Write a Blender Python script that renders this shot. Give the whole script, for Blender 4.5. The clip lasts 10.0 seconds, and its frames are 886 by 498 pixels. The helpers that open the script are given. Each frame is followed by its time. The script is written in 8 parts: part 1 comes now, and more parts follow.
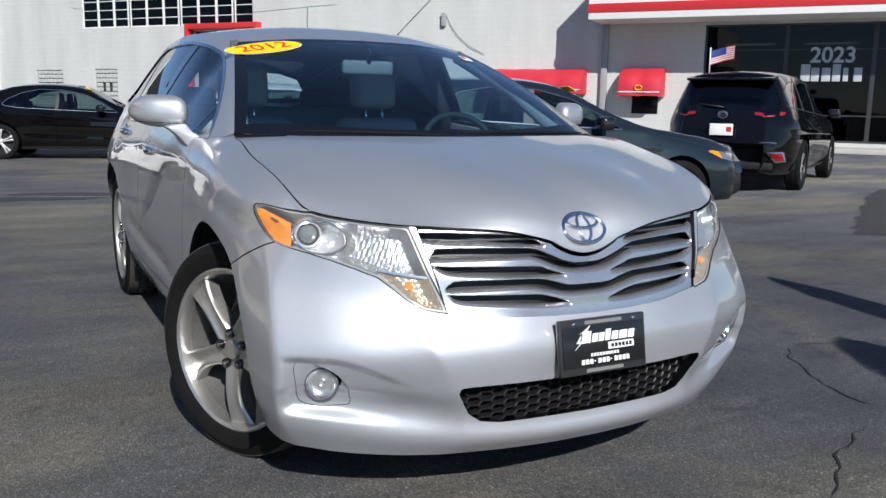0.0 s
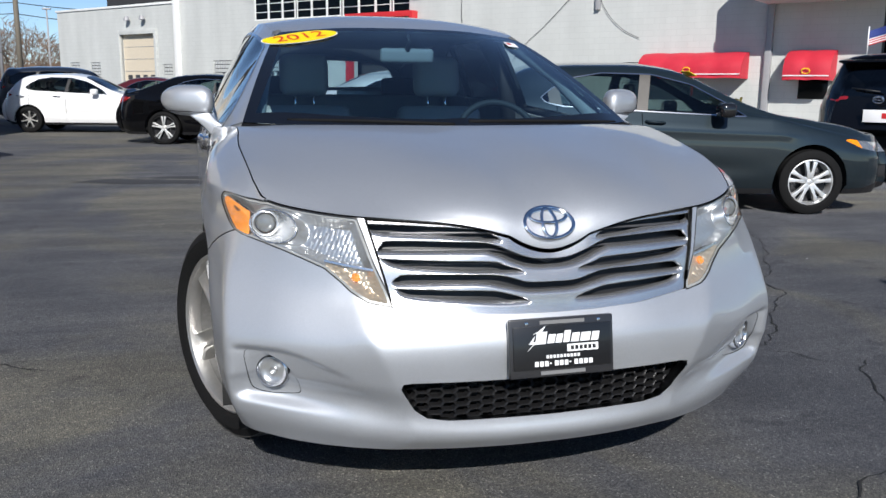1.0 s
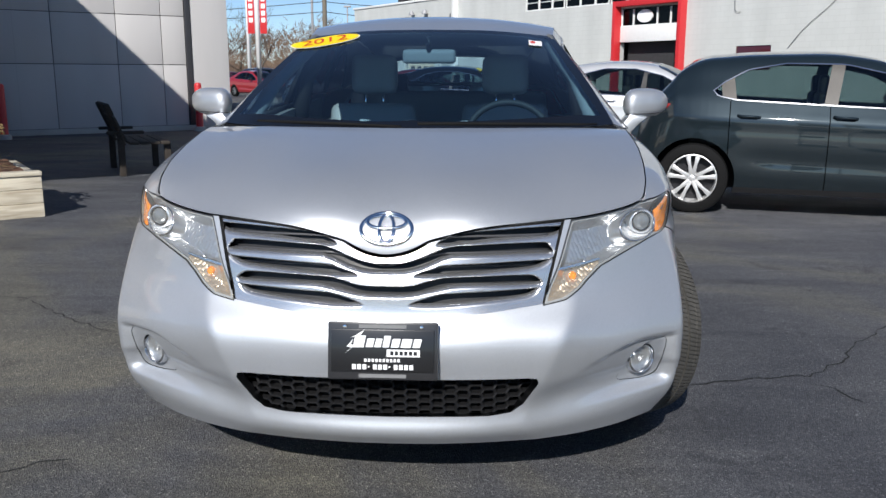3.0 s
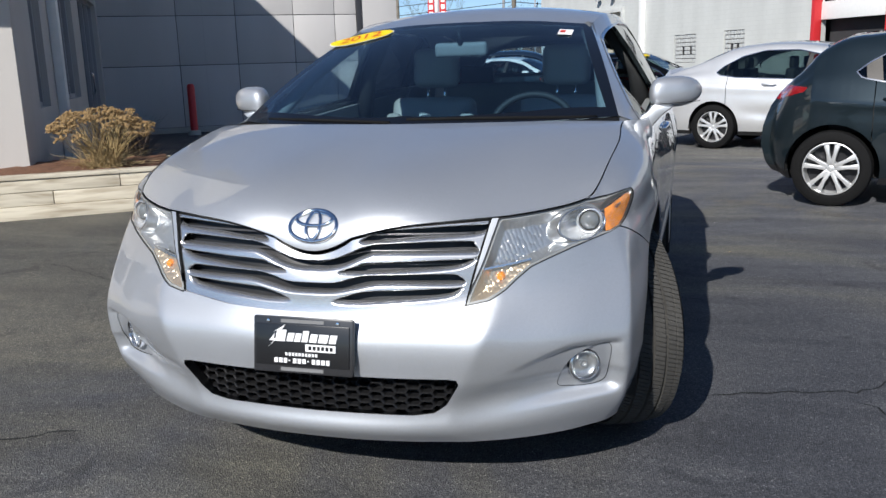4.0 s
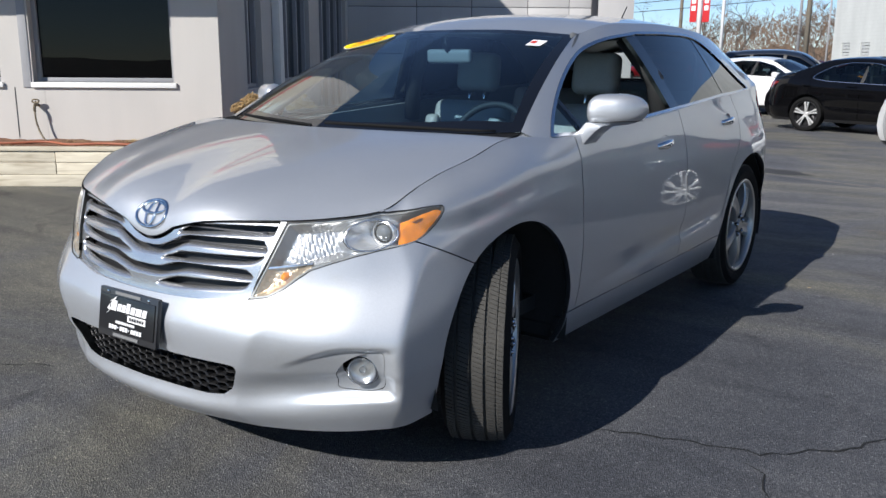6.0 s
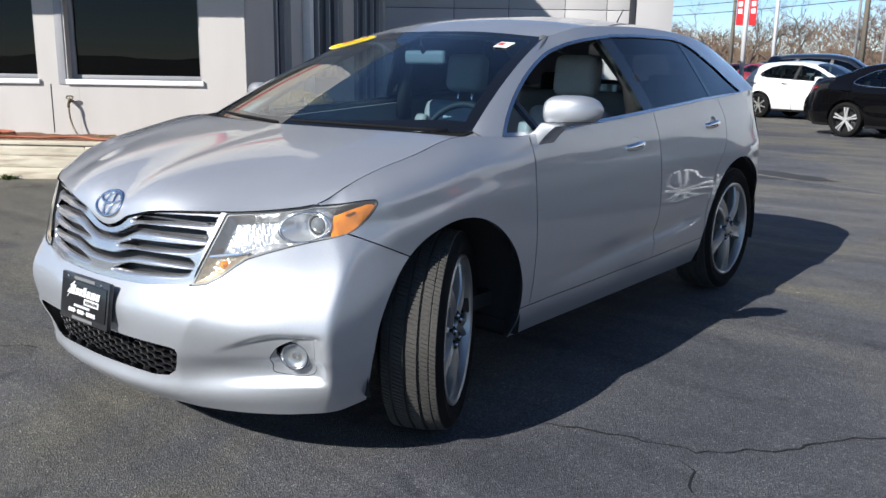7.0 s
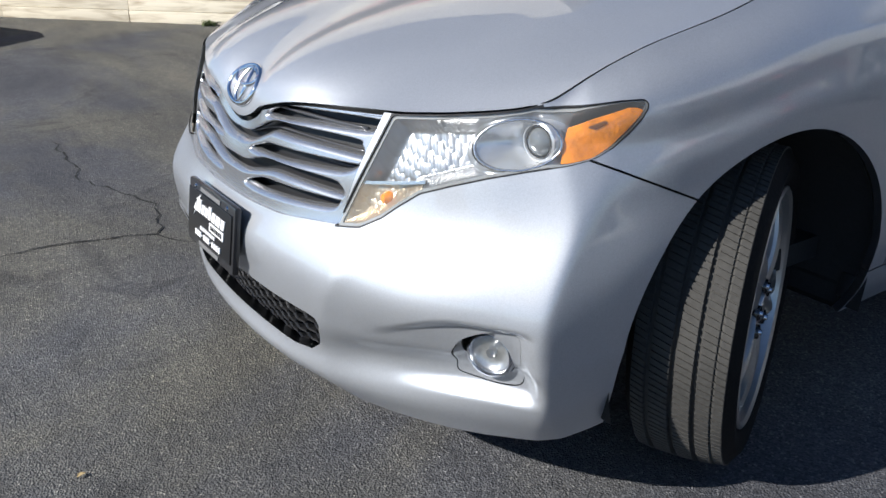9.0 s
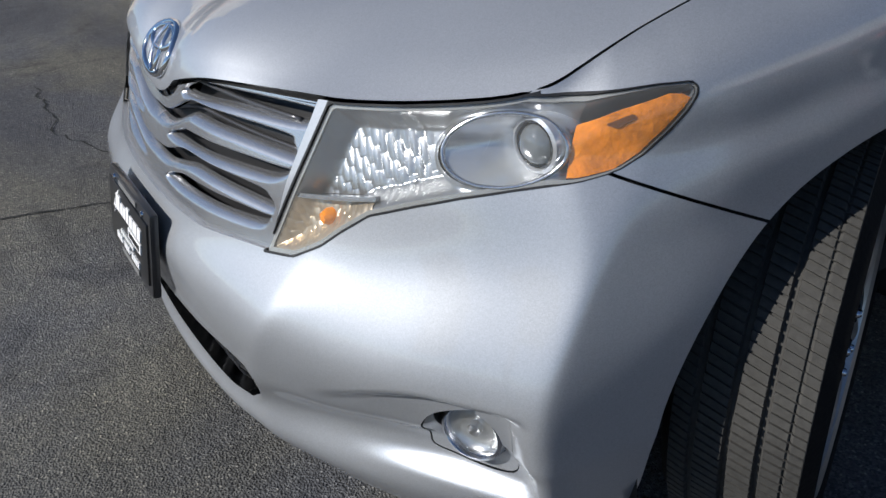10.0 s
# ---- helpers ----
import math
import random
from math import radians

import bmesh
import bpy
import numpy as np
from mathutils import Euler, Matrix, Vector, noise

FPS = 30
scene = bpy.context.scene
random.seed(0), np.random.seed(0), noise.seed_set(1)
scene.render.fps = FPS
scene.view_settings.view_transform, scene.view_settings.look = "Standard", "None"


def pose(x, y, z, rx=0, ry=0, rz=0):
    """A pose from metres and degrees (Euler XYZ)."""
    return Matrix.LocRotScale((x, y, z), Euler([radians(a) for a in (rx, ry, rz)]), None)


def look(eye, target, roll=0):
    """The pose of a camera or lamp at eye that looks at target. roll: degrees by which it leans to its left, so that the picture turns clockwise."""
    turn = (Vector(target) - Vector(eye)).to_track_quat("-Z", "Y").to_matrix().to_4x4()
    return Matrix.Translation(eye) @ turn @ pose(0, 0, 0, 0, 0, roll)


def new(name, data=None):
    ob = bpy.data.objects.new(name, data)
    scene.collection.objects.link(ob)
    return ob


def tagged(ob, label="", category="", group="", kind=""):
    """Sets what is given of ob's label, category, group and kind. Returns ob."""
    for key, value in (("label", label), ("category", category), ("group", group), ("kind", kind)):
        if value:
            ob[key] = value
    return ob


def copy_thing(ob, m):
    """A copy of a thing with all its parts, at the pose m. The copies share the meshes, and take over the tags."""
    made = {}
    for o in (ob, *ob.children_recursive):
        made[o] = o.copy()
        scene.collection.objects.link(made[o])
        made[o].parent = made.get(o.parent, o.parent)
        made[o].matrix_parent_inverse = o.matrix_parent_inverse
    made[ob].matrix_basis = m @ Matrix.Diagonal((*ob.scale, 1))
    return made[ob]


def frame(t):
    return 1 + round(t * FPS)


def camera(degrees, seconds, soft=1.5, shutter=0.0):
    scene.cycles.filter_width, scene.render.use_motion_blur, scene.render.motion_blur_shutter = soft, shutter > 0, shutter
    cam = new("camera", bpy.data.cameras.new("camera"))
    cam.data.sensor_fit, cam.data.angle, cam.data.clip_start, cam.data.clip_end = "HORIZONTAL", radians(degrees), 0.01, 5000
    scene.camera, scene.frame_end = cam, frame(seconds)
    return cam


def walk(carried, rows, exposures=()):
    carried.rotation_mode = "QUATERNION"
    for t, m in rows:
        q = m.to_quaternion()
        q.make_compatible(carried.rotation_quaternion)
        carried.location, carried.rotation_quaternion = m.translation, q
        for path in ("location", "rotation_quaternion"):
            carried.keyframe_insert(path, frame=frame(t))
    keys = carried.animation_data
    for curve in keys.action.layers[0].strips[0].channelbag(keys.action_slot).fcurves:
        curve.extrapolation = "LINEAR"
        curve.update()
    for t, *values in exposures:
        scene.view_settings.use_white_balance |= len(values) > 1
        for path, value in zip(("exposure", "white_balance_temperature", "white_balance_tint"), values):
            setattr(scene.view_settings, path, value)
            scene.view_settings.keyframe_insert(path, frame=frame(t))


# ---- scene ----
cam = camera(55.4, 10.0)
PATH = [
    (0, (-1.501, -2.739, 1.201), (-0.595, -0.988, 0.862), 1.0),
    (0.5, (-1.232, -2.747, 1.207), (-0.413, -0.96, 0.837), 0.9),
    (1, (-0.935, -2.898, 1.215), (-0.387, -1.011, 0.84), 0.6),
    (1.5, (-0.631, -3.023, 1.248), (-0.229, -1.101, 0.866), 0.4),
    (2, (-0.331, -3.013, 1.253), (-0.116, -1.064, 0.858), 0.2),
    (2.5, (-0.033, -3.108, 1.268), (0.048, -1.15, 0.869), 0.5),
    (4, (1.043, -2.926, 1.285), (0.482, -1.053, 0.862), -1.8),
    (4.5, (1.436, -2.82, 1.302), (0.712, -1.005, 0.875), -1.8),
    (5, (1.746, -2.648, 1.319), (0.859, -0.908, 0.886), -0.4),
    (5.5, (2.096, -2.562, 1.336), (1.082, -0.893, 0.903), 0.5),
    (6, (2.34, -2.405, 1.341), (1.214, -0.811, 0.904), 0.4),
    (7.5, (2.751, -2.183, 1.343), (1.431, -0.755, 0.876), 0.7),
    (8, (2.479, -2.005, 1.295), (1.006, -0.808, 0.665), -1.7),
    (8.5, (2.159, -1.772, 1.272), (0.654, -0.679, 0.538), -2.0),
    (9, (1.899, -1.452, 1.246), (0.364, -0.427, 0.475), -0.8),
    (9.5, (1.651, -1.203, 1.216), (0.118, -0.253, 0.351), -1.7),
    (10, (1.547, -1.077, 1.218), (0.024, -0.189, 0.274), -2.9),
]
walk(cam, [(t, look(eye, target, roll)) for t, eye, target, roll in PATH], exposures=[(0, .26), (2.5, .25), (5.0, .28), (6.0, .43), (7.5, .62), (8.5, .62), (9.5, .26), (10, .04)])

# ---------- daylight ----------
SUN_EL, SUN_AZ = 34.0, 190.0          # height above the horizon; compass turn from +y towards +x
world = bpy.data.worlds.new("sky")
scene.world = world
world.use_nodes = True
_n, _l = world.node_tree.nodes, world.node_tree.links
_sky = _n.new("ShaderNodeTexSky")
_sky.sky_type, _sky.sun_disc = "NISHITA", False
_sky.sun_elevation, _sky.sun_rotation = radians(SUN_EL), radians(SUN_AZ)
_sky.air_density, _sky.dust_density, _sky.ozone_density = 0.68, 0.0, 4.2
_n["Background"].inputs["Strength"].default_value = 0.09
_l.new(_sky.outputs[0], _n["Background"].inputs["Color"])
sun_data = bpy.data.lights.new("sun", "SUN")
sun_data.energy, sun_data.angle, sun_data.color = 5.0, radians(0.53), (1.0, 0.975, 0.94)
sun = new("sun", sun_data)
_d = Vector((math.sin(radians(SUN_AZ)) * math.cos(radians(SUN_EL)), math.cos(radians(SUN_AZ)) * math.cos(radians(SUN_EL)), math.sin(radians(SUN_EL))))
sun.matrix_basis = look(_d * 60, (0, 0, 0))

# ---------- materials ----------
def _nodes(name):
    m = bpy.data.materials.new(name)
    m.use_nodes = True
    nt = m.node_tree
    return m, nt.nodes, nt.links, nt.nodes["Principled BSDF"]


def plain(name, rgb, rough=0.5, metal=0.0, coat=0.0, vary=0.12, scale=8.0, bump=0.0, bscale=60.0, spec=0.5, emit=None):
    """A surface with uneven colour at two scales and fine relief."""
    m, n, l, b = _nodes(name)
    b.inputs["Roughness"].default_value = rough
    b.inputs["Metallic"].default_value = metal
    b.inputs["Coat Weight"].default_value = coat
    b.inputs["Coat Roughness"].default_value = 0.04
    b.inputs["Specular IOR Level"].default_value = spec
    co = n.new("ShaderNodeTexCoord")
    n1 = n.new("ShaderNodeTexNoise"); n1.inputs["Scale"].default_value = scale; n1.inputs["Detail"].default_value = 6
    n2 = n.new("ShaderNodeTexNoise"); n2.inputs["Scale"].default_value = scale * 11; n2.inputs["Detail"].default_value = 3
    l.new(co.outputs["Object"], n1.inputs["Vector"]); l.new(co.outputs["Object"], n2.inputs["Vector"])
    add = n.new("ShaderNodeMath"); add.operation = "ADD"
    l.new(n1.outputs["Fac"], add.inputs[0]); l.new(n2.outputs["Fac"], add.inputs[1])
    mr = n.new("ShaderNodeMapRange")
    mr.inputs["From Min"].default_value, mr.inputs["From Max"].default_value = 0.6, 1.4
    mr.inputs["To Min"].default_value, mr.inputs["To Max"].default_value = 1 - vary, 1 + vary
    l.new(add.outputs[0], mr.inputs["Value"])
    mx = n.new("ShaderNodeVectorMath"); mx.operation = "SCALE"
    mx.inputs[0].default_value = rgb
    l.new(mr.outputs[0], mx.inputs["Scale"])
    l.new(mx.outputs[0], b.inputs["Base Color"])
    if bump:
        n3 = n.new("ShaderNodeTexNoise"); n3.inputs["Scale"].default_value = bscale; n3.inputs["Detail"].default_value = 4
        l.new(co.outputs["Object"], n3.inputs["Vector"])
        bp = n.new("ShaderNodeBump"); bp.inputs["Strength"].default_value = bump; bp.inputs["Distance"].default_value = 0.01
        l.new(n3.outputs["Fac"], bp.inputs["Height"]); l.new(bp.outputs[0], b.inputs["Normal"])
    if emit:
        b.inputs["Emission Color"].default_value = (*emit[0], 1); b.inputs["Emission Strength"].default_value = emit[1]
    return m


def paint(name, rgb, metal=0.75, rough=0.34, coat=1.0, spec=0.5, gloss=1.65):
    """Car paint: metal flake under a clear coat, with a little road dust."""
    m, n, l, b = _nodes(name)
    b.inputs["Metallic"].default_value = metal
    b.inputs["Coat Weight"].default_value = coat
    b.inputs["Coat Roughness"].default_value = 0.03
    b.inputs["Coat IOR"].default_value = gloss
    b.inputs["Specular IOR Level"].default_value = spec
    co = n.new("ShaderNodeTexCoord")
    fl = n.new("ShaderNodeTexVoronoi"); fl.inputs["Scale"].default_value = 900
    ns = n.new("ShaderNodeTexNoise"); ns.inputs["Scale"].default_value = 3.5; ns.inputs["Detail"].default_value = 5
    for k in (fl, ns):
        l.new(co.outputs["Object"], k.inputs["Vector"])
    mr = n.new("ShaderNodeMapRange"); mr.inputs["To Min"].default_value, mr.inputs["To Max"].default_value = 0.86, 1.1
    l.new(fl.outputs["Color"], mr.inputs["Value"])
    mx = n.new("ShaderNodeVectorMath"); mx.operation = "SCALE"; mx.inputs[0].default_value = rgb
    l.new(mr.outputs[0], mx.inputs["Scale"]); l.new(mx.outputs[0], b.inputs["Base Color"])
    r2 = n.new("ShaderNodeMapRange"); r2.inputs["To Min"].default_value, r2.inputs["To Max"].default_value = rough - 0.06, rough + 0.08
    l.new(ns.outputs["Fac"], r2.inputs["Value"]); l.new(r2.outputs[0], b.inputs["Roughness"])
    return m


def glass(name, tint, gloss=1.0, rough=0.0, ior=1.5, haze=0.0):
    """A pane: it lets tinted light through and mirrors more at a slant."""
    m = bpy.data.materials.new(name)
    m.use_nodes = True
    n, l = m.node_tree.nodes, m.node_tree.links
    n.clear()
    out, mix, tr, gl = (n.new(k) for k in ("ShaderNodeOutputMaterial", "ShaderNodeMixShader", "ShaderNodeBsdfTransparent", "ShaderNodeBsdfGlossy"))
    tr.inputs["Color"].default_value = (*tint, 1)
    gl.inputs["Roughness"].default_value = rough
    gl.inputs["Color"].default_value = (gloss, gloss, gloss, 1)
    f0 = ((ior - 1) / (ior + 1)) ** 2
    lw, pw, mr = n.new("ShaderNodeLayerWeight"), n.new("ShaderNodeMath"), n.new("ShaderNodeMapRange")
    lw.inputs["Blend"].default_value = .5
    pw.operation, pw.inputs[1].default_value = "POWER", 4.5
    mr.inputs["To Min"].default_value = f0
    l.new(lw.outputs["Facing"], pw.inputs[0]); l.new(pw.outputs[0], mr.inputs["Value"])
    co, ns, bp = n.new("ShaderNodeTexCoord"), n.new("ShaderNodeTexNoise"), n.new("ShaderNodeBump")
    ns.inputs["Scale"].default_value = 1.7
    bp.inputs["Strength"].default_value, bp.inputs["Distance"].default_value = .04, .02
    l.new(co.outputs["Object"], ns.inputs["Vector"]); l.new(ns.outputs["Fac"], bp.inputs["Height"]); l.new(bp.outputs[0], gl.inputs["Normal"])
    l.new(mr.outputs[0], mix.inputs[0]); l.new(tr.outputs[0], mix.inputs[1]); l.new(gl.outputs[0], mix.inputs[2]); l.new(mix.outputs[0], out.inputs["Surface"])
    if haze:
        df, m2 = n.new("ShaderNodeBsdfDiffuse"), n.new("ShaderNodeMixShader")
        df.inputs["Color"].default_value = (.80, .80, .76, 1)
        m2.inputs[0].default_value = haze
        l.new(mix.outputs[0], m2.inputs[1]); l.new(df.outputs[0], m2.inputs[2]); l.new(m2.outputs[0], out.inputs["Surface"])
    return m


M = {}
M["silver"] = paint("silver_paint", (0.465, 0.482, 0.508), 0.64, 0.46)
M["black_paint"] = paint("black_paint", (0.003, 0.003, 0.0035), 0.0, 0.6, spec=0.0, gloss=1.45)
M["grey_paint"] = paint("slate_paint", (0.013, 0.021, 0.026), 0.35, 0.4, spec=0.1)
M["white_paint"] = paint("white_paint", (0.78, 0.78, 0.78), 0.0, 0.35)
M["pale_silver"] = paint("pale_silver_paint", (0.74, 0.74, 0.74), 0.55, 0.36)
M["red_paint"] = paint("red_paint", (0.35, 0.02, 0.025), 0.3, 0.3)
M["maroon_paint"] = paint("maroon_paint", (0.10, 0.012, 0.015), 0.4, 0.3)
M["navy_paint"] = paint("navy_paint", (0.02, 0.028, 0.045), 0.4, 0.3)
M["chrome"] = plain("chrome", (0.80, 0.81, 0.83), 0.09, 1.0, vary=0.05)
M["satin"] = plain("satin_chrome", (0.62, 0.63, 0.66), 0.22, 1.0, vary=0.06)
M["alloy"] = plain("cast_alloy", (0.50, 0.49, 0.47), 0.38, 0.85, vary=0.08, coat=0.3)
# barrel alloy, darker than the spokes
M["barrel"] = plain("darker_barrel_alloy", (0.26, 0.257, 0.25), 0.42, 0.75, vary=0.2)
M["sand"] = plain("pale_washed_sand", (0.17, 0.155, 0.13), 0.95, vary=0.5, scale=9, bump=.2, bscale=90)
M["alloy_dark"] = plain("dark_alloy", (0.035, 0.035, 0.038), 0.35, 0.6)
M["rubber"] = plain("tyre_rubber", (0.007, 0.007, 0.0072), 0.8, spec=0.15, vary=0.25, bump=0.15, bscale=150)
M["tread"] = plain("worn_tread_rubber", (0.045, 0.043, 0.039), 0.9, vary=0.3, bump=0.2, bscale=120)
M["black"] = plain("black_plastic", (0.012, 0.012, 0.013), 0.45, vary=0.2, bump=0.08, bscale=300)
M["gloss_black"] = plain("gloss_black_plastic", (0.008, 0.008, 0.009), 0.12, coat=0.6)
M["frit"] = plain("black_glass_border", (0.006, 0.007, 0.010), 0.08, vary=0.05, spec=0.6)
M["dark"] = plain("dark_void", (0.004, 0.004, 0.004), 0.9)
M["well"] = plain("wheel_well_liner", (0.012, 0.012, 0.012), 0.95, vary=0.3, bump=0.2)
M["leather"] = plain("pale_grey_leather", (0.33, 0.325, 0.31), 0.5, vary=0.08, bump=0.12, bscale=220)
M["trim_grey"] = plain("grey_cabin_trim", (0.22, 0.225, 0.22), 0.7, vary=0.1, bump=0.1, bscale=200)
M["dash"] = plain("dark_dashboard", (0.016, 0.017, 0.018), 0.65, vary=0.2, bump=0.15, bscale=250)
M["lens"] = glass("lamp_lens", (.97, .98, .985), ior=1.4, haze=.06)
M["fog_lens"] = glass("fog_lamp_lens", (.97, .98, .985), ior=1.5, haze=.07)
M["screen"] = glass("windscreen_glass", (.58, .79, .90), ior=1.95)
M["side_glass"] = glass("side_glass", (.74, .82, .83))
M["privacy"] = glass("privacy_glass", (.022, .026, .034), ior=1.6)
M["bgglass"] = glass("parked_car_glass", (.36, .45, .45), ior=1.6)
M["amber"] = plain("amber_lens", (0.85, 0.25, 0.0), 0.25, coat=.5, vary=0.45, scale=38, bump=.25, bscale=120)
M["tail_red"] = plain("red_tail_lens", (0.26, 0.008, 0.01), 0.12, coat=1.0)
M["reflector"] = plain("faceted_reflector", (0.80, 0.81, 0.82), 0.28, 0.6, vary=0.1, bump=0.12, bscale=40)
M["bowl"] = plain("bright_reflector_bowl", (0.80, 0.805, 0.81), 0.22, 0.7, vary=0.06)
M["amber_dark"] = plain("dark_amber_slot", (0.16, 0.05, 0.0), 0.4)
M["mirror_facets"] = plain("pressed_mirror", (0.52, 0.525, 0.53), 0.28, 0.85, vary=0.05)
M["bezel"] = plain("pale_lamp_bezel", (0.28, 0.28, 0.27), 0.35, 0.1, coat=.4, vary=0.1)
M["grille"] = plain("satin_grille_chrome", (0.60, 0.605, 0.62), 0.27, 0.88, vary=0.06)
M["slat"] = plain("dark_grille_slat", (0.10, 0.10, 0.105), 0.3, 0.5, vary=0.1)
M["projector"] = plain("projector_glass", (0.17, 0.18, 0.185), 0.04, 0.2, coat=1.0, vary=0.3, scale=40)
M["bulb"] = plain("lamp_bulb_glass", (0.75, 0.78, 0.8), 0.03, 0.3, coat=1.0)
M["yellow"] = plain("yellow_sticker", (0.85, 0.62, 0.0), 0.45, vary=0.04)
M["sticker_red"] = plain("red_print", (0.55, 0.02, 0.01), 0.5)
M["white_print"] = plain("white_print", (0.8, 0.8, 0.8), 0.5, vary=0.03)
M["grey_print"] = plain("grey_print", (0.16, 0.16, 0.16), 0.5, vary=0.03)
M["plate_black"] = plain("plate_black", (0.008, 0.008, 0.009), 0.3, coat=0.4)
M["plate_frame"] = plain("plate_frame_black", (0.02, 0.02, 0.022), 0.3, coat=0.5)
M["far_lamp"] = plain("parked_car_lamp", (0.30, 0.31, 0.32), 0.12, 0.6, coat=1.0, vary=0.4, scale=25)


M["cell"] = plain("turn_cell_mirror", (0.60, 0.48, 0.34), 0.28, .75, vary=0.1)
M["pillar_grey"] = plain("dusty_pillar_cover", (0.075, 0.068, 0.060), 0.5, vary=0.2)
M["glass_print"] = plain("grey_glass_print", (0.42, 0.45, 0.47), 0.5, vary=0.1)
M["bright_alloy"] = plain("bright_wheel_alloy", (0.72, 0.72, 0.71), 0.35, 0.7, vary=0.08)

# ---------- mesh helpers ----------
def mesh(name, verts, faces, smooth=True):
    me = bpy.data.meshes.new(name)
    me.from_pydata([tuple(map(float, v)) for v in verts], [], [tuple(map(int, q)) for q in faces])
    if smooth:
        me.polygons.foreach_set("use_smooth", [True] * len(me.polygons))
    me.update()
    return me


def part(name, me, material, parent=None, label="", m=None, category="", kind="", group=""):
    """Links a mesh (or a bmesh) as one object under a thing or a part."""
    if isinstance(me, bmesh.types.BMesh):
        b, me = me, bpy.data.meshes.new(name)
        b.to_mesh(me)
        b.free()
    if material is not None and not me.materials:
        me.materials.append(material)
    ob = new(name, me)
    if parent is not None:
        ob.parent = parent
    if m is not None:
        ob.matrix_basis = m
    return tagged(ob, label, category, group, kind)


def thing(name, m, label, category, group="", kind=""):
    ob = new(name)
    ob.empty_display_size = 0.1
    ob.matrix_basis = m
    return tagged(ob, label, category, group, kind)


def sharp(me, degrees=35):
    """Smooth shading but for edges steeper than this."""
    b = bmesh.new()
    b.from_mesh(me)
    for q in b.faces:
        q.smooth = True
    for e in b.edges:
        e.smooth = not (len(e.link_faces) == 2 and e.calc_face_angle(0) > radians(degrees))
    b.to_mesh(me)
    b.free()
    return me


def box_mesh(name, lo, hi, bevel=0.0, segs=2):
    b = bmesh.new()
    bmesh.ops.create_cube(b, size=1.0)
    for v in b.verts:
        v.co = Vector([lo[i] + (v.co[i] + 0.5) * (hi[i] - lo[i]) for i in range(3)])
    if bevel:
        bmesh.ops.bevel(b, geom=b.edges[:], offset=bevel, segments=segs, affect="EDGES", profile=0.6)
    me = bpy.data.meshes.new(name)
    b.to_mesh(me)
    b.free()
    return sharp(me, 40) if bevel else me


def prism_mesh(name, pts, y0, y1, axis="y", bevel=0.0):
    """A 2D outline drawn out along an axis: pts are (x, z) for y, (y, z) for x, (x, y) for z."""
    b = bmesh.new()
    put = {"y": lambda a, c, d: (a, d, c), "x": lambda a, c, d: (d, a, c), "z": lambda a, c, d: (a, c, d)}[axis]
    vs = [b.verts.new(put(a, c, y0)) for a, c in pts]
    q = b.faces.new(vs)
    r = bmesh.ops.extrude_face_region(b, geom=[q])
    for v in r["geom"]:
        if isinstance(v, bmesh.types.BMVert):
            v.co = Vector(put(*[(v.co[0], v.co[2]), (v.co[1], v.co[2]), (v.co[0], v.co[1])]["yxz".index(axis)], y1))
    bmesh.ops.recalc_face_normals(b, faces=b.faces[:])
    if bevel:
        bmesh.ops.bevel(b, geom=b.edges[:], offset=bevel, segments=2, affect="EDGES", profile=0.6)
    me = bpy.data.meshes.new(name)
    b.to_mesh(me)
    b.free()
    return sharp(me, 35)


def lathe_mesh(name, prof, seg=48, axis="x", closed=False):
    """Turns (radius, along) points round an axis."""
    vs, fs, k = [], [], len(prof)
    for i in range(seg):
        a = 2 * math.pi * i / seg
        for r, h in prof:
            c, s = r * math.cos(a), r * math.sin(a)
            vs.append({"x": (h, c, s), "y": (c, h, s), "z": (c, s, h)}[axis])
    for i in range(seg):
        j = (i + 1) % seg
        for q in range(k if closed else k - 1):
            p = (q + 1) % k
            fs.append((i * k + q, j * k + q, j * k + p, i * k + p))
    me = mesh(name, vs, fs)
    b = bmesh.new()
    b.from_mesh(me)
    bmesh.ops.remove_doubles(b, verts=b.verts[:], dist=1e-5)
    bmesh.ops.recalc_face_normals(b, faces=b.faces[:])
    b.to_mesh(me)
    b.free()
    return sharp(me, 35)


def tube_mesh(name, pts, r, seg=10, closed=False, flat=1.0):
    """A round bar along points; r may be a list."""
    P = [Vector(p) for p in pts]
    n = len(P)
    rs = r if isinstance(r, (list, tuple)) else [r] * n
    vs, fs = [], []
    up = Vector((0, 0, 1))
    for i, p in enumerate(P):
        a, c = (P[i - 1] if (i or closed) else P[0]), (P[(i + 1) % n] if (i < n - 1 or closed) else P[-1])
        d = (c - a).normalized()
        u = d.cross(up)
        if u.length < 0.05:
            u = d.cross(Vector((1, 0, 0)))
        u.normalize()
        w = u.cross(d)
        for k in range(seg):
            t = 2 * math.pi * k / seg
            vs.append(p + u * math.cos(t) * rs[i] + w * math.sin(t) * rs[i] * flat)
    for i in range(n if closed else n - 1):
        j = (i + 1) % n
        for k in range(seg):
            q = (k + 1) % seg
            fs.append((i * seg + k, i * seg + q, j * seg + q, j * seg + k))
    if not closed:
        fs.append(tuple(range(seg))[::-1])
        fs.append(tuple((n - 1) * seg + k for k in range(seg)))
    return mesh(name, vs, fs)


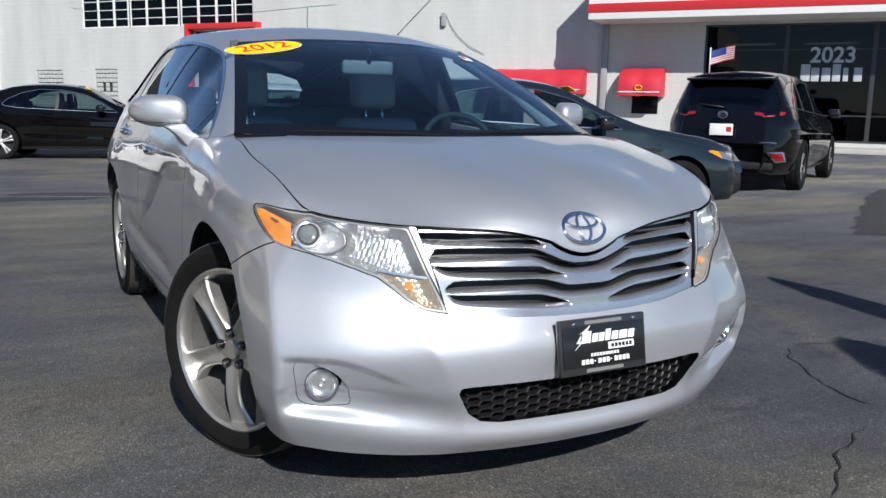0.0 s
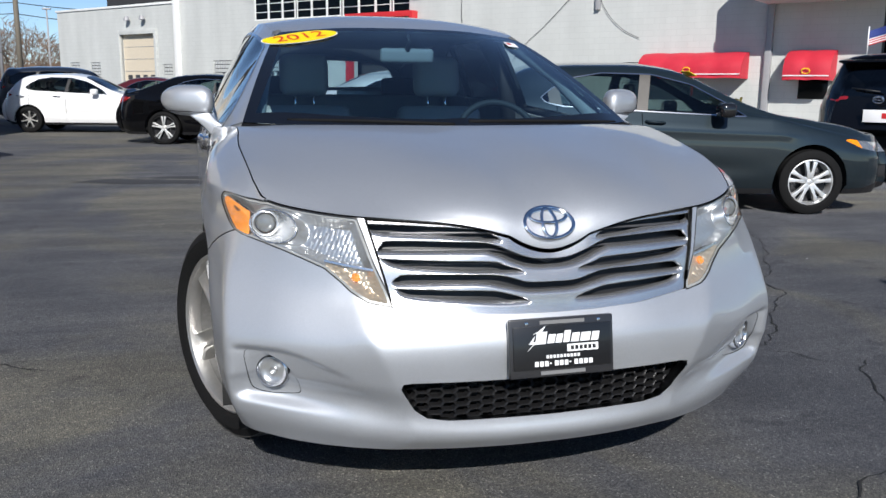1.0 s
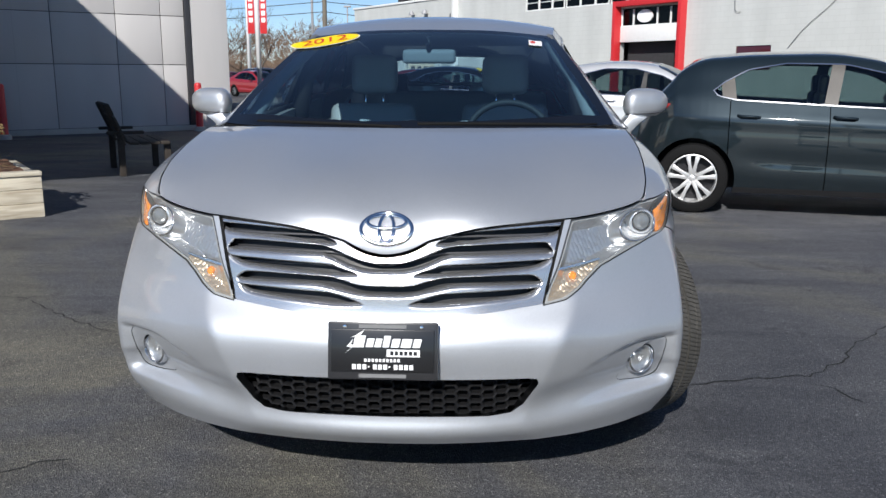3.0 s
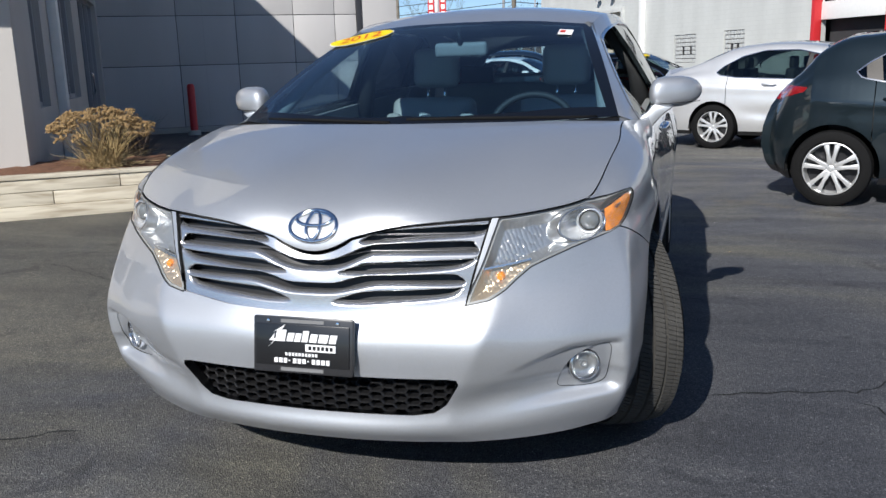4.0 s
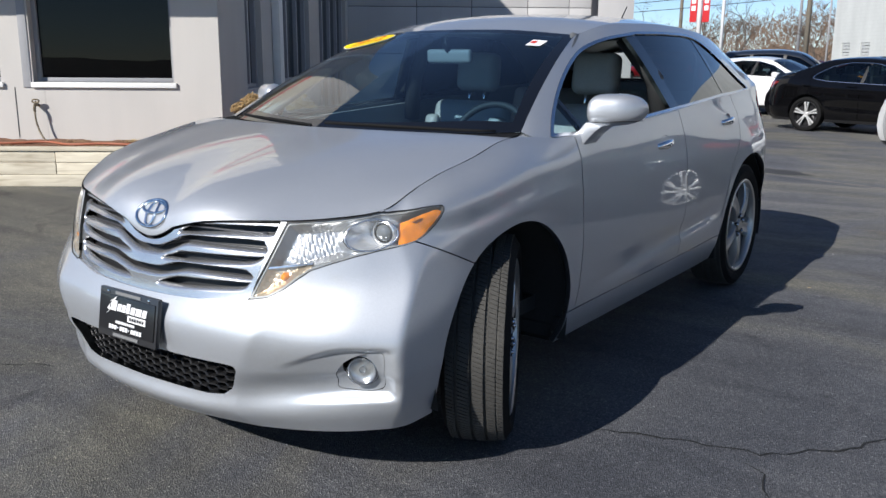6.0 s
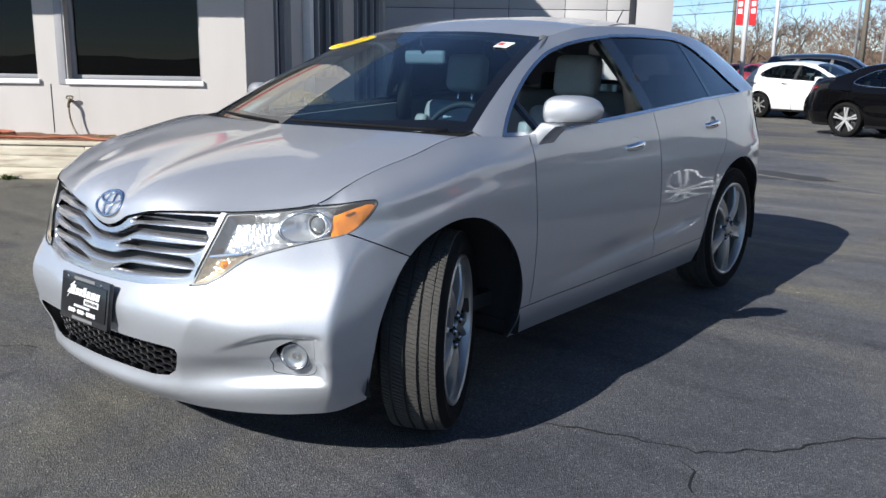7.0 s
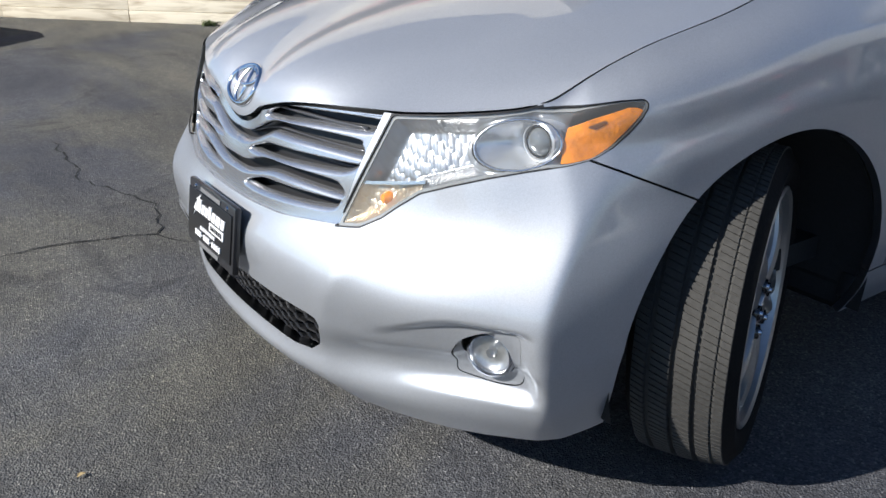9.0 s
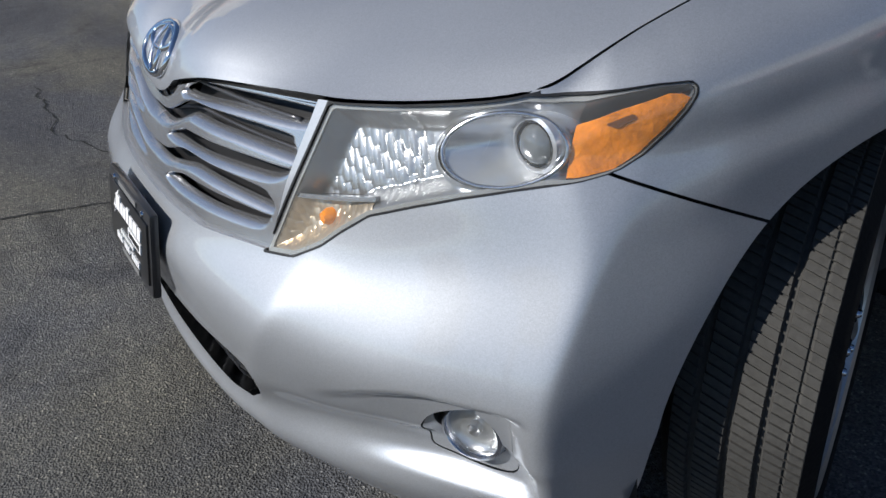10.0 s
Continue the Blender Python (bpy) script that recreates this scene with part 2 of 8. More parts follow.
def hermite(t, P, at):
    """A smooth curve through the knots P (at parameters t), read at the parameters `at`."""
    t, P, at = np.asarray(t, float), np.asarray(P, float), np.asarray(at, float)
    if P.ndim == 1:
        P = P[:, None]
    d = np.diff(P, axis=0) / np.diff(t)[:, None]
    mt = np.empty_like(P)
    mt[0], mt[-1] = d[0], d[-1]
    h = np.diff(t)
    mt[1:-1] = (d[:-1] * h[1:, None] + d[1:] * h[:-1, None]) / (h[1:] + h[:-1])[:, None]
    i = np.clip(np.searchsorted(t, at, side="right") - 1, 0, len(t) - 2)
    u = ((at - t[i]) / h[i])[:, None]
    hi = h[i][:, None]
    return (2 * u**3 - 3 * u**2 + 1) * P[i] + (u**3 - 2 * u**2 + u) * hi * mt[i] + (-2 * u**3 + 3 * u**2) * P[i + 1] + (u**3 - u**2) * hi * mt[i + 1]


class Skin:
    """A triangle sheet with smooth normals, which scalar fields cut into panels."""

    def __init__(self, V, N, T):
        self.V, self.N, self.T = V, N, T

    @classmethod
    def grid(cls, G, flip=False):
        a, b = G.shape[:2]
        du, dv = np.gradient(G, axis=0), np.gradient(G, axis=1)
        N = np.cross(du, dv)
        N /= np.maximum(np.linalg.norm(N, axis=2, keepdims=True), 1e-12)
        k = np.arange(a * b).reshape(a, b)
        p, q, r, s = k[:-1, :-1].ravel(), k[1:, :-1].ravel(), k[1:, 1:].ravel(), k[:-1, 1:].ravel()
        T = np.concatenate([np.stack([p, q, r], 1), np.stack([p, r, s], 1)])
        if flip:
            N, T = -N, T[:, ::-1]
        return cls(G.reshape(-1, 3).copy(), N.reshape(-1, 3).copy(), T.copy())

    def cut(self, f):
        """Splits by the sign of f(V): (inside where f < 0, outside)."""
        F = np.asarray(f(self.V), float)
        F = np.where(np.abs(F) < 1e-7, 1e-7, F)
        V, N, extra, memo = self.V, self.N, [], {}
        neg = F[self.T] < 0
        c = neg.sum(1)
        parts = {True: list(map(tuple, self.T[c == 3])), False: list(map(tuple, self.T[c == 0]))}
        base = len(V)

        def mid(i, j):
            key = (min(i, j), max(i, j))
            if key not in memo:
                a, b = key
                t = F[a] / (F[a] - F[b])
                memo[key] = base + len(extra)
                extra.append((V[a] + (V[b] - V[a]) * t, N[a] + (N[b] - N[a]) * t))
            return memo[key]

        for tri in self.T[(c == 1) | (c == 2)]:
            s = [F[i] < 0 for i in tri]
            lone = s.index(True) if sum(s) == 1 else s.index(False)
            a, b, d = (int(tri[(lone + k) % 3]) for k in range(3))
            ab, ad = mid(a, b), mid(a, d)
            parts[bool(F[a] < 0)].append((a, ab, ad))
            parts[not bool(F[a] < 0)] += [(ab, b, d), (ab, d, ad)]
        if extra:
            V = np.concatenate([V, np.array([e[0] for e in extra])])
            N = np.concatenate([N, np.array([e[1] for e in extra])])
        return Skin(V, N, np.array(parts[True], int).reshape(-1, 3)).tidy(), Skin(V, N, np.array(parts[False], int).reshape(-1, 3)).tidy()

    def tidy(self):
        use, inv = np.unique(self.T, return_inverse=True)
        return Skin(self.V[use], self.N[use], inv.reshape(-1, 3))

    def refined(self, times=1):
        """Each triangle in four."""
        V, N, T = self.V, self.N, self.T
        for _ in range(times):
            e = np.sort(np.concatenate([T[:, [0, 1]], T[:, [1, 2]], T[:, [2, 0]]]), axis=1)
            pair, inv = np.unique(e, axis=0, return_inverse=True)
            m = inv.reshape(3, -1) + len(V)
            V = np.concatenate([V, (V[pair[:, 0]] + V[pair[:, 1]]) / 2])
            N = np.concatenate([N, (N[pair[:, 0]] + N[pair[:, 1]]) / 2])
            a, b, c = T.T
            T = np.concatenate([np.stack(q, 1) for q in ((a, m[0], m[2]), (m[0], b, m[1]), (m[2], m[1], c), (m[0], m[1], m[2]))])
        return Skin(V, N, T)

    def shaded(self):
        """Normals taken anew from the faces."""
        fn = np.cross(self.V[self.T[:, 1]] - self.V[self.T[:, 0]], self.V[self.T[:, 2]] - self.V[self.T[:, 0]])
        N = np.zeros_like(self.V)
        for k in range(3):
            np.add.at(N, self.T[:, k], fn)
        N /= np.maximum(np.linalg.norm(N, axis=1, keepdims=True), 1e-12)
        flip = np.sign((N * self.N).sum(1))
        return Skin(self.V, N * np.where(flip == 0, 1, flip)[:, None], self.T)

    def mirrored(self):
        s = np.array([-1.0, 1, 1])
        return Skin(self.V * s, self.N * s, self.T[:, ::-1])

    def plus(self, o):
        return Skin(np.concatenate([self.V, o.V]), np.concatenate([self.N, o.N]), np.concatenate([self.T, o.T + len(self.V)]))

    def moved(self, d):
        return Skin(self.V + self.N * d, self.N, self.T)

    def both(self):
        return self.plus(self.mirrored())

    def mesh(self, name, lip=0.0):
        """A mesh with the sheet's own normals; lip turns its rim inwards by that much."""
        V, N, T = self.V, self.N / np.maximum(np.linalg.norm(self.N, axis=1, keepdims=True), 1e-9), self.T
        ok = np.linalg.norm(np.cross(V[T[:, 1]] - V[T[:, 0]], V[T[:, 2]] - V[T[:, 0]]), axis=1) > 1e-10
        T = T[ok]
        fs = [tuple(map(int, t)) for t in T]
        nv = [tuple(n) for n in N]
        if lip and len(T):
            key = np.round(V / 1e-4).astype(np.int64)
            _, wid = np.unique(key, axis=0, return_inverse=True)
            wid = wid.ravel()
            seen = {}
            for t in T:
                for a, b in ((t[0], t[1]), (t[1], t[2]), (t[2], t[0])):
                    k = (min(wid[a], wid[b]), max(wid[a], wid[b]))
                    seen[k] = None if k in seen else (a, b)
            rim = [e for e in seen.values() if e is not None and not (abs(V[e[0]][0]) < 1e-4 and abs(V[e[1]][0]) < 1e-4)]
            V = list(V)
            low = {}
            for a, b in rim:
                q = []
                for i in (a, b):
                    i = int(i)
                    if i not in low:
                        low[i] = len(V)
                        V.append(V[i] - N[i] * lip)
                        nv.append(nv[i])
                    q.append(low[i])
                fs.append((int(a), q[0], q[1], int(b))[::-1])
            V = np.array(V)
        me = mesh(name, V, fs)
        try:
            me.normals_split_custom_set_from_vertices(nv)
        except RuntimeError:
            pass
        return me


def poly_sd(pts, ia, ib):
    """Signed distance to a closed outline in two coordinates of V; negative inside."""
    P = np.asarray(pts, float)
    Q = np.roll(P, -1, axis=0)

    def f(V):
        X = V[:, [ia, ib]]
        best, odd = np.full(len(X), 1e9), np.zeros(len(X), bool)
        for p, q in zip(P, Q):
            e = q - p
            t = np.clip(((X - p) @ e) / max(e @ e, 1e-12), 0, 1)
            best = np.minimum(best, np.linalg.norm(X - p - t[:, None] * e, axis=1))
            cr = (p[1] > X[:, 1]) != (q[1] > X[:, 1])
            with np.errstate(divide="ignore", invalid="ignore"):
                xi = p[0] + (X[:, 1] - p[1]) * e[0] / (e[1] if abs(e[1]) > 1e-12 else 1e-12)
            odd ^= cr & (X[:, 0] < xi)
        return np.where(odd, -best, best)

    return f


def line_sd(pts, ia, ib, half):
    """Distance to an open line, less half its width."""
    P = np.asarray(pts, float)

    def f(V):
        X = V[:, [ia, ib]]
        best = np.full(len(X), 1e9)
        for p, q in zip(P[:-1], P[1:]):
            e = q - p
            t = np.clip(((X - p) @ e) / max(e @ e, 1e-12), 0, 1)
            best = np.minimum(best, np.linalg.norm(X - p - t[:, None] * e, axis=1))
        return best - half

    return f


def soften(G, axis, sigma, mirror_start=False):
    """Gaussian smoothing along one axis of a grid of points; the ends stay put. sigma: in samples, one number or one for each sample.
    mirror_start: the grid goes on as its own mirror image across x = 0."""
    G = np.moveaxis(np.asarray(G, float), axis, 0)
    n = len(G)
    sg = np.broadcast_to(np.asarray(sigma, float), (n,))
    pad = min(n - 1, int(3 * sg.max()) + 1)
    head = G[1 : pad + 1][::-1] * np.array((-1.0, 1, 1)) if mirror_start else 2 * G[:1] - G[1 : pad + 1][::-1]
    tail_ = 2 * G[-1:] - G[-pad - 1 : -1][::-1]
    E = np.concatenate([head, G, tail_])
    k = np.arange(len(E))[None] - (np.arange(n) + pad)[:, None]
    W = np.exp(-.5 * (k / np.maximum(sg, 1e-3)[:, None]) ** 2)
    W /= W.sum(1, keepdims=True)
    return np.moveaxis(np.tensordot(W, E, (1, 0)), 0, axis)


def smooth_loop(pts, n=10):
    """A rounded closed outline through points."""
    P = np.asarray(pts, float)
    k = len(P)
    Q = np.concatenate([P[-2:], P, P[:3]])
    return hermite(np.arange(-2, k + 3), Q, np.arange(0, k, 1.0 / n))


def smooth_line(pts, n=12):
    P = np.asarray(pts, float)
    t = np.concatenate([[0], np.cumsum(np.linalg.norm(np.diff(P, axis=0), axis=1))])
    return hermite(t, P, np.linspace(0, t[-1], n))

# ---------- surfaces of the place ----------


def asphalt():
    m, n, l, b = _nodes("worn_asphalt")
    co = n.new("ShaderNodeTexCoord")

    def noise_at(scale, detail=4, rough=.6, dist=0.0, stretch=None):
        t = n.new("ShaderNodeTexNoise")
        t.inputs["Scale"].default_value, t.inputs["Detail"].default_value, t.inputs["Roughness"].default_value, t.inputs["Distortion"].default_value = scale, detail, rough, dist
        if stretch:
            mp = n.new("ShaderNodeMapping")
            mp.inputs["Scale"].default_value, mp.inputs["Rotation"].default_value = stretch[0], (0, 0, radians(stretch[1]))
            l.new(co.outputs["Object"], mp.inputs["Vector"]); l.new(mp.outputs[0], t.inputs["Vector"])
        else:
            l.new(co.outputs["Object"], t.inputs["Vector"])
        return t.outputs["Fac"]

    def ramp(v, stops):
        r = n.new("ShaderNodeValToRGB")
        r.color_ramp.elements[0].position, r.color_ramp.elements[0].color = stops[0][0], (*stops[0][1], 1)
        r.color_ramp.elements[1].position, r.color_ramp.elements[1].color = stops[-1][0], (*stops[-1][1], 1)
        for p, c in stops[1:-1]:
            e = r.color_ramp.elements.new(p)
            e.color = (*c, 1)
        l.new(v, r.inputs[0])
        return r.outputs[0]

    def mix(kind, f, a, c):
        x = n.new("ShaderNodeMix")
        x.data_type, x.blend_type = "RGBA", kind
        x.inputs[0].default_value = f
        l.new(a, x.inputs[6]); l.new(c, x.inputs[7])
        return x.outputs[2]

    big = ramp(noise_at(.30, 5, .62, .8), [(.34, (.060, .063, .073)), (.46, (.082, .084, .092)), (.56, (.112, .108, .094)), (.66, (.135, .127, .106)), (.76, (.17, .158, .134))])
    streak = ramp(noise_at(1.3, 6, .7, .5, ((.35, 1.6, 1), 20)), [(.38, (.72, .72, .74)), (.55, (1, 1, 1)), (.72, (1.35, 1.30, 1.22))])
    spots = ramp(noise_at(2.6, 3, .5, 1.2), [(.62, (1, 1, 1)), (.70, (.62, .62, .64))])
    v = n.new("ShaderNodeTexVoronoi"); v.inputs["Scale"].default_value = 190; v.inputs["Randomness"].default_value = 1.0
    l.new(co.outputs["Object"], v.inputs["Vector"])
    grit = ramp(v.outputs["Color"], [(.12, (.30, .30, .31)), (.5, (.85, .85, .85)), (.82, (1.5, 1.48, 1.40)), (.96, (3.4, 3.3, 3.0))])
    fine = ramp(noise_at(420, 2), [(.35, (.75, .75, .75)), (.65, (1.25, 1.25, 1.25))])
    col = mix("MULTIPLY", 1.0, big, streak)
    col = mix("MULTIPLY", .8, col, spots)
    col = mix("MULTIPLY", .72, col, grit)
    col = mix("MULTIPLY", .8, col, fine)
    # colour multiplied paler towards +x and +y
    sp = n.new("ShaderNodeSeparateXYZ")
    l.new(co.outputs["Object"], sp.inputs[0])
    lightened = n.new("ShaderNodeMath"); lightened.operation = "MULTIPLY"
    for k, (ax, a, c) in enumerate((("Y", 2.0, 6.5), ("X", -3.0, 3.5))):
        mr = n.new("ShaderNodeMapRange")
        mr.inputs["From Min"].default_value, mr.inputs["From Max"].default_value = a, c
        l.new(sp.outputs[ax], mr.inputs["Value"]); l.new(mr.outputs[0], lightened.inputs[k])
    wn = n.new("ShaderNodeMath"); wn.operation = "MULTIPLY_ADD"
    wn.inputs[1].default_value, wn.inputs[2].default_value = .85, 1.13
    l.new(lightened.outputs[0], wn.inputs[0])
    sc = n.new("ShaderNodeVectorMath"); sc.operation = "SCALE"
    l.new(col, sc.inputs[0]); l.new(wn.outputs[0], sc.inputs["Scale"])
    l.new(sc.outputs[0], b.inputs["Base Color"])
    b.inputs["Roughness"].default_value = .80
    b.inputs["Specular IOR Level"].default_value = .35
    bp = n.new("ShaderNodeBump"); bp.inputs["Strength"].default_value = .8; bp.inputs["Distance"].default_value = .005
    l.new(v.outputs["Distance"], bp.inputs["Height"])
    bp2 = n.new("ShaderNodeBump"); bp2.inputs["Strength"].default_value = .35; bp2.inputs["Distance"].default_value = .03
    l.new(noise_at(4.5, 5), bp2.inputs["Height"]); l.new(bp.outputs[0], bp2.inputs["Normal"])
    l.new(bp2.outputs[0], b.inputs["Normal"])
    return m


def masonry(name, rgb, bw, bh, bump=.35, stain=.10):
    """Painted block or stucco wall with faint courses and rain stains."""
    m, n, l, b = _nodes(name)
    co = n.new("ShaderNodeTexCoord")
    br = n.new("ShaderNodeTexBrick")
    br.inputs["Scale"].default_value, br.inputs["Brick Width"].default_value, br.inputs["Row Height"].default_value, br.inputs["Mortar Size"].default_value = 1.0, bw, bh, .008
    for k, c in (("Color1", 1.0), ("Color2", .97), ("Mortar", .90)):
        br.inputs[k].default_value = (c, c, c, 1)
    sep, cmb = n.new("ShaderNodeSeparateXYZ"), n.new("ShaderNodeCombineXYZ")
    l.new(co.outputs["Object"], sep.inputs[0]); l.new(sep.outputs["X"], cmb.inputs["X"]); l.new(sep.outputs["Z"], cmb.inputs["Y"])
    l.new(cmb.outputs[0], br.inputs["Vector"])
    ns = n.new("ShaderNodeTexNoise"); ns.inputs["Scale"].default_value = .7; ns.inputs["Detail"].default_value = 7
    n2 = n.new("ShaderNodeTexNoise"); n2.inputs["Scale"].default_value = 45; n2.inputs["Detail"].default_value = 3
    mp = n.new("ShaderNodeMapping"); mp.inputs["Scale"].default_value = (1.6, 1.6, .35)
    l.new(co.outputs["Object"], mp.inputs["Vector"]); l.new(mp.outputs[0], ns.inputs["Vector"]); l.new(co.outputs["Object"], n2.inputs["Vector"])
    r = n.new("ShaderNodeMapRange"); r.inputs["From Min"].default_value, r.inputs["From Max"].default_value = .3, .7
    r.inputs["To Min"].default_value, r.inputs["To Max"].default_value = 1 - stain, 1 + stain * .5
    l.new(ns.outputs["Fac"], r.inputs["Value"])
    sc = n.new("ShaderNodeVectorMath"); sc.operation = "SCALE"; sc.inputs[0].default_value = rgb
    l.new(r.outputs[0], sc.inputs["Scale"])
    mu = n.new("ShaderNodeVectorMath"); mu.operation = "MULTIPLY"
    l.new(sc.outputs[0], mu.inputs[0]); l.new(br.outputs["Color"], mu.inputs[1])
    l.new(mu.outputs[0], b.inputs["Base Color"])
    b.inputs["Roughness"].default_value = .85
    ad = n.new("ShaderNodeMath"); ad.operation = "MULTIPLY_ADD"; ad.inputs[1].default_value = .25
    l.new(n2.outputs["Fac"], ad.inputs[0]); l.new(br.outputs["Fac"], ad.inputs[2])
    bp = n.new("ShaderNodeBump"); bp.inputs["Strength"].default_value = bump; bp.inputs["Distance"].default_value = -.012
    l.new(ad.outputs[0], bp.inputs["Height"]); l.new(bp.outputs[0], b.inputs["Normal"])
    return m


def timber(name, rgb):
    m, n, l, b = _nodes(name)
    co = n.new("ShaderNodeTexCoord")
    mp = n.new("ShaderNodeMapping"); mp.inputs["Scale"].default_value = (1.0, 9, 9)
    l.new(co.outputs["Object"], mp.inputs["Vector"])
    ns = n.new("ShaderNodeTexNoise"); ns.inputs["Scale"].default_value, ns.inputs["Detail"].default_value, ns.inputs["Distortion"].default_value = 2.2, 8, .6
    l.new(mp.outputs[0], ns.inputs["Vector"])
    kn = n.new("ShaderNodeTexNoise"); kn.inputs["Scale"].default_value = 2.0
    l.new(co.outputs["Object"], kn.inputs["Vector"])
    r = n.new("ShaderNodeValToRGB")
    r.color_ramp.elements[0].position, r.color_ramp.elements[0].color = .28, (rgb[0] * .55, rgb[1] * .5, rgb[2] * .45, 1)
    r.color_ramp.elements[1].position, r.color_ramp.elements[1].color = .62, (*rgb, 1)
    ad = n.new("ShaderNodeMath"); ad.operation = "MULTIPLY_ADD"; ad.inputs[1].default_value = .35; ad.inputs[2].default_value = -.12
    l.new(kn.outputs["Fac"], ad.inputs[0])
    su = n.new("ShaderNodeMath"); su.operation = "ADD"
    l.new(ns.outputs["Fac"], su.inputs[0]); l.new(ad.outputs[0], su.inputs[1]); l.new(su.outputs[0], r.inputs[0])
    l.new(r.outputs[0], b.inputs["Base Color"])
    b.inputs["Roughness"].default_value = .85
    bp = n.new("ShaderNodeBump"); bp.inputs["Strength"].default_value = .3; bp.inputs["Distance"].default_value = .006
    l.new(ns.outputs["Fac"], bp.inputs["Height"]); l.new(bp.outputs[0], b.inputs["Normal"])
    return m


M["asphalt"] = asphalt()
M["patch"] = plain("tar_patch", (.036, .036, .038), .8, vary=.25, scale=3, bump=.4, bscale=140)
M["crack"] = plain("tar_crack", (.010, .010, .010), .85)
M["line"] = plain("faded_line_paint", (.17, .16, .14), .85, vary=.4, scale=5)
M["block"] = masonry("painted_block", (.515, .525, .505), .40, .20, .18)
M["stucco"] = masonry("pale_stucco", (.50, .475, .445), 3.0, 3.0, .30, .12)
M["panel"] = masonry("grey_panel", (.50, .485, .475), 9.0, 9.0, .12, .08)
M["red_trim"] = plain("red_trim", (.52, .025, .03), .45, vary=.08)
M["red_cloth"] = plain("red_awning_cloth", (.50, .02, .04), .6, vary=.12, scale=4, bump=.1)
M["flag_cloth"] = plain("dark_flag_cloth", (.035, .042, .06), .8, vary=.15, scale=4)
M["white_trim"] = plain("white_trim", (.74, .74, .72), .5, vary=.06)
M["cream_trim"] = plain("cream_trim", (.62, .57, .45), .55, vary=.07)
M["grey_trim"] = plain("grey_frame", (.30, .30, .31), .45, vary=.08)
M["dark_frame"] = plain("dark_frame", (.05, .05, .055), .4, .3)
M["shop_glass"] = glass("shop_window_glass", (.10, .105, .11), ior=1.30)
M["beige"] = plain("beige_door", (.60, .52, .40), .6, vary=.06)
M["glass_block"] = plain("glass_block", (.45, .46, .45), .2, vary=.25, scale=9)
M["timber"] = timber("pale_timber", (.62, .56, .44))
M["timber_dark"] = timber("dark_bench_timber", (.035, .028, .022))
M["mulch"] = plain("bark_mulch", (.16, .075, .04), .95, vary=.5, scale=14, bump=1.0, bscale=45)
M["straw"] = plain("dry_straw", (.42, .31, .15), .9, vary=.35, scale=30)
M["seedhead"] = plain("dry_flower_heads", (.29, .19, .085), .95, vary=.4, scale=40, bump=.8, bscale=120)
M["twig"] = plain("brown_twigs", (.10, .07, .05), .9, vary=.3)
M["bark"] = plain("grey_bark", (.085, .068, .055), .9, vary=.3, bump=.5, bscale=30)
M["leaf_brown"] = plain("russet_leaves", (.17, .115, .080), .9, vary=.5, scale=3)
M["weed"] = plain("green_weed", (.10, .13, .04), .8, vary=.3)
M["hedge"] = plain("olive_hedge", (.10, .09, .03), .9, vary=.4, scale=6)
M["hose"] = plain("orange_hose", (.32, .10, .05), .6)
M["brass"] = plain("old_brass", (.16, .13, .09), .5, .5)
M["concrete"] = plain("pale_concrete", (.42, .41, .38), .9, vary=.15, scale=3, bump=.3, bscale=50)
M["white_pole"] = plain("white_pole", (.75, .75, .75), .4, vary=.05)
M["wood_pole"] = plain("weathered_pole", (.16, .14, .11), .9, vary=.25, bump=.3)
M["wire"] = plain("black_wire", (.02, .02, .022), .6)
M["hill"] = plain("brown_far_ground", (.13, .095, .068), .95, vary=.3, scale=.05)
# near-black colour stands in for the shade of the unseen rooms
M["shop_shade"] = plain("shaded_shop_interior", (.03, .03, .032), .8, vary=.3)
M["blue_print"] = plain("blue_print", (.03, .05, .22), .6)

b = bmesh.new()
bmesh.ops.create_grid(b, x_segments=60, y_segments=60, size=600)
part("ground", b, M["asphalt"], None, "worn dark grey asphalt car park with pale scuffs", kind="structure", category="asphalt")


def ribbon(name, pts, width, mat, label, z=.004, jag=.020, seed=1):
    """A crooked flat strip along points on the ground."""
    rnd = random.Random(seed)
    P = [Vector((*p, 0)) for p in pts]
    line = []
    for p, q in zip(P[:-1], P[1:]):
        n = max(2, int((q - p).length / .045))
        for i in range(n):
            line.append(p.lerp(q, i / n))
    line.append(P[-1])
    vs, fs, drift = [], [], 0.0
    for i, p in enumerate(line):
        d = (line[min(i + 1, len(line) - 1)] - line[max(i - 1, 0)]).normalized()
        side = Vector((-d.y, d.x, 0))
        drift = drift * .8 + rnd.uniform(-jag, jag)
        w = width * rnd.uniform(.35, 1.25) * (1 if 0 < i < len(line) - 1 else .15)
        for k in (-1, 1):
            v = p + side * (drift + k * w / 2)
            vs.append((v.x, v.y, z))
    for i in range(len(line) - 1):
        fs.append((2 * i, 2 * i + 2, 2 * i + 3, 2 * i + 1))
    return part(name, mesh(name, vs, fs, False), mat, None, label, kind="structure")


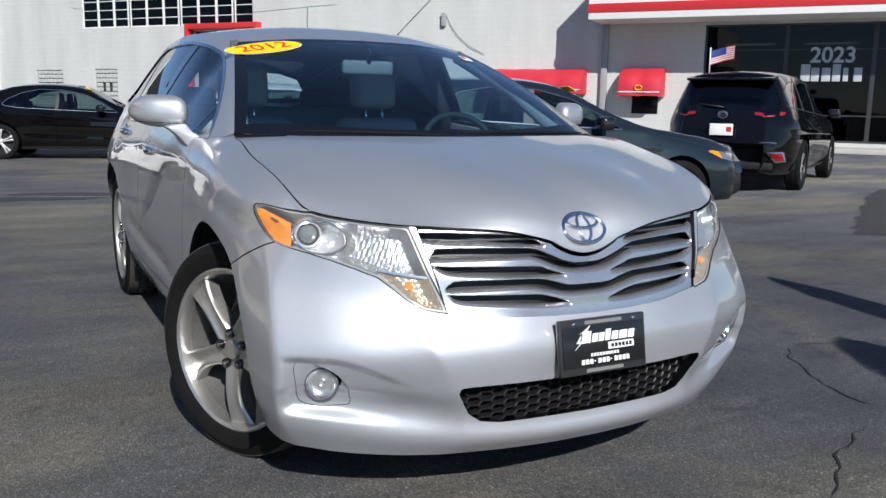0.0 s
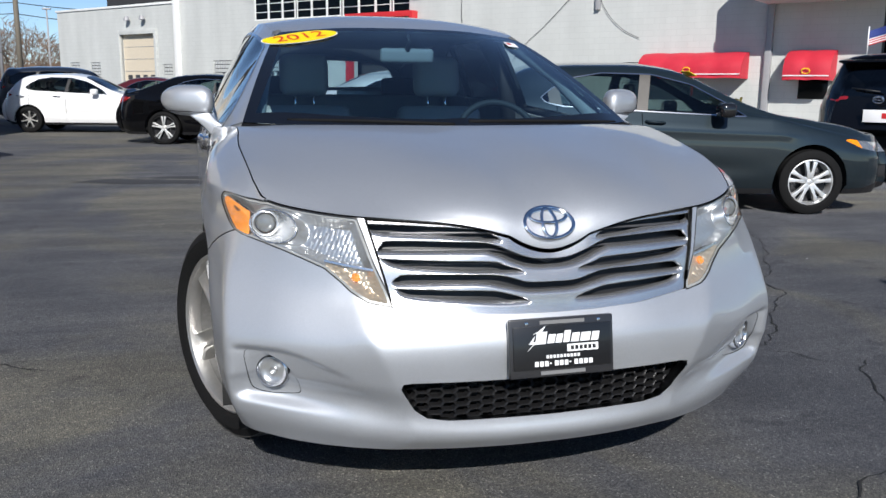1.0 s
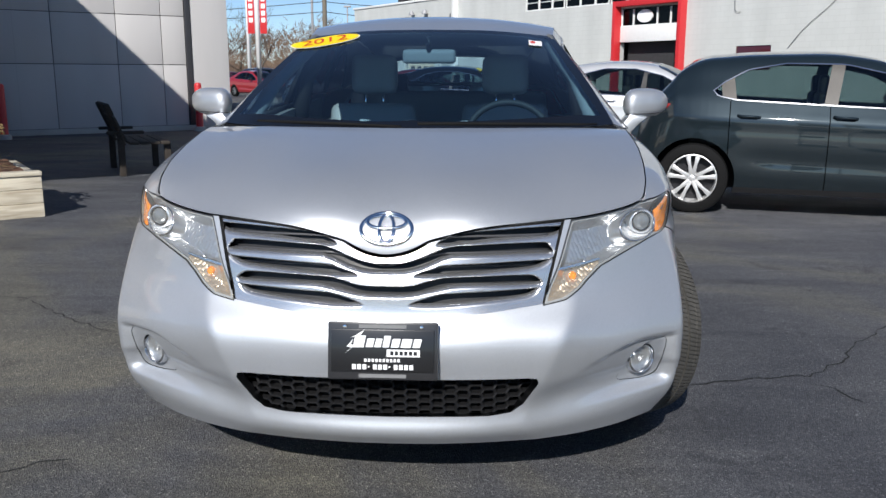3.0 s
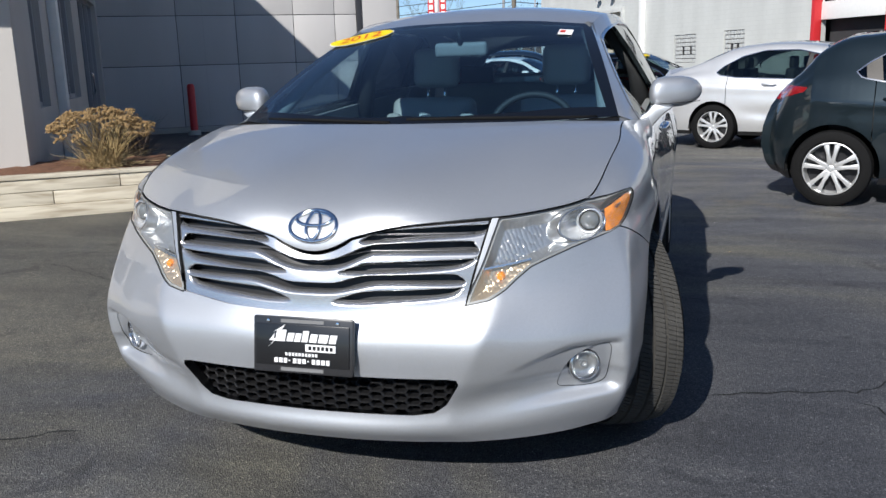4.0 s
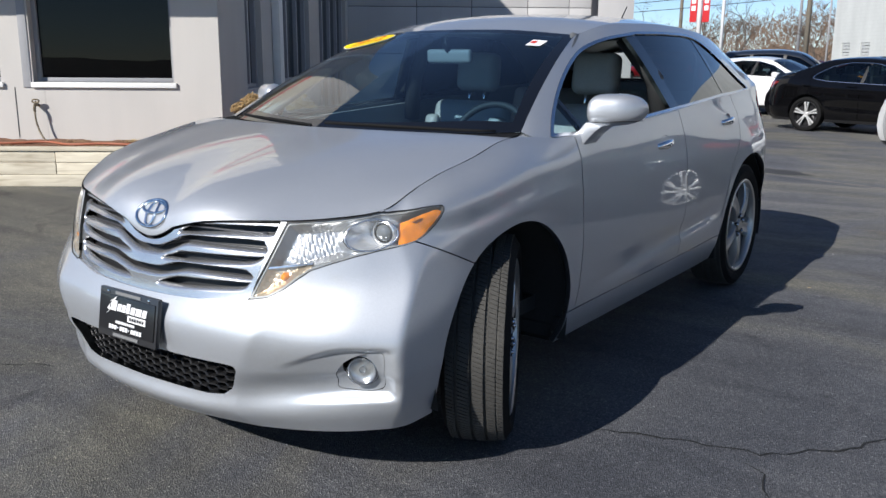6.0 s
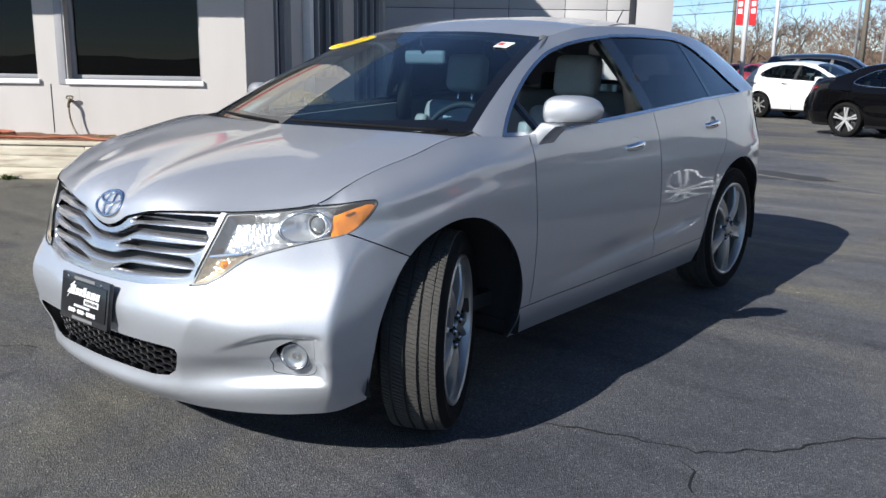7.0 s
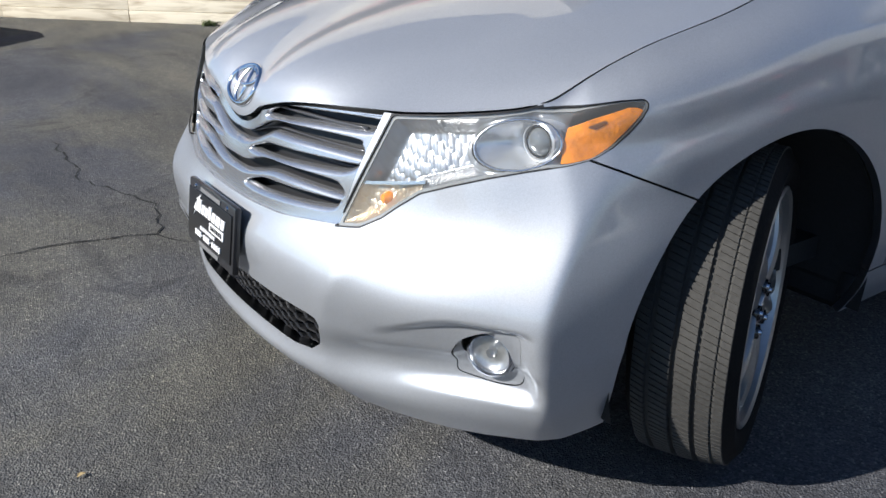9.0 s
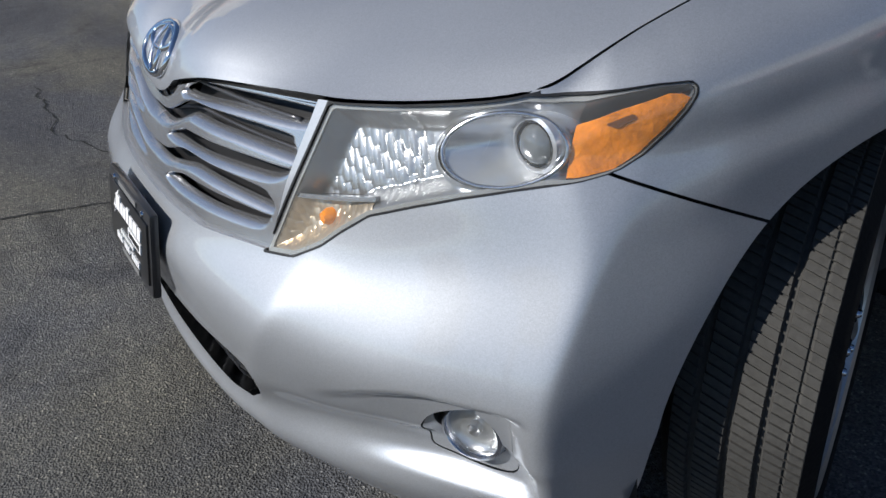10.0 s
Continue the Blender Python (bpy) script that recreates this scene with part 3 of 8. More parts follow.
CRACKS = [[(2.0, .14), (1.84, -.02), (1.69, -.22), (1.60, -.44), (1.60, -.60)], [(1.38, -.76), (1.09, -.86), (.91, -.98), (.73, -1.08)], [(2.11, .16), (2.28, .10), (2.58, .03)], [(1.11, .29), (1.25, .38), (1.45, .43), (1.68, 0.45), (1.82, 0.59), (1.97, 0.72), (2.00, 0.83), (2.25, 1.14), (2.52, 1.41), (2.55, 1.62), (2.89, 2.05), (3.35, 2.73), (3.82, 3.62)],
          [(1.63, .38), (1.73, .32), (1.78, .23), (1.84, .18)], [(-1.1, -.52), (-1.37, -.66), (-1.49, -1.14), (-1.42, -1.6), (-1.6, -2.2)],
          [(-1.37, -.66), (-1.75, -.55), (-2.3, -.75), (-3.2, -.7)], [(-1.6, .9), (-2.4, 1.5), (-3.4, 1.9)]]
for i, c in enumerate(CRACKS):
    ribbon("asphalt_crack", c, .009, M["crack"], "thin crooked crack in the asphalt", seed=i + 3)
def tar_patch(pts, seed):
    rnd = random.Random(seed)
    loop = []
    for p, q in zip(pts, pts[1:] + pts[:1]):
        n = max(2, int(math.dist(p, q) / .16))
        loop += [(p[0] + (q[0] - p[0]) * i / n + rnd.uniform(-.05, .05), p[1] + (q[1] - p[1]) * i / n + rnd.uniform(-.05, .05), .0042) for i in range(n)]
    part("asphalt_patch", mesh("asphalt_patch", loop, [tuple(range(len(loop)))], False), M["patch"], None, "dark tar patch in the asphalt", kind="structure")


tar_patch([(5.92, 2.72), (6.7, 3.35), (7.94, 4.17), (9.0, 4.9), (10.12, 5.6), (10.9, 5.9), (12.2, 5.3), (9.2, 2.5), (6.7, 2.15)], 3)
tar_patch([(-2.5, 8.6), (-1.9, 8.95), (-1.0, 9.05), (-.1, 8.8), (.1, 8.5), (-.7, 8.15), (-1.8, 8.2)], 4)
for i, (p, q) in enumerate((((2.4, 8.2), (7.6, 6.3)), ((-2.2, 9.0), (2.2, 7.4)), ((-4.5, 13.0), (-.8, 11.2)))):
    ribbon("parking_line", [p, q], .09, M["line"], "faded parking line on the asphalt", .0045, .004, i + 20)
rnd = random.Random(41)
vs, fs = [], []
for _ in range(900):
    u = rnd.random()
    x, y, z = 1.25 + 1.2 * u + rnd.gauss(0, .07), 5.12 - .95 * u ** 1.6 + rnd.gauss(0, .06), rnd.uniform(.0045, .007)
    q, n0 = rnd.uniform(.003, .011), len(vs)
    vs += [(x + q * rnd.uniform(.5, 1.5) * math.cos(c), y + q * rnd.uniform(.5, 1.5) * math.sin(c), z) for c in (.3, 1.5, 2.8, 4.1, 5.3)]
    fs.append(tuple(range(n0, n0 + 5)))
part("loose_sand", mesh("loose_sand", vs, fs, False), M["sand"], None, "loose pale sand washed over the asphalt", category="sand", kind="stuff")
rnd = random.Random(5)
for i in range(14):
    x, y = rnd.uniform(-2.5, 3.6), rnd.uniform(-1.6, 4.5)
    if -1.0 < x < 1.0 and y > -.9:
        continue
    s = rnd.uniform(.004, .010)
    vs = [(x + s * rnd.uniform(.5, 1.4) * math.cos(a), y + s * rnd.uniform(.5, 1.4) * math.sin(a), .006 + rnd.uniform(0, .004)) for a in np.linspace(0, 2 * math.pi, 6, endpoint=False)]
    me = mesh("litter_scrap", vs, [tuple(range(6))], False)
    me.materials.append(M["white_print"] if i % 3 else M["straw"])
    part("litter_scrap", me, None, None, "pale scrap lying on the asphalt", category="litter", group="scraps on the asphalt")

# ---------- buildings ----------
def wall_frame(origin, degrees):
    """Local x runs along the wall, z up; +y points behind the wall's face."""
    return Matrix.Translation((*origin, 0)) @ Matrix.Rotation(radians(degrees), 4, "Z")


def wall_with_holes(name, x0, x1, z0, z1, thick, holes, mat, parent, label="", m=None):
    """A wall of the given thickness with real openings (x0, x1, z0, z1)."""
    xs = sorted({x0, x1, *[h[0] for h in holes], *[h[1] for h in holes]})
    zs = sorted({z0, z1, *[h[2] for h in holes], *[h[3] for h in holes]})
    solid = lambda i, k: 0 <= i < len(xs) - 1 and 0 <= k < len(zs) - 1 and not any(h[0] <= (xs[i] + xs[i + 1]) / 2 <= h[1] and h[2] <= (zs[k] + zs[k + 1]) / 2 <= h[3] for h in holes)
    vs, fs = [], []

    def quad(*p):
        fs.append(tuple(range(len(vs), len(vs) + 4)))
        vs.extend(p)

    for i in range(len(xs) - 1):
        for k in range(len(zs) - 1):
            if not solid(i, k):
                continue
            a, c, d, e = xs[i], xs[i + 1], zs[k], zs[k + 1]
            quad((a, 0, d), (c, 0, d), (c, 0, e), (a, 0, e))
            quad((c, thick, d), (a, thick, d), (a, thick, e), (c, thick, e))
            if not solid(i - 1, k):
                quad((a, thick, d), (a, 0, d), (a, 0, e), (a, thick, e))
            if not solid(i + 1, k):
                quad((c, 0, d), (c, thick, d), (c, thick, e), (c, 0, e))
            if not solid(i, k - 1):
                quad((a, 0, d), (a, thick, d), (c, thick, d), (c, 0, d))
            if not solid(i, k + 1):
                quad((a, 0, e), (c, 0, e), (c, thick, e), (a, thick, e))
    b = bmesh.new()
    me = mesh(name, vs, fs, False)
    b.from_mesh(me)
    bmesh.ops.remove_doubles(b, verts=b.verts[:], dist=1e-4)
    b.to_mesh(me)
    b.free()
    return part(name, me, mat, parent, label, m)


def window_unit(parent, x0, x1, z0, z1, depth=.10, frame_w=.05, frame_mat="grey_trim", glass_mat="shop_glass", bars=(), rails=(), sill=None, name="window"):
    w = part(name, prism_mesh(name, [(x0, z0), (x1, z0), (x1, z1), (x0, z1)], depth + .012, depth + .02), M[glass_mat], parent)
    for a, c, d, e in ((x0, x0 + frame_w, z0, z1), (x1 - frame_w, x1, z0, z1), (x0 + frame_w, x1 - frame_w, z0, z0 + frame_w), (x0 + frame_w, x1 - frame_w, z1 - frame_w, z1)):
        part("window_frame", box_mesh("window_frame", (a, depth - .03, d), (c, depth + .03, e), .004), M[frame_mat], w)
    for x in bars:
        part("glazing_bar", box_mesh("glazing_bar", (x - .02, depth - .02, z0 + frame_w), (x + .02, depth + .025, z1 - frame_w), .003), M[frame_mat], w)
    for z in rails:
        part("glazing_bar", box_mesh("glazing_bar", (x0 + frame_w, depth - .018, z - .015), (x1 - frame_w, depth + .022, z + .015), .003), M[frame_mat], w)
    if sill:
        part("window_sill", box_mesh("window_sill", (x0 - .06, -.05, z0 - .05), (x1 + .06, depth, z0), .006), M[sill], w)
    return w


# ----- showroom beside the planting bed -----
shop = thing("showroom", wall_frame((-6.02, 3.97), 37), "pale stucco showroom with dark windows behind a planting bed", "building", kind="structure")
wall_with_holes("stucco_wall", -9.0, .54, 0, 6.2, .22, [(-1.62, 0, 1.06, 2.55), (-3.75, -1.99, 1.06, 2.55), (-6.2, -4.2, 1.06, 2.55)], M["stucco"], shop)
for x0, x1 in ((-1.62, 0), (-3.75, -1.99), (-6.2, -4.2)):
    window_unit(shop, x0, x1, 1.06, 2.55, .14, .05, "grey_trim")
    part("window_sill", box_mesh("window_sill", (x0 - .02, -.035, 1.0), (x1 + .03, .13, 1.06), .006), M["white_trim"], shop)
    part("window_reveal", box_mesh("window_reveal", (x0 - .115, -.012, 1.0), (x0 - .02, .10, 2.55), .004), M["grey_trim"], shop)
for x in (-1.84, -4.0):
    part("wall_joint", box_mesh("wall_joint", (x - .006, -.003, .42), (x + .006, .02, 1.0)), M["dark_frame"], shop)
# fascia with a red stripe above the windows
part("canopy", box_mesh("canopy", (-9.0, -1.08, 2.86), (.9, 0, 3.75), .02), M["cream_trim"], shop, "cream canopy with a red stripe")
part("red_stripe", box_mesh("red_stripe", (-9.0, -1.10, 3.02), (.92, -1.075, 3.13), .004), M["red_trim"], shop)
for k in range(11):
    part("sign_bar", box_mesh("sign_bar", (-6.6 + k * .42, -1.13, 3.34), (-6.3 + k * .42, -1.085, 3.62), .01), M["grey_trim"], shop)
# unseen room faces behind the windows, their shade put into the colour
part("room_back", box_mesh("room_back", (-9.0, 2.6, 0), (.3, 2.75, 5.7)), M["shop_shade"], shop)
part("room_floor", box_mesh("room_floor", (-9.0, .22, .0), (.3, 2.6, .3)), M["shop_shade"], shop)
part("room_ceiling", box_mesh("room_ceiling", (-9.0, .22, 2.9), (.3, 2.6, 3.0)), M["shop_shade"], shop)
part("roof_slab", box_mesh("roof_slab", (-9.0, .22, 5.7), (.3, 16, 5.9)), M["grey_trim"], shop)

# side wall of the recess, with door and windows
rec = wall_frame((-5.60, 4.32), 123.3)
side_wall = thing("entrance_wall", rec, "shaded lilac-grey wall with tall windows and a door", "building", kind="structure")
wall_with_holes("stucco_wall", .0, 10.35, 0, 6.2, .22, [(1.15, 2.0, .95, 2.6), (3.2, 5.5, .98, 2.7), (6.5, 9.9, .16, 2.75)], M["stucco"], side_wall)
for x0, x1, z0, z1, bars in ((1.15, 2.0, .95, 2.6, (1.6,)), (3.2, 5.5, .98, 2.7, (4.0, 4.8)), (6.5, 9.9, .16, 2.75, (7.3, 8.2, 9.1))):
    part("recess_glass", box_mesh("recess_glass", (x0, .145, z0), (x1, .16, z1)), M["shop_glass"], side_wall)
    for x in (x0 + .03, x1 - .03, *bars):
        part("recess_frame", box_mesh("recess_frame", (x - .035, .08, z0), (x + .035, .18, z1), .004), M["grey_trim"], side_wall)
    for z in (z0 + .03, z1 - .03):
        part("recess_frame", box_mesh("recess_frame", (x0, .085, z - .03), (x1, .175, z + .03), .004), M["grey_trim"], side_wall)
part("door_pull", tube_mesh("door_pull", [(8.3, .08, .95), (8.3, .03, 1.0), (8.3, .03, 1.35), (8.3, .08, 1.4)], .016, 8), M["satin"], side_wall)
part("downspout", box_mesh("downspout", (2.62, -.12, .1), (2.86, -.002, 6.0), .02), M["white_trim"], side_wall)

# far wall of the recess, faced with panels
far = wall_frame((-5.9, 16.9), 37)
joint_wall = thing("panel_wall", far, "pale grey panelled wall half in shade", "building", kind="structure")
part("wall_core", box_mesh("wall_core", (-6.9, .03, 0), (.0, .35, 6.2)), M["dark_frame"], joint_wall)
PX = [-6.85, -5.06, -3.78, -2.47, -1.5]
PZ = [.12, 1.48, 2.55, 3.62, 4.7, 6.2]
for i in range(4):
    for k in range(5):
        part("wall_panel", box_mesh("wall_panel", (PX[i] + .008, 0, PZ[k] + .008), (PX[i + 1] - .008, .05, PZ[k + 1] - .008), .003), M["panel"], joint_wall)
for k in range(5):
    part("wall_panel", box_mesh("wall_panel", (-1.5 + .008, 0, PZ[k] + .008), (-.98, .05, PZ[k + 1] - .008), .003), M["panel"], joint_wall)
part("corner_pier", box_mesh("corner_pier", (-.83, -.03, .0), (.02, .34, 6.2), .01), M["panel"], joint_wall)
part("dark_downspout", box_mesh("dark_downspout", (-.97, -.05, .0), (-.84, .04, 6.1), .01), M["dark_frame"], joint_wall)
part("return_wall", box_mesh("return_wall", (-.20, .34, 0), (.02, 14, 6.2)), M["panel"], joint_wall)
part("wall_foot", box_mesh("wall_foot", (-6.8, -.06, .0), (.05, .0, .12), .004), M["concrete"], joint_wall)

# ----- long pale service building behind -----
B0 = wall_frame((-4.8, 48.2), -53)          # x runs towards the near end
long_b = thing("service_building", B0, "long pale block building with red door surround and awnings", "building", kind="structure")
HOLES = [(.05, 3.2, -.2, 3.9), (11.1, 20.6, 4.25, 5.75), (17.45, 21.0, 0, 4.0), (23.4, 24.9, 1.45, 2.32), (38.2, 52, .25, 3.77)]
GB = [(-5.3, -4.3, 1.75, 2.47), (-3.15, -2.1, 1.75, 2.45), (3.75, 4.6, 1.75, 2.3), (7.95, 9.7, 1.10, 2.44), (11.7, 13.1, 1.10, 2.48), (30.1, 31.1, 1.45, 2.15)]
wall_with_holes("block_wall", -6.4, 52, 0, 5.35, .3, [(h[0], h[1], max(h[2], 0), min(h[3], 5.35)) for h in HOLES] + GB, M["block"], long_b)
wall_with_holes("upper_wall", 5.3, 52, 5.354, 8.6, .3, [(11.1, 20.6, 5.354, 5.75)], M["block"], long_b)
part("roof_coping", box_mesh("roof_coping", (-6.5, -.06, 5.354), (5.25, .36, 5.47), .01), M["white_trim"], long_b)
part("end_wall", box_mesh("end_wall", (-6.4, .3, 0), (-6.1, 14, 5.3)), M["block"], long_b)
# inside of the building, not seen, coloured near-black in place of its shade
part("building_inside", box_mesh("building_inside", (-5.9, 3.0, 0), (52, 3.2, 8.5)), M["shop_shade"], long_b)
part("building_roof", box_mesh("building_roof", (-6.0, .3, 5.2), (52, 3.0, 5.3)), M["shop_shade"], long_b)
part("downpipe", box_mesh("downpipe", (5.12, -.24, 0), (5.42, 0, 8.3), .03), M["white_trim"], long_b)
part("garage_door", box_mesh("garage_door", (.05, .14, 0), (3.2, .2, 3.9)), M["beige"], long_b, "closed beige overhead door")
for z in (.65, 1.3, 1.95, 2.6, 3.25):
    part("door_rail", box_mesh("door_rail", (.05, .125, z - .012), (3.2, .139, z + .012)), M["grey_trim"], long_b)
for x in (.35, 1.05, 1.75, 2.45):
    part("door_light", box_mesh("door_light", (x, .12, 1.5), (x + .4, .145, 1.75), .01), M["dark_frame"], long_b)
for a, c, d, e in ((-.2, .05, 0, 4.15), (3.2, 3.4, 0, 4.15), (.05, 3.2, 3.9, 4.15)):
    part("door_surround", box_mesh("door_surround", (a, -.12, d), (c, .12, e), .01), M["block"], long_b)
for x in (1.0, 2.4):
    part("wall_lamp", lathe_mesh("wall_lamp", [(0, .12), (.10, .10), (.16, -.05), (.17, -.12), (.0, -.10)], 14, "z"), M["grey_trim"], long_b, m=Matrix.Translation((x, -.22, 4.75)))
for x0, x1, z0, z1 in GB:
    nx, nz = max(3, round((x1 - x0) / .2)), max(3, round((z1 - z0) / .2))
    for i in range(nx):
        for k in range(nz):
            if z1 > 2.43 and nx > 5 and k in (2, 3) and i in (nx // 3, 2 * nx // 3):
                continue
            a, c = x0 + (x1 - x0) * i / nx, z0 + (z1 - z0) * k / nz
            part("glass_brick", box_mesh("glass_brick", (a + .015, .04, c + .015), (a + (x1 - x0) / nx - .015, .12, c + (z1 - z0) / nz - .015), .012), M["glass_block"], long_b)
    part("block_backing", box_mesh("block_backing", (x0, .122, z0), (x1, .2, z1)), M["shop_shade"], long_b)
# window strip
xs = np.linspace(11.1, 20.6, 11)
for i in range(10):
    window_unit(long_b, float(xs[i]), float(xs[i + 1]) - (.10 if i % 3 == 2 else 0), 4.25, 5.75, .08, .05, "white_trim", rails=(4.62, 5.0, 5.38))
# red portal
for a, c, d, e in ((17.32, 17.5, 0, 4.28), (20.85, 21.02, 0, 4.28), (17.5, 20.85, 4.06, 4.28)):
    part("red_surround", box_mesh("red_surround", (a, -.35, d), (c, .02, e), .015), M["red_trim"], long_b)
part("portal_glass", box_mesh("portal_glass", (17.5, .06, 3.3), (20.85, .08, 3.95)), M["shop_glass"], long_b)
for x in (17.55, 18.2, 19.5, 20.2, 20.8):
    part("portal_bar", box_mesh("portal_bar", (x - .03, .0, 3.3), (x + .03, .058, 3.95), .004), M["white_trim"], long_b)
part("portal_header", box_mesh("portal_header", (17.5, -.02, 2.62), (20.85, .2, 3.3), .02), M["white_trim"], long_b)
part("oval_sign", prism_mesh("oval_sign", [(18.85 + .42 * math.cos(a), 3.64 + .26 * math.sin(a)) for a in np.linspace(0, 2 * math.pi, 28, endpoint=False)], -.02, .03), M["white_print"], long_b, "blank white oval sign")
# dark sheet behind the portal, its colour gives the opening its shade
part("shutter", box_mesh("shutter", (17.5, .5, 0), (20.85, .6, 2.6)), M["shop_shade"], long_b)
part("maroon_board", box_mesh("maroon_board", (23.4, .04, 1.45), (24.9, .10, 2.32), .01), M["maroon_paint"], long_b)
# awnings


def awning(x0, x1, z0, z1, out):
    n, prof = max(2, int((x1 - x0) / .7)), []
    for t in np.linspace(0, 1, 9):
        a = t * math.pi / 2
        prof.append((-out * math.sin(a), z1 - (z1 - z0 - .22) * (1 - math.cos(a))))
    prof.append((-out, z0))
    vs, fs = [], []
    xs = np.linspace(x0, x1, n * 6 + 1)
    for x in xs:
        u = (x - x0) / (x1 - x0) * n % 1
        puff = .035 * math.sin(math.pi * u)
        for y, z in prof:
            vs.append((x, y - puff * (-y / out), z + puff * .6))
    k = len(prof)
    for i in range(len(xs) - 1):
        for q in range(k - 1):
            fs.append((i * k + q, (i + 1) * k + q, (i + 1) * k + q + 1, i * k + q + 1))
    for i in (0, len(xs) - 1):
        c = len(vs)
        vs.append((xs[i], 0, z0))
        for q in range(k - 1):
            fs.append((c, i * k + q, i * k + q + 1) if i else (c, i * k + q + 1, i * k + q))
    return sharp(mesh("awning", vs, fs), 40)


for x0, x1, z0, z1 in ((31.0, 34.45, 1.6, 2.42), (35.7, 37.05, 1.55, 2.44)):
    aw = part("awning", awning(x0, x1, z0, z1, .75), M["red_cloth"], long_b, "rounded red cloth awning")
    part("awning_stripe", box_mesh("awning_stripe", (x0 + .02, -.80, z0 + .12), (x1 - .02, -.775, z0 + .15)), M["white_print"], aw)
    part("awning_mark", tube_mesh("awning_mark", [((x0 + x1) / 2 + .12 * math.cos(a), -.815, z0 + .27 + .075 * math.sin(a)) for a in np.linspace(0, 2 * math.pi, 20, endpoint=False)], .014, 6, True), M["yellow"], aw)
part("awning_window", box_mesh("awning_window", (36.0, -.02, 1.0), (36.85, .02, 1.6), .01), M["shop_glass"], long_b)
hb = bmesh.new()
rnd = random.Random(8)
for _ in range(260):
    x, y, z = rnd.uniform(33.5, 34.4), rnd.uniform(-.75, -.2), rnd.uniform(.05, .95)
    q = Matrix.Translation((x, y, z)) @ Euler((rnd.uniform(0, 6), rnd.uniform(0, 6), 0)).to_matrix().to_4x4() @ Matrix.Diagonal((.09, .05, 1, 1))
    vv = [hb.verts.new(q @ Vector(c)) for c in ((-1, -1, 0), (1, -1, 0), (1, 1, 0), (-1, 1, 0))]
    hb.faces.new(vv)
part("clipped_hedge", hb, M["hedge"], long_b, "small olive evergreen shrub below the awning", kind="stuff")
# canopy and shop front at the near end
part("shop_canopy", box_mesh("shop_canopy", (34.9, -1.7, 3.86), (52, -.002, 5.3), .02), M["white_trim"], long_b, "white canopy with a red stripe")
part("red_stripe", box_mesh("red_stripe", (34.88, -1.725, 4.07), (52, -1.702, 4.33), .004), M["red_trim"], long_b)
part("wall_pipe", box_mesh("wall_pipe", (34.95, -.16, 0), (35.15, -.002, 3.85), .02), M["grey_trim"], long_b)
for i, x in enumerate((38.2, 40.6, 43.0, 45.4, 47.8)):
    window_unit(long_b, x, x + 2.4, .25, 3.77, .10, .06, "dark_frame", rails=(3.0, 1.05))
    part("shop_lamp", box_mesh("shop_lamp", (x + .4, 1.6, 3.25), (x + 1.9, 1.75, 3.3)), plain("shop_tube_light", (.8, .8, .78), .5, emit=((1, .96, .88), 1.6)) if i == 0 else bpy.data.materials["shop_tube_light"], long_b)
for t, z, sz in (("2023", 2.62, .55),):
    c = bpy.data.curves.new("shop_year", "FONT")
    c.body, c.size, c.align_x, c.extrude, c.offset = t, sz * 1.15, "CENTER", .004, .012
    o = bpy.data.objects.new("shop_year", c)
    scene.collection.objects.link(o)
    bpy.context.view_layer.update()
    me = bpy.data.meshes.new_from_object(o.evaluated_get(bpy.context.evaluated_depsgraph_get()))
    bpy.data.objects.remove(o)
    part("shop_year", me, M["glass_print"], long_b, "white year figures on the glass", Matrix.Translation((41.9, .085, z)) @ Matrix.Rotation(math.pi / 2, 4, "X"))
for k, w in enumerate((.26, .22, .24, .22, .14, .22)):
    x = 41.05 + .29 * k
    part("sign_bar", box_mesh("sign_bar", (x, .07, 2.06), (x + w, .09, 2.46 + (.1 if k in (0, 3) else 0)), .004), M["glass_print"], long_b)
part("shop_kerb", box_mesh("shop_kerb", (34, -1.4, .0), (52, -.0, .14), .02), M["concrete"], long_b)
# slack cables on the wall
for pts in ([(28.6, -.05, 4.9), (27.75, -.06, 4.15), (27.0, -.05, 3.48), (26.2, -.05, 2.85), (25.6, -.04, 2.2)], [(29.2, -.04, 4.3), (29.4, -.05, 3.95), (30.1, -.05, 3.25), (30.7, -.04, 2.95)], [(23.27, -.05, 4.8), (23.28, -.06, 3.9), (23.36, -.05, 3.54), (23.53, -.04, 3.52)], [(11.0, -.5, 5.6), (19, -.6, 5.2), (25, -.5, 5.3)]):
    part("wall_cable", tube_mesh("wall_cable", smooth_line(pts, 20), .009, 6), M["wire"], long_b)
part("cable_box", box_mesh("cable_box", (29.05, -.14, 3.95), (29.2, -.0, 4.4), .01), M["grey_trim"], long_b)

# ---------- the silver crossover ----------
car = thing("crossover_car", pose(0, 0, 0), "clean silver five-door crossover car with chrome grille standing on asphalt", "car")

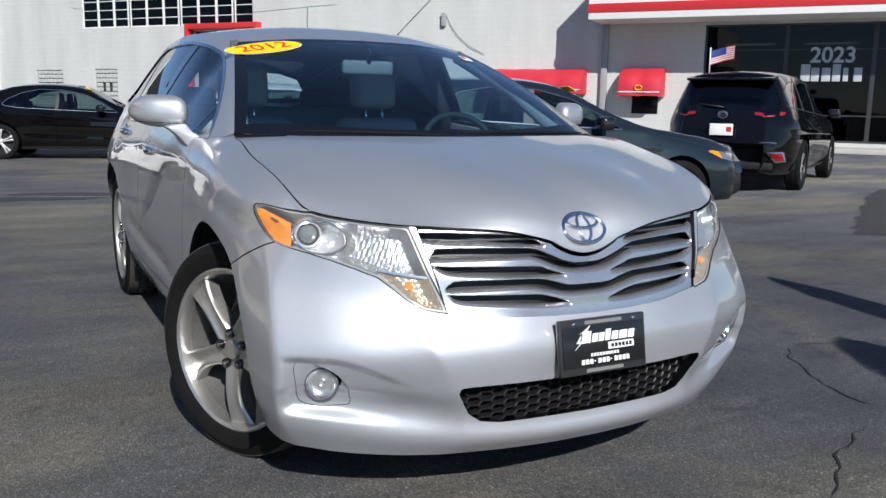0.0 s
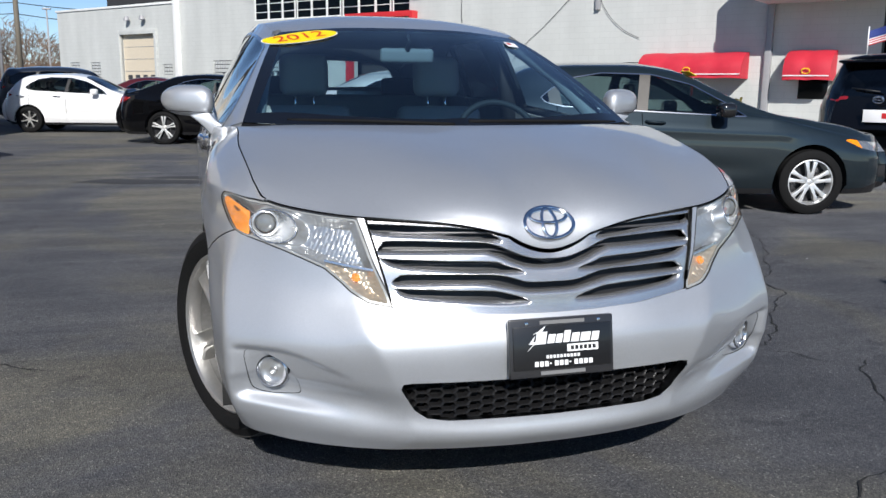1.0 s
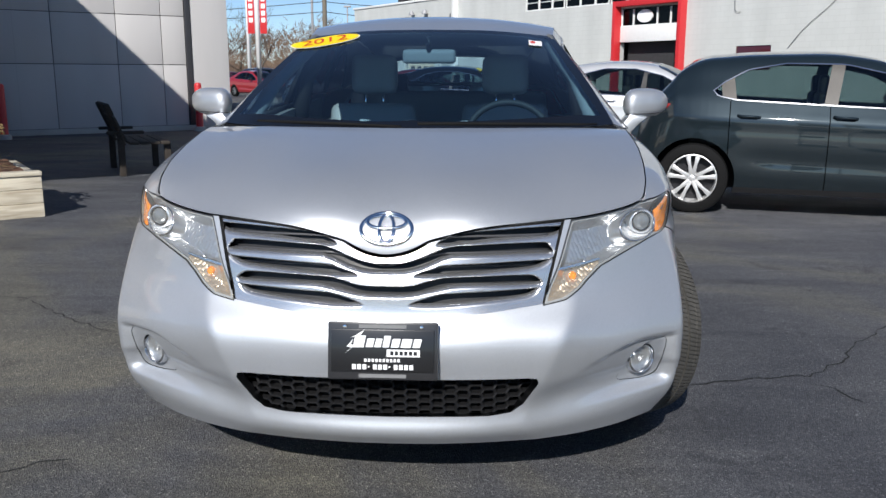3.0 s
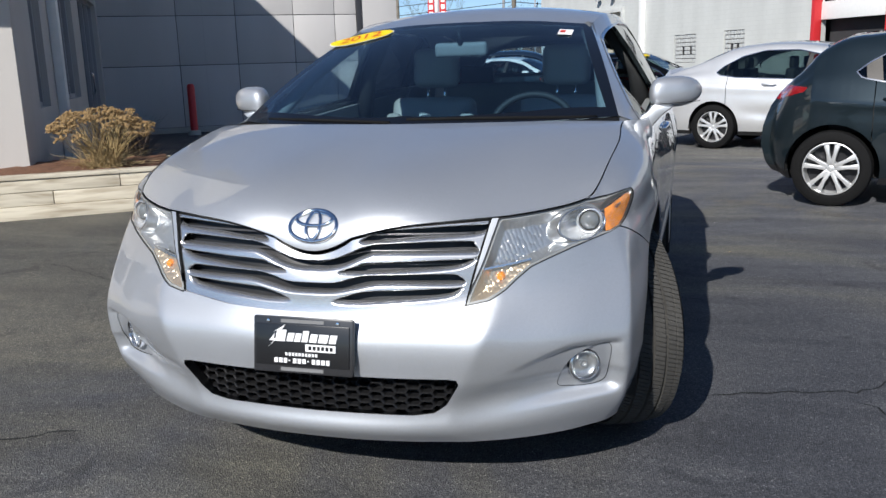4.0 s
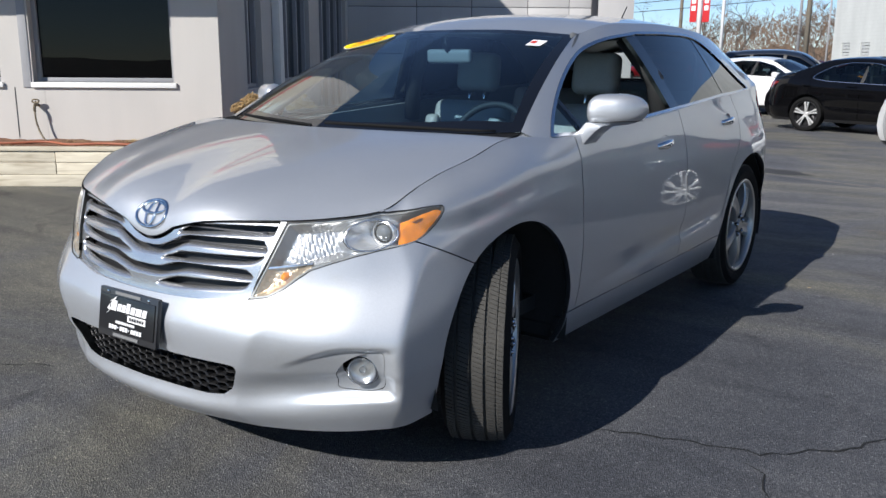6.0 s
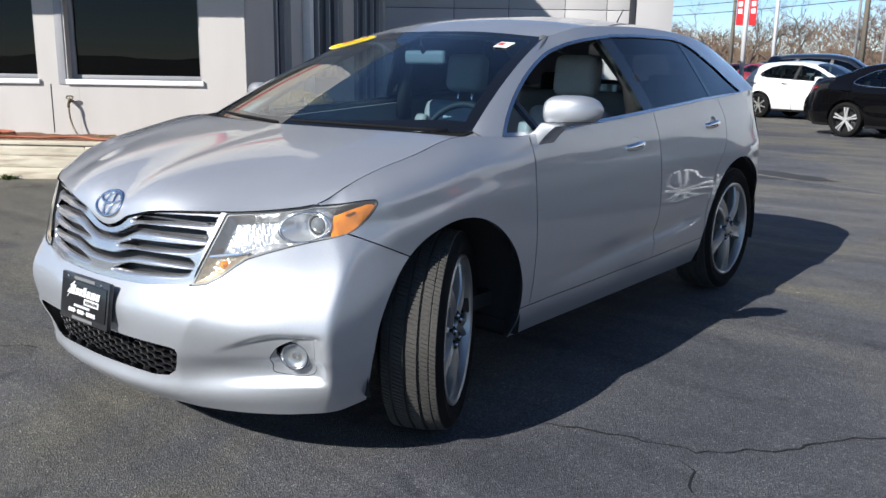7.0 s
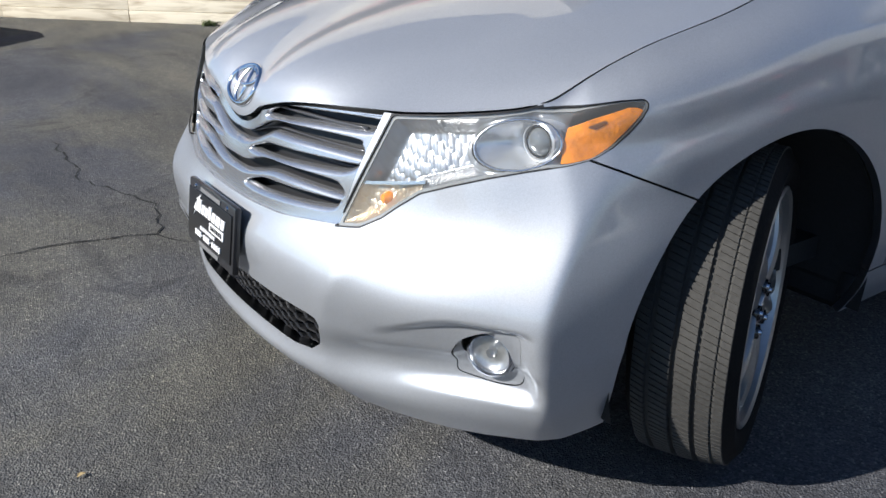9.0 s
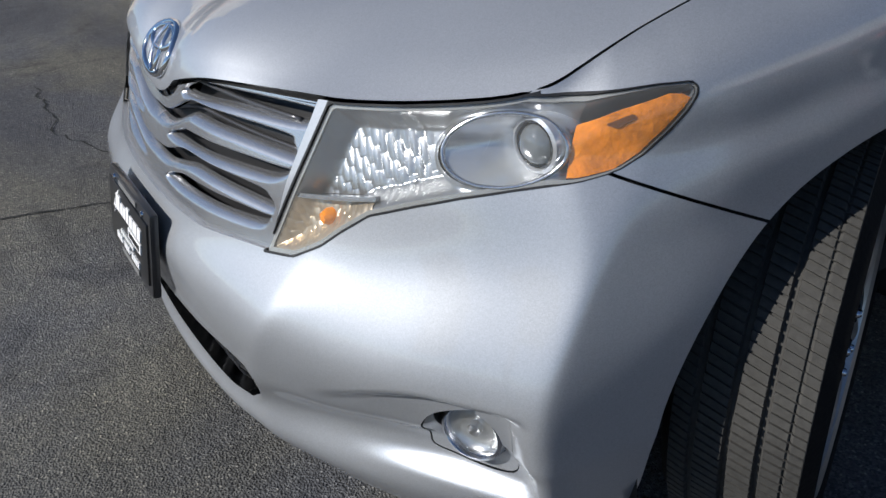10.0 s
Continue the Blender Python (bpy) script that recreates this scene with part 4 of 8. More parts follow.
# feature lines from the front's middle round the corner to the front wheel arch
CHIN = [(0, -.775, .212), (.12, -.773, .212), (.27, -.757, .213), (.44, -.718, .212), (.475, -.705, .212), (.58, -.66, .211), (.70, -.59, .214), (.815, -.505, .225), (.842, -.465, .23), (.860, -.395, .24), (.86, -.10, .25)]
LIP = [(0, -.815, .262), (.12, -.813, .262), (.27, -.80, .265), (.395, -.775, .270), (.43, -.762, .273), (.58, -.70, .285), (.71, -.628, .30), (.864, -.540, .315), (.873, -.525, .320), (.896, -.40, .34), (.908, -.10, .35)]
LOW = [(0, -.806, .305), (.12, -.804, .305), (.27, -.795, .308), (.41, -.768, .322), (.445, -.752, .326), (.58, -.684, .345), (.70, -.622, .36), (.875, -.549, .375), (.883, -.535, .378), (.908, -.40, .40), (.922, -.10, .42)]
OPEN = [(0, -.83, .43), (.12, -.828, .43), (.27, -.82, .43), (.452, -.795, .43), (.486, -.780, .43), (.58, -.733, .43), (.71, -.660, .43), (.882, -.562, .435), (.890, -.546, .441), (.914, -.395, .47), (.931, -.10, .50)]
CROWN = [(0, -.838, .53), (.12, -.836, .53), (.27, -.826, .535), (.505, -.790, .545), (.538, -.772, .545), (.62, -.730, .530), (.73, -.668, .535), (.882, -.558, .542), (.890, -.542, .548), (.918, -.365, .60), (.937, -.10, .62)]
BASE = [(0, -.803, .612), (.12, -.80, .613), (.27, -.79, .62), (.535, -.716, .652), (.57, -.696, .656), (.63, -.66, .668), (.73, -.594, .68), (.868, -.480, .70), (.877, -.463, .703), (.908, -.30, .72), (.932, -.08, .74)]
LAMP = [(0, -.79, .69), (.12, -.785, .70), (.27, -.765, .735), (.48, -.705, .75), (.515, -.691, .757), (.60, -.65, .775), (.72, -.565, .79), (.822, -.455, .815), (.858, -.395, .82), (.898, -.27, .83), (.924, -.06, .865)]
EDGE = [(0, -.76, .780), (.12, -.755, .815), (.25, -.742, .85), (.54, -.645, .866), (.574, -.627, .869), (.65, -.58, .876), (.764, -.479, .893), (.787, -.38, .945), (.791, -.34, .961), (.80, -.25, .99), (.812, -.05, 1.03)]

# the body side behind the arch: half width along the car, height and inset of each line
SIDE_Y = [.14, .5, 1.1, 1.7, 2.4, 2.8, 3.2]
SIDE_X = [.937, .925, .93, .936, .936, .945, .905]
SIDE_Z = [.245, .335, .42, .52, .64, .76, .90]
SIDE_IN = [.075, .035, .018, .006, 0, .004, .017]
BELT = [(.80, .14, 1.072), (.862, .5, 1.056), (.868, 1.1, 1.082), (.862, 1.7, 1.112), (.835, 2.4, 1.15), (.81, 2.8, 1.165), (.775, 3.2, 1.185)]
REAR = [(.73, 3.5), (.42, 3.68), (0, 3.74)]


def body_rows():
    rows = []
    for k, row in enumerate((CHIN, LIP, LOW, OPEN, CROWN, BASE, LAMP)):
        pts = [np.array(p) for p in row]
        for y, x in zip(SIDE_Y, SIDE_X):
            pts.append(np.array((x - SIDE_IN[k], y, SIDE_Z[k] + .07 * max(0, (y - 2.4)) * (1 - k / 7))))
        for x, y in REAR:
            pts.append(np.array((x * (1 - SIDE_IN[k]), y - SIDE_IN[k] * .8, SIDE_Z[k] + .08 * (1 - k / 7))))
        rows.append(pts)
    rows.append([np.array(p) for p in EDGE] + [np.array(p) for p in BELT] + [np.array((x * .97, y, 1.2)) for x, y in REAR])
    return np.array(rows)


ROWSB = body_rows()
# the way round the body, in metres, at each station
KNOT = np.concatenate([[0], np.cumsum(np.linalg.norm(np.diff(ROWSB[2:], axis=1), axis=2).mean(0))])


def station(k):
    return float(np.interp(k, np.arange(len(KNOT)), KNOT))


U = np.concatenate([np.arange(0, station(10), .008), np.arange(station(10), station(13), .012), np.arange(station(13), KNOT[-1], .03), KNOT[-1:]])
LINES = np.array([np.where((U < station(10))[:, None], np.stack([np.interp(U, KNOT, r[:, k]) for k in range(3)], 1), hermite(KNOT, r, U)) for r in ROWSB])
# broad curves, with a tighter edge beside the lower opening and at the corner
_sg = np.interp(U, [0, station(2.4), station(3.2), station(3.8), station(5), station(6), station(7), station(8), station(8.6), station(10), station(13), KNOT[-1]], [7, 5, 1.0, 1.4, 6.5, 6, 1.0, 1.0, 5, 6, 1, 1])
LINES = np.array([soften(r, 0, _sg, True) for r in LINES])
LINES[:, 0, 0] = 0
# the bonnet's nose is rounded in the middle
_m = LINES[7][:, 0] < .12
LINES[7][_m, 2] = .774 + .041 * (np.abs(LINES[7][_m, 0]) / .12) ** 1.9
VROW = np.array([0, .06, .10, .21, .31, .41, .52, .64])
VV = np.linspace(0, .64, 170)
GRID = np.stack([hermite(VROW, LINES[:, i], VV) for i in range(len(U))])
# the wings swell between lamp line and bonnet seam
_s = np.clip((VV - .52) / .12, 0, 1)
for i in range(len(U)):
    lo_p, hi_p = LINES[6][i], LINES[7][i]
    ch = hi_p - lo_p
    amp = float(np.interp((lo_p[1] + hi_p[1]) / 2, [-.60, -.50, -.42, -.32, -.10, .14, .4, .7, 3.0], [0, .009, .024, .034, .032, .026, .012, .005, .004]))
    nn = np.array((ch[2], 0, -ch[0])) / max(math.hypot(ch[0], ch[2]), 1e-6)
    GRID[i] += nn[None] * (amp * np.sin(math.pi * _s) ** 1.5)[:, None]
GRID = soften(GRID, 1, 2.6)
_lo = GRID.copy()
GRID = soften(GRID, 0, np.minimum(_sg, .9), True)
GRID[:, -1] = _lo[:, -1]
skin = Skin.grid(GRID)
FLIPPED = skin.N[np.argmax(skin.V[:, 0])][0] < 0

ARCH_F, ARCH_R = (.05, .37, .435), (2.77, .36, .455)


def arch_sd(c):
    return lambda V: np.where(V[:, 0] > .5, np.hypot(V[:, 1] - c[0], V[:, 2] - c[1]) - c[2], 1.0)


# scoop that runs out from the lower opening to the fog lamp, with a shelf under it
_x, _z = skin.V[:, 0], skin.V[:, 2]
_ease = lambda a: np.clip(a, 0, 1) ** 2 * (3 - 2 * np.clip(a, 0, 1))
_in = _ease((_x - .54) / .20) * _ease((.880 - _x) / .06) * (skin.V[:, 1] < -.3)
_hi = .440 + .075 * _ease((_x - .50) / .26)
_lo = .296 + .034 * np.clip((_x - .46) / .37, 0, 1)
_band = _ease((_hi - _z) / .022) * _ease((_z - _lo) / .036)
skin.V[:, 1] += .027 * _in * _band
# hollow along the foot of the doors, rising to the rear
_d = np.clip((skin.V[:, 1] - .62) / .5, 0, 1) * np.clip((2.35 - skin.V[:, 1]) / .3, 0, 1) * (_x > .5)
_h = (_z - (.445 + .055 * (skin.V[:, 1] - .6))) / .06
skin.V[:, 0] -= .017 * _d * np.where(_h > 0, np.exp(-(_h / 1.1) ** 2), np.exp(-(_h / .55) ** 2))
# flared arches
for c in (ARCH_F, ARCH_R):
    d = arch_sd(c)(skin.V)
    skin.V[:, 0] += np.where(skin.V[:, 0] > .5, (.002 if c is ARCH_R else 0) * np.exp(-(d / .03) ** 2), 0)
skin = Skin.grid(skin.V.reshape(GRID.shape), flip=bool(FLIPPED))
FRONT_V = skin.V[(skin.V[:, 1] < -.2) & (skin.V[:, 0] > .3) & (skin.V[:, 2] > .55)]
_, skin = skin.cut(arch_sd(ARCH_F))
_, skin = skin.cut(arch_sd(ARCH_R))

# outlines seen from the front (x, z)
HEAD_SZ = [(-.213, .630), (-.150, .643), (-.098, .671), (-.064, .697), (-.020, .727), (.045, .749), (.110, .768), (.176, .783), (.257, .799), (.300, .810), (.332, .828), (.360, .853), (.380, .876), (.390, .894), (.389, .904), (.380, .910), (.342, .909), (.266, .900), (.205, .896), (.200, .97), (-.030, .97)]
GRILLE_XZ = [(-.2, .604), (.12, .608), (.27, .615), (.452, .636), (.535, .97), (-.2, .97)]
LOWER_XZ = [(-.1, .308), (.30, .312), (.36, .32), (.395, .345), (.437, .415), (.432, .43), (.41, .433), (-.1, .430)]
FOG_XZ = [(0.686, 0.366), (0.718, 0.359), (0.763, 0.358), (0.803, 0.366), (0.820, 0.385), (0.832, 0.440), (0.837, 0.478), (0.830, 0.493), (0.810, 0.496), (0.773, 0.486), (0.733, 0.463), (0.706, 0.430), (0.690, 0.395)]
head_f, grille_f, lower_f, fog_f = (poly_sd(p, 0, 2) for p in (HEAD_SZ, GRILLE_XZ, LOWER_XZ, smooth_loop(FOG_XZ, 6)))
round_corner = lambda f: (lambda V: f(np.stack([(V[:, 0] + V[:, 1]) * .7071, V[:, 1], V[:, 2]], 1)))
head_f = round_corner(head_f)
front_only = lambda f: (lambda V: np.where(V[:, 1] < -.27, f(V), 1.0))
grille_skin, skin = skin.cut(front_only(grille_f))
grille_gap, grille_skin = grille_skin.cut(lambda V: -front_only(grille_f)(V) - .0025)
lens_skin, skin = skin.cut(front_only(head_f))
lower_skin, skin = skin.cut(front_only(lower_f))
fog_skin, skin = skin.cut(front_only(fog_f))
# a rolled lip round the lower opening
skin.V[:, 1] -= np.where((skin.V[:, 1] < -.5) & (skin.V[:, 2] < .5), .006 * np.exp(-((lower_f(skin.V) - .013) / .010) ** 2), 0)
fog_gap, fog_skin = fog_skin.cut(lambda V: -fog_f(V) - .0018)

# panels
SEAM = .0022
bumper_n = (.417, .909)
bump_f = lambda V: (V[:, 1] + .41) * bumper_n[0] + (V[:, 2] - .80) * bumper_n[1]


def split(sk, f):
    """(near side, seam, far side) along f = 0."""
    a, b = sk.cut(lambda V: f(V) + SEAM)
    g, c = b.cut(lambda V: f(V) - SEAM)
    return a, g, c


front_half = lambda f: (lambda V: np.where(V[:, 1] < .2, f(V), 1.0))
bumper, seam1, rest = split(skin, front_half(bump_f))
sill_f = lambda V: V[:, 2] - (.372 + .008 * (V[:, 1] - .5))
back = lambda f: (lambda V: np.where(V[:, 1] > .3, f(V), 1.0))
sill_z = lambda V: np.where(V[:, 1] < 3.0, sill_f(V), 1.0)
sill, seam2, rest = split(rest, back(sill_z))
DOOR_A = [(.552, .30), (.552, .80), (.56, 1.2)]
DOOR_B = [(1.66, .30), (1.675, .6), (1.685, 1.0), (1.672, 1.3)]
DOOR_C = [(2.30, .30), (2.31, .55), (2.40, .76), (2.56, .92), (2.62, 1.05), (2.60, 1.3)]


def seam_y(pts):
    P = np.asarray(pts)
    return lambda V: V[:, 1] - np.interp(V[:, 2], P[:, 1], P[:, 0])


fender, sA, rest = split(rest, seam_y(DOOR_A))
door_f, sB, rest = split(rest, seam_y(DOOR_B))
door_r, sC, quarter = split(rest, seam_y(DOOR_C))

tail_f = poly_sd([(3.22, 1.00), (3.50, .97), (3.80, .97), (3.80, 1.17), (3.40, 1.165)], 1, 2)
tail_lens, quarter = quarter.cut(lambda V: np.where((V[:, 1] > 3.1) & (V[:, 0] > .45), tail_f(V), 1.0))
for g in (tail_lens, tail_lens.mirrored()):
    part("tail_lamp", g.moved(.004).mesh("tail_lamp", .01), M["tail_red"], car, "red tail lamp")
part("front_bumper", bumper.both().mesh("front_bumper", .03), M["silver"], car)
for nm, sk in (("front_fender", fender), ("rocker_sill", sill), ("quarter_panel", quarter)):
    part(nm, sk.mesh(nm, .02), M["silver"], car)
    part(nm, sk.mirrored().mesh(nm, .02), M["silver"], car)
DOORS = {}
for nm, sk in (("front_door", door_f), ("rear_door", door_r)):
    DOORS[nm, 1] = part(nm, sk.mesh(nm, .02), M["silver"], car)
    DOORS[nm, -1] = part(nm, sk.mirrored().mesh(nm, .02), M["silver"], car)
for sk in (seam1, seam2, sA, sB, sC):
    for g in (sk, sk.mirrored()):
        part("panel_gap", g.moved(-.012).mesh("panel_gap"), M["dark"], car)

# ----- bonnet -----
TOPU = U[U <= station(6) + 1e-4]
FRONT = LINES[7][: len(TOPU)]
NA, NB = 81, 90
xs = FRONT[:, 0] / FRONT[-1, 0]
A = np.linspace(0, 1, NA)
FA = np.stack([np.interp(A, xs, FRONT[:, k]) for k in range(3)], 1)
COWL = smooth_line([(0, .015, 1.083), (.35, .045, 1.084), (.62, .10, 1.083), (.79, .16, 1.076)], 200)
CA = np.stack([np.interp(A, COWL[:, 0] / COWL[-1, 0], COWL[:, k]) for k in range(3)], 1)
seam_u = np.linspace(TOPU[-1], station(11.15), NB)
SEAMC = np.stack([np.interp(seam_u, U, LINES[7][:, k]) for k in range(3)], 1)
B = np.linspace(0, 1, NB)[:, None]
w = 1 - np.clip(A / .62, 0, 1) ** 1.3
HG = np.zeros((NA, NB, 3))
for i in range(NA):
    p0, p3 = FA[i], CA[i]
    p1 = p0 + np.array((0, .10 * (1 - w[i]) - .012 * w[i], .055 * (1 - w[i]) + .175 * w[i]))
    p2 = p3 + np.array((0, -.42, -.055 - .015 * w[i]))
    HG[i] = (1 - B) ** 3 * p0 + 3 * (1 - B) ** 2 * B * p1 + 3 * (1 - B) * B**2 * p2 + B**3 * p3
err = SEAMC - HG[-1]
for i in range(NA):
    HG[i] += err * A[i] ** 5
# soft creases that run from the lamps to the pillars
cx = .50 + .10 * B[:, 0]
for i in range(NA):
    xx = HG[i, :, 0]
    HG[i, :, 2] += .0025 * np.exp(-((xx - cx) / .14) ** 2) * np.clip(B[:, 0] * 4 - .6, 0, 1) * np.clip((1 - B[:, 0]) * 5, 0, 1)
_rim = HG.copy()
HG = soften(soften(HG, 0, 3.0, True), 1, 3.5)
_keep = np.clip(np.minimum.reduce([np.broadcast_to((NA - 1 - np.arange(NA))[:, None], (NA, NB)), np.broadcast_to(np.arange(NB)[None], (NA, NB)), np.broadcast_to((NB - 1 - np.arange(NB))[None], (NA, NB))]) / 6, 0, 1)[:, :, None]
HG = HG * _keep + _rim * (1 - _keep)
hood = Skin.grid(HG)
if hood.N[len(hood.N) // 2][2] < 0:
    hood = Skin.grid(HG, flip=True)
# the gap along the wing and the nose
hood_edge = Skin(hood.V.copy(), hood.N.copy(), hood.T)
seam_line = line_sd(SEAMC[:, :2], 0, 1, .004)
nose_line = line_sd(FA[:, [0, 2]], 0, 2, .0035)
_, hood = hood.cut(lambda V: np.where(V[:, 1] > -.48, seam_line(V), 1.0))
_, hood = hood.cut(lambda V: np.where(V[:, 1] < -.40, nose_line(V), 1.0))
part("bonnet_gap", hood_edge.cut(lambda V: np.minimum(np.where(V[:, 1] > -.48, seam_line(V), 1.0), np.where(V[:, 1] < -.40, nose_line(V), 1.0)) - .012)[0].moved(-.012).both().mesh("bonnet_gap"), M["dark"], car)
part("bonnet", hood.both().mesh("bonnet", .02), M["silver"], car)

# ----- windscreen, roof, pillars -----
WB = smooth_line([(0, .03, 1.078), (.4, .10, 1.08), (.66, .205, 1.082), (.775, .30, 1.085)], 200)
WT = smooth_line([(0, 1.0, 1.482), (.3, 1.025, 1.477), (.575, 1.10, 1.455)], 200)
NW = 41
WA = np.linspace(0, 1, NW)
wb = np.stack([np.interp(WA * .775, WB[:, 0], WB[:, k]) for k in range(3)], 1)
wt = np.stack([np.interp(WA * .575, WT[:, 0], WT[:, k]) for k in range(3)], 1)
q = np.linspace(0, 1, 40)
WG = wb[:, None] * (1 - q)[None, :, None] + wt[:, None] * q[None, :, None]
WG += (4 * q * (1 - q))[None, :, None] * np.array((0, -.012, .022))[None, None]
wind = Skin.grid(WG)
if wind.N[len(wind.N) // 2][2] < 0:
    wind = Skin.grid(WG, flip=True)
screen_edge = WG[-1]

RAIL = np.concatenate([screen_edge[::6], np.array([(.600, 1.32, 1.502), (.618, 1.7, 1.525), (.618, 2.3, 1.523), (.598, 2.8, 1.488), (.565, 3.2, 1.42), (.55, 3.5, 1.345)])])
YS = np.concatenate([np.linspace(.302, 1.1, 50), np.linspace(1.1, 3.5, 91)[1:]])
rail = hermite(RAIL[:, 1], RAIL, YS)
rail[:, 1] = YS
bl = LINES[7][(U > station(10.5))]
bl = bl[np.argsort(bl[:, 1])]
belt = np.stack([np.interp(YS, bl[:, 1], bl[:, k]) for k in range(3)], 1)
Q = np.linspace(0, 1, 45)
GH = belt[:, None] * (1 - Q)[None, :, None] + rail[:, None] * Q[None, :, None]
wide = np.linalg.norm(rail - belt, axis=1)
GH[:, :, 0] += (4 * Q * (1 - Q) * (.55 + .9 * Q))[None] * (.025 * wide)[:, None]
side = Skin.grid(GH)
if side.N[len(side.N) // 2][0] < 0:
    side = Skin.grid(GH, flip=True)
DLO = [(.40, 1.062), (.53, 1.155), (.685, 1.247), (.935, 1.358), (1.2, 1.432), (1.6, 1.482), (2.0, 1.49), (2.49, 1.462), (2.81, 1.338), (3.12, 1.172), (2.4, 1.152), (1.67, 1.114), (1.1, 1.084), (.55, 1.060)]
DLO = [tuple(p) for p in smooth_line(DLO[:6], 30)] + [tuple(p) for p in smooth_line(DLO[5:9], 24)][1:] + DLO[9:]
dlo_f = poly_sd(DLO, 1, 2)
open_skin, side = side.cut(dlo_f)
trim_skin, pane_skin = open_skin.cut(lambda V: -dlo_f(V) - .012)
PIL_B = lambda V: np.abs(V[:, 1] - (1.66 - .13 * (V[:, 2] - 1.1) / .37)) - .058
PIL_C = lambda V: np.abs(V[:, 1] - (2.52 - .12 * (V[:, 2] - 1.15) / .3)) - .022
PIL_A = lambda V: np.abs(V[:, 1] - (.66 - .07 * (V[:, 2] - 1.06) / .2)) - .014
pb, pane_skin = pane_skin.cut(PIL_B)
pc, pane_skin = pane_skin.cut(PIL_C)
pa, pane_skin = pane_skin.cut(PIL_A)
pane_a, pane_rest = pane_skin.cut(lambda V: V[:, 1] - (.66 - .07 * (V[:, 2] - 1.06) / .2))
pane_f, pane_rest = pane_rest.cut(lambda V: V[:, 1] - (1.66 - .13 * (V[:, 2] - 1.1) / .37))
pane_r, pane_q = pane_rest.cut(lambda V: V[:, 1] - (2.52 - .12 * (V[:, 2] - 1.15) / .3))
for s in (1, -1):
    side_of = (lambda k: k) if s == 1 else (lambda k: k.mirrored())
    part("roof_pillar", side_of(side).mesh("roof_pillar", .02), M["silver"], car)
    part("window_trim", side_of(trim_skin.moved(.003)).mesh("window_trim", .01), M["satin"], car)
    for pk in (pb, pc, pa):
        part("pillar_cover", side_of(pk.moved(-.003)).mesh("pillar_cover", .02), M["gloss_black"], car)
    part("quarter_light", side_of(pane_a.moved(-.004)).mesh("quarter_light"), M["side_glass"], car)
    if s == -1:
        part("door_glass", side_of(pane_f.moved(-.006)).mesh("door_glass"), M["side_glass"], car)
    part("privacy_window", side_of(pane_r.moved(-.005)).mesh("privacy_window"), M["privacy"], car)
    part("privacy_window", side_of(pane_q.moved(-.005)).mesh("privacy_window"), M["privacy"], car)

frit_f = lambda V: np.minimum(np.minimum(np.minimum((V[:, 1] - .03 - .45 * np.clip(V[:, 0], 0, 1) ** 2) * .6 - .035, .775 - .2 * (V[:, 2] - 1.08) / .37 - V[:, 0] - .03), 9), (1.468 - .028 * (V[:, 0] / .575) ** 2 - V[:, 2]))
frit, pane = wind.cut(frit_f)
part("windscreen", pane.both().mesh("windscreen"), M["screen"], car)
part("windscreen_border", frit.both().mesh("windscreen_border"), M["frit"], car)

RC = np.array([(0, 1.0, 1.482), (0, 1.25, 1.545), (0, 1.6, 1.578), (0, 2.1, 1.590), (0, 2.7, 1.572), (0, 3.2, 1.505), (0, 3.55, 1.455)])
NR = 60
tr = np.linspace(0, 1, NR)
yr = 1.1 + (3.5 - 1.1) * tr
rr = np.stack([np.interp(yr, YS, rail[:, k]) for k in range(3)], 1)
cc = hermite(RC[:, 1], RC, 1.0 + (3.55 - 1.0) * tr)
qq = np.linspace(0, 1, 36)
RG = np.zeros((NR, 36, 3))
for i in range(NR):
    RG[i, :, 0] = rr[i, 0] * (1 - qq)
    RG[i, :, 1] = rr[i, 1] + (cc[i, 1] - rr[i, 1]) * (1 - (1 - qq) ** 2)
    RG[i, :, 2] = rr[i, 2] + (cc[i, 2] - rr[i, 2]) * (1 - (1 - qq) ** 2.3)
RG[0, :, :] = np.stack([np.interp(rr[0, 0] * (1 - qq), WT[:, 0], WT[:, k]) for k in range(3)], 1)
roof = Skin.grid(RG)
if roof.N[len(roof.N) // 2][2] < 0:
    roof = Skin.grid(RG, flip=True)
part("roof_panel", roof.both().mesh("roof_panel", .02), M["silver"], car)

# tailgate with its window
top_e = RG[-1]
bot_x = top_e[:, 0] / max(top_e[0, 0], 1e-6)
tail_lo = np.stack([bot_x * .72, 3.74 - .24 * bot_x**2, 1.2 + 0 * bot_x], 1)
hq = np.linspace(0, 1, 26)
TG = top_e[:, None] * (1 - hq)[None, :, None] + tail_lo[:, None] * hq[None, :, None]
tail = Skin.grid(TG)
if tail.N[len(tail.N) // 2][1] < 0:
    tail = Skin.grid(TG, flip=True)
rear_pane, tail = tail.cut(poly_sd(smooth_loop([(-.5, 1.225), (.50, 1.225), (.54, 1.26), (.45, 1.40), (.40, 1.41), (-.4, 1.41)], 5), 0, 2))
part("tailgate", tail.both().mesh("tailgate", .02), M["silver"], car)
part("rear_window", rear_pane.both().mesh("rear_window"), M["side_glass"], car)

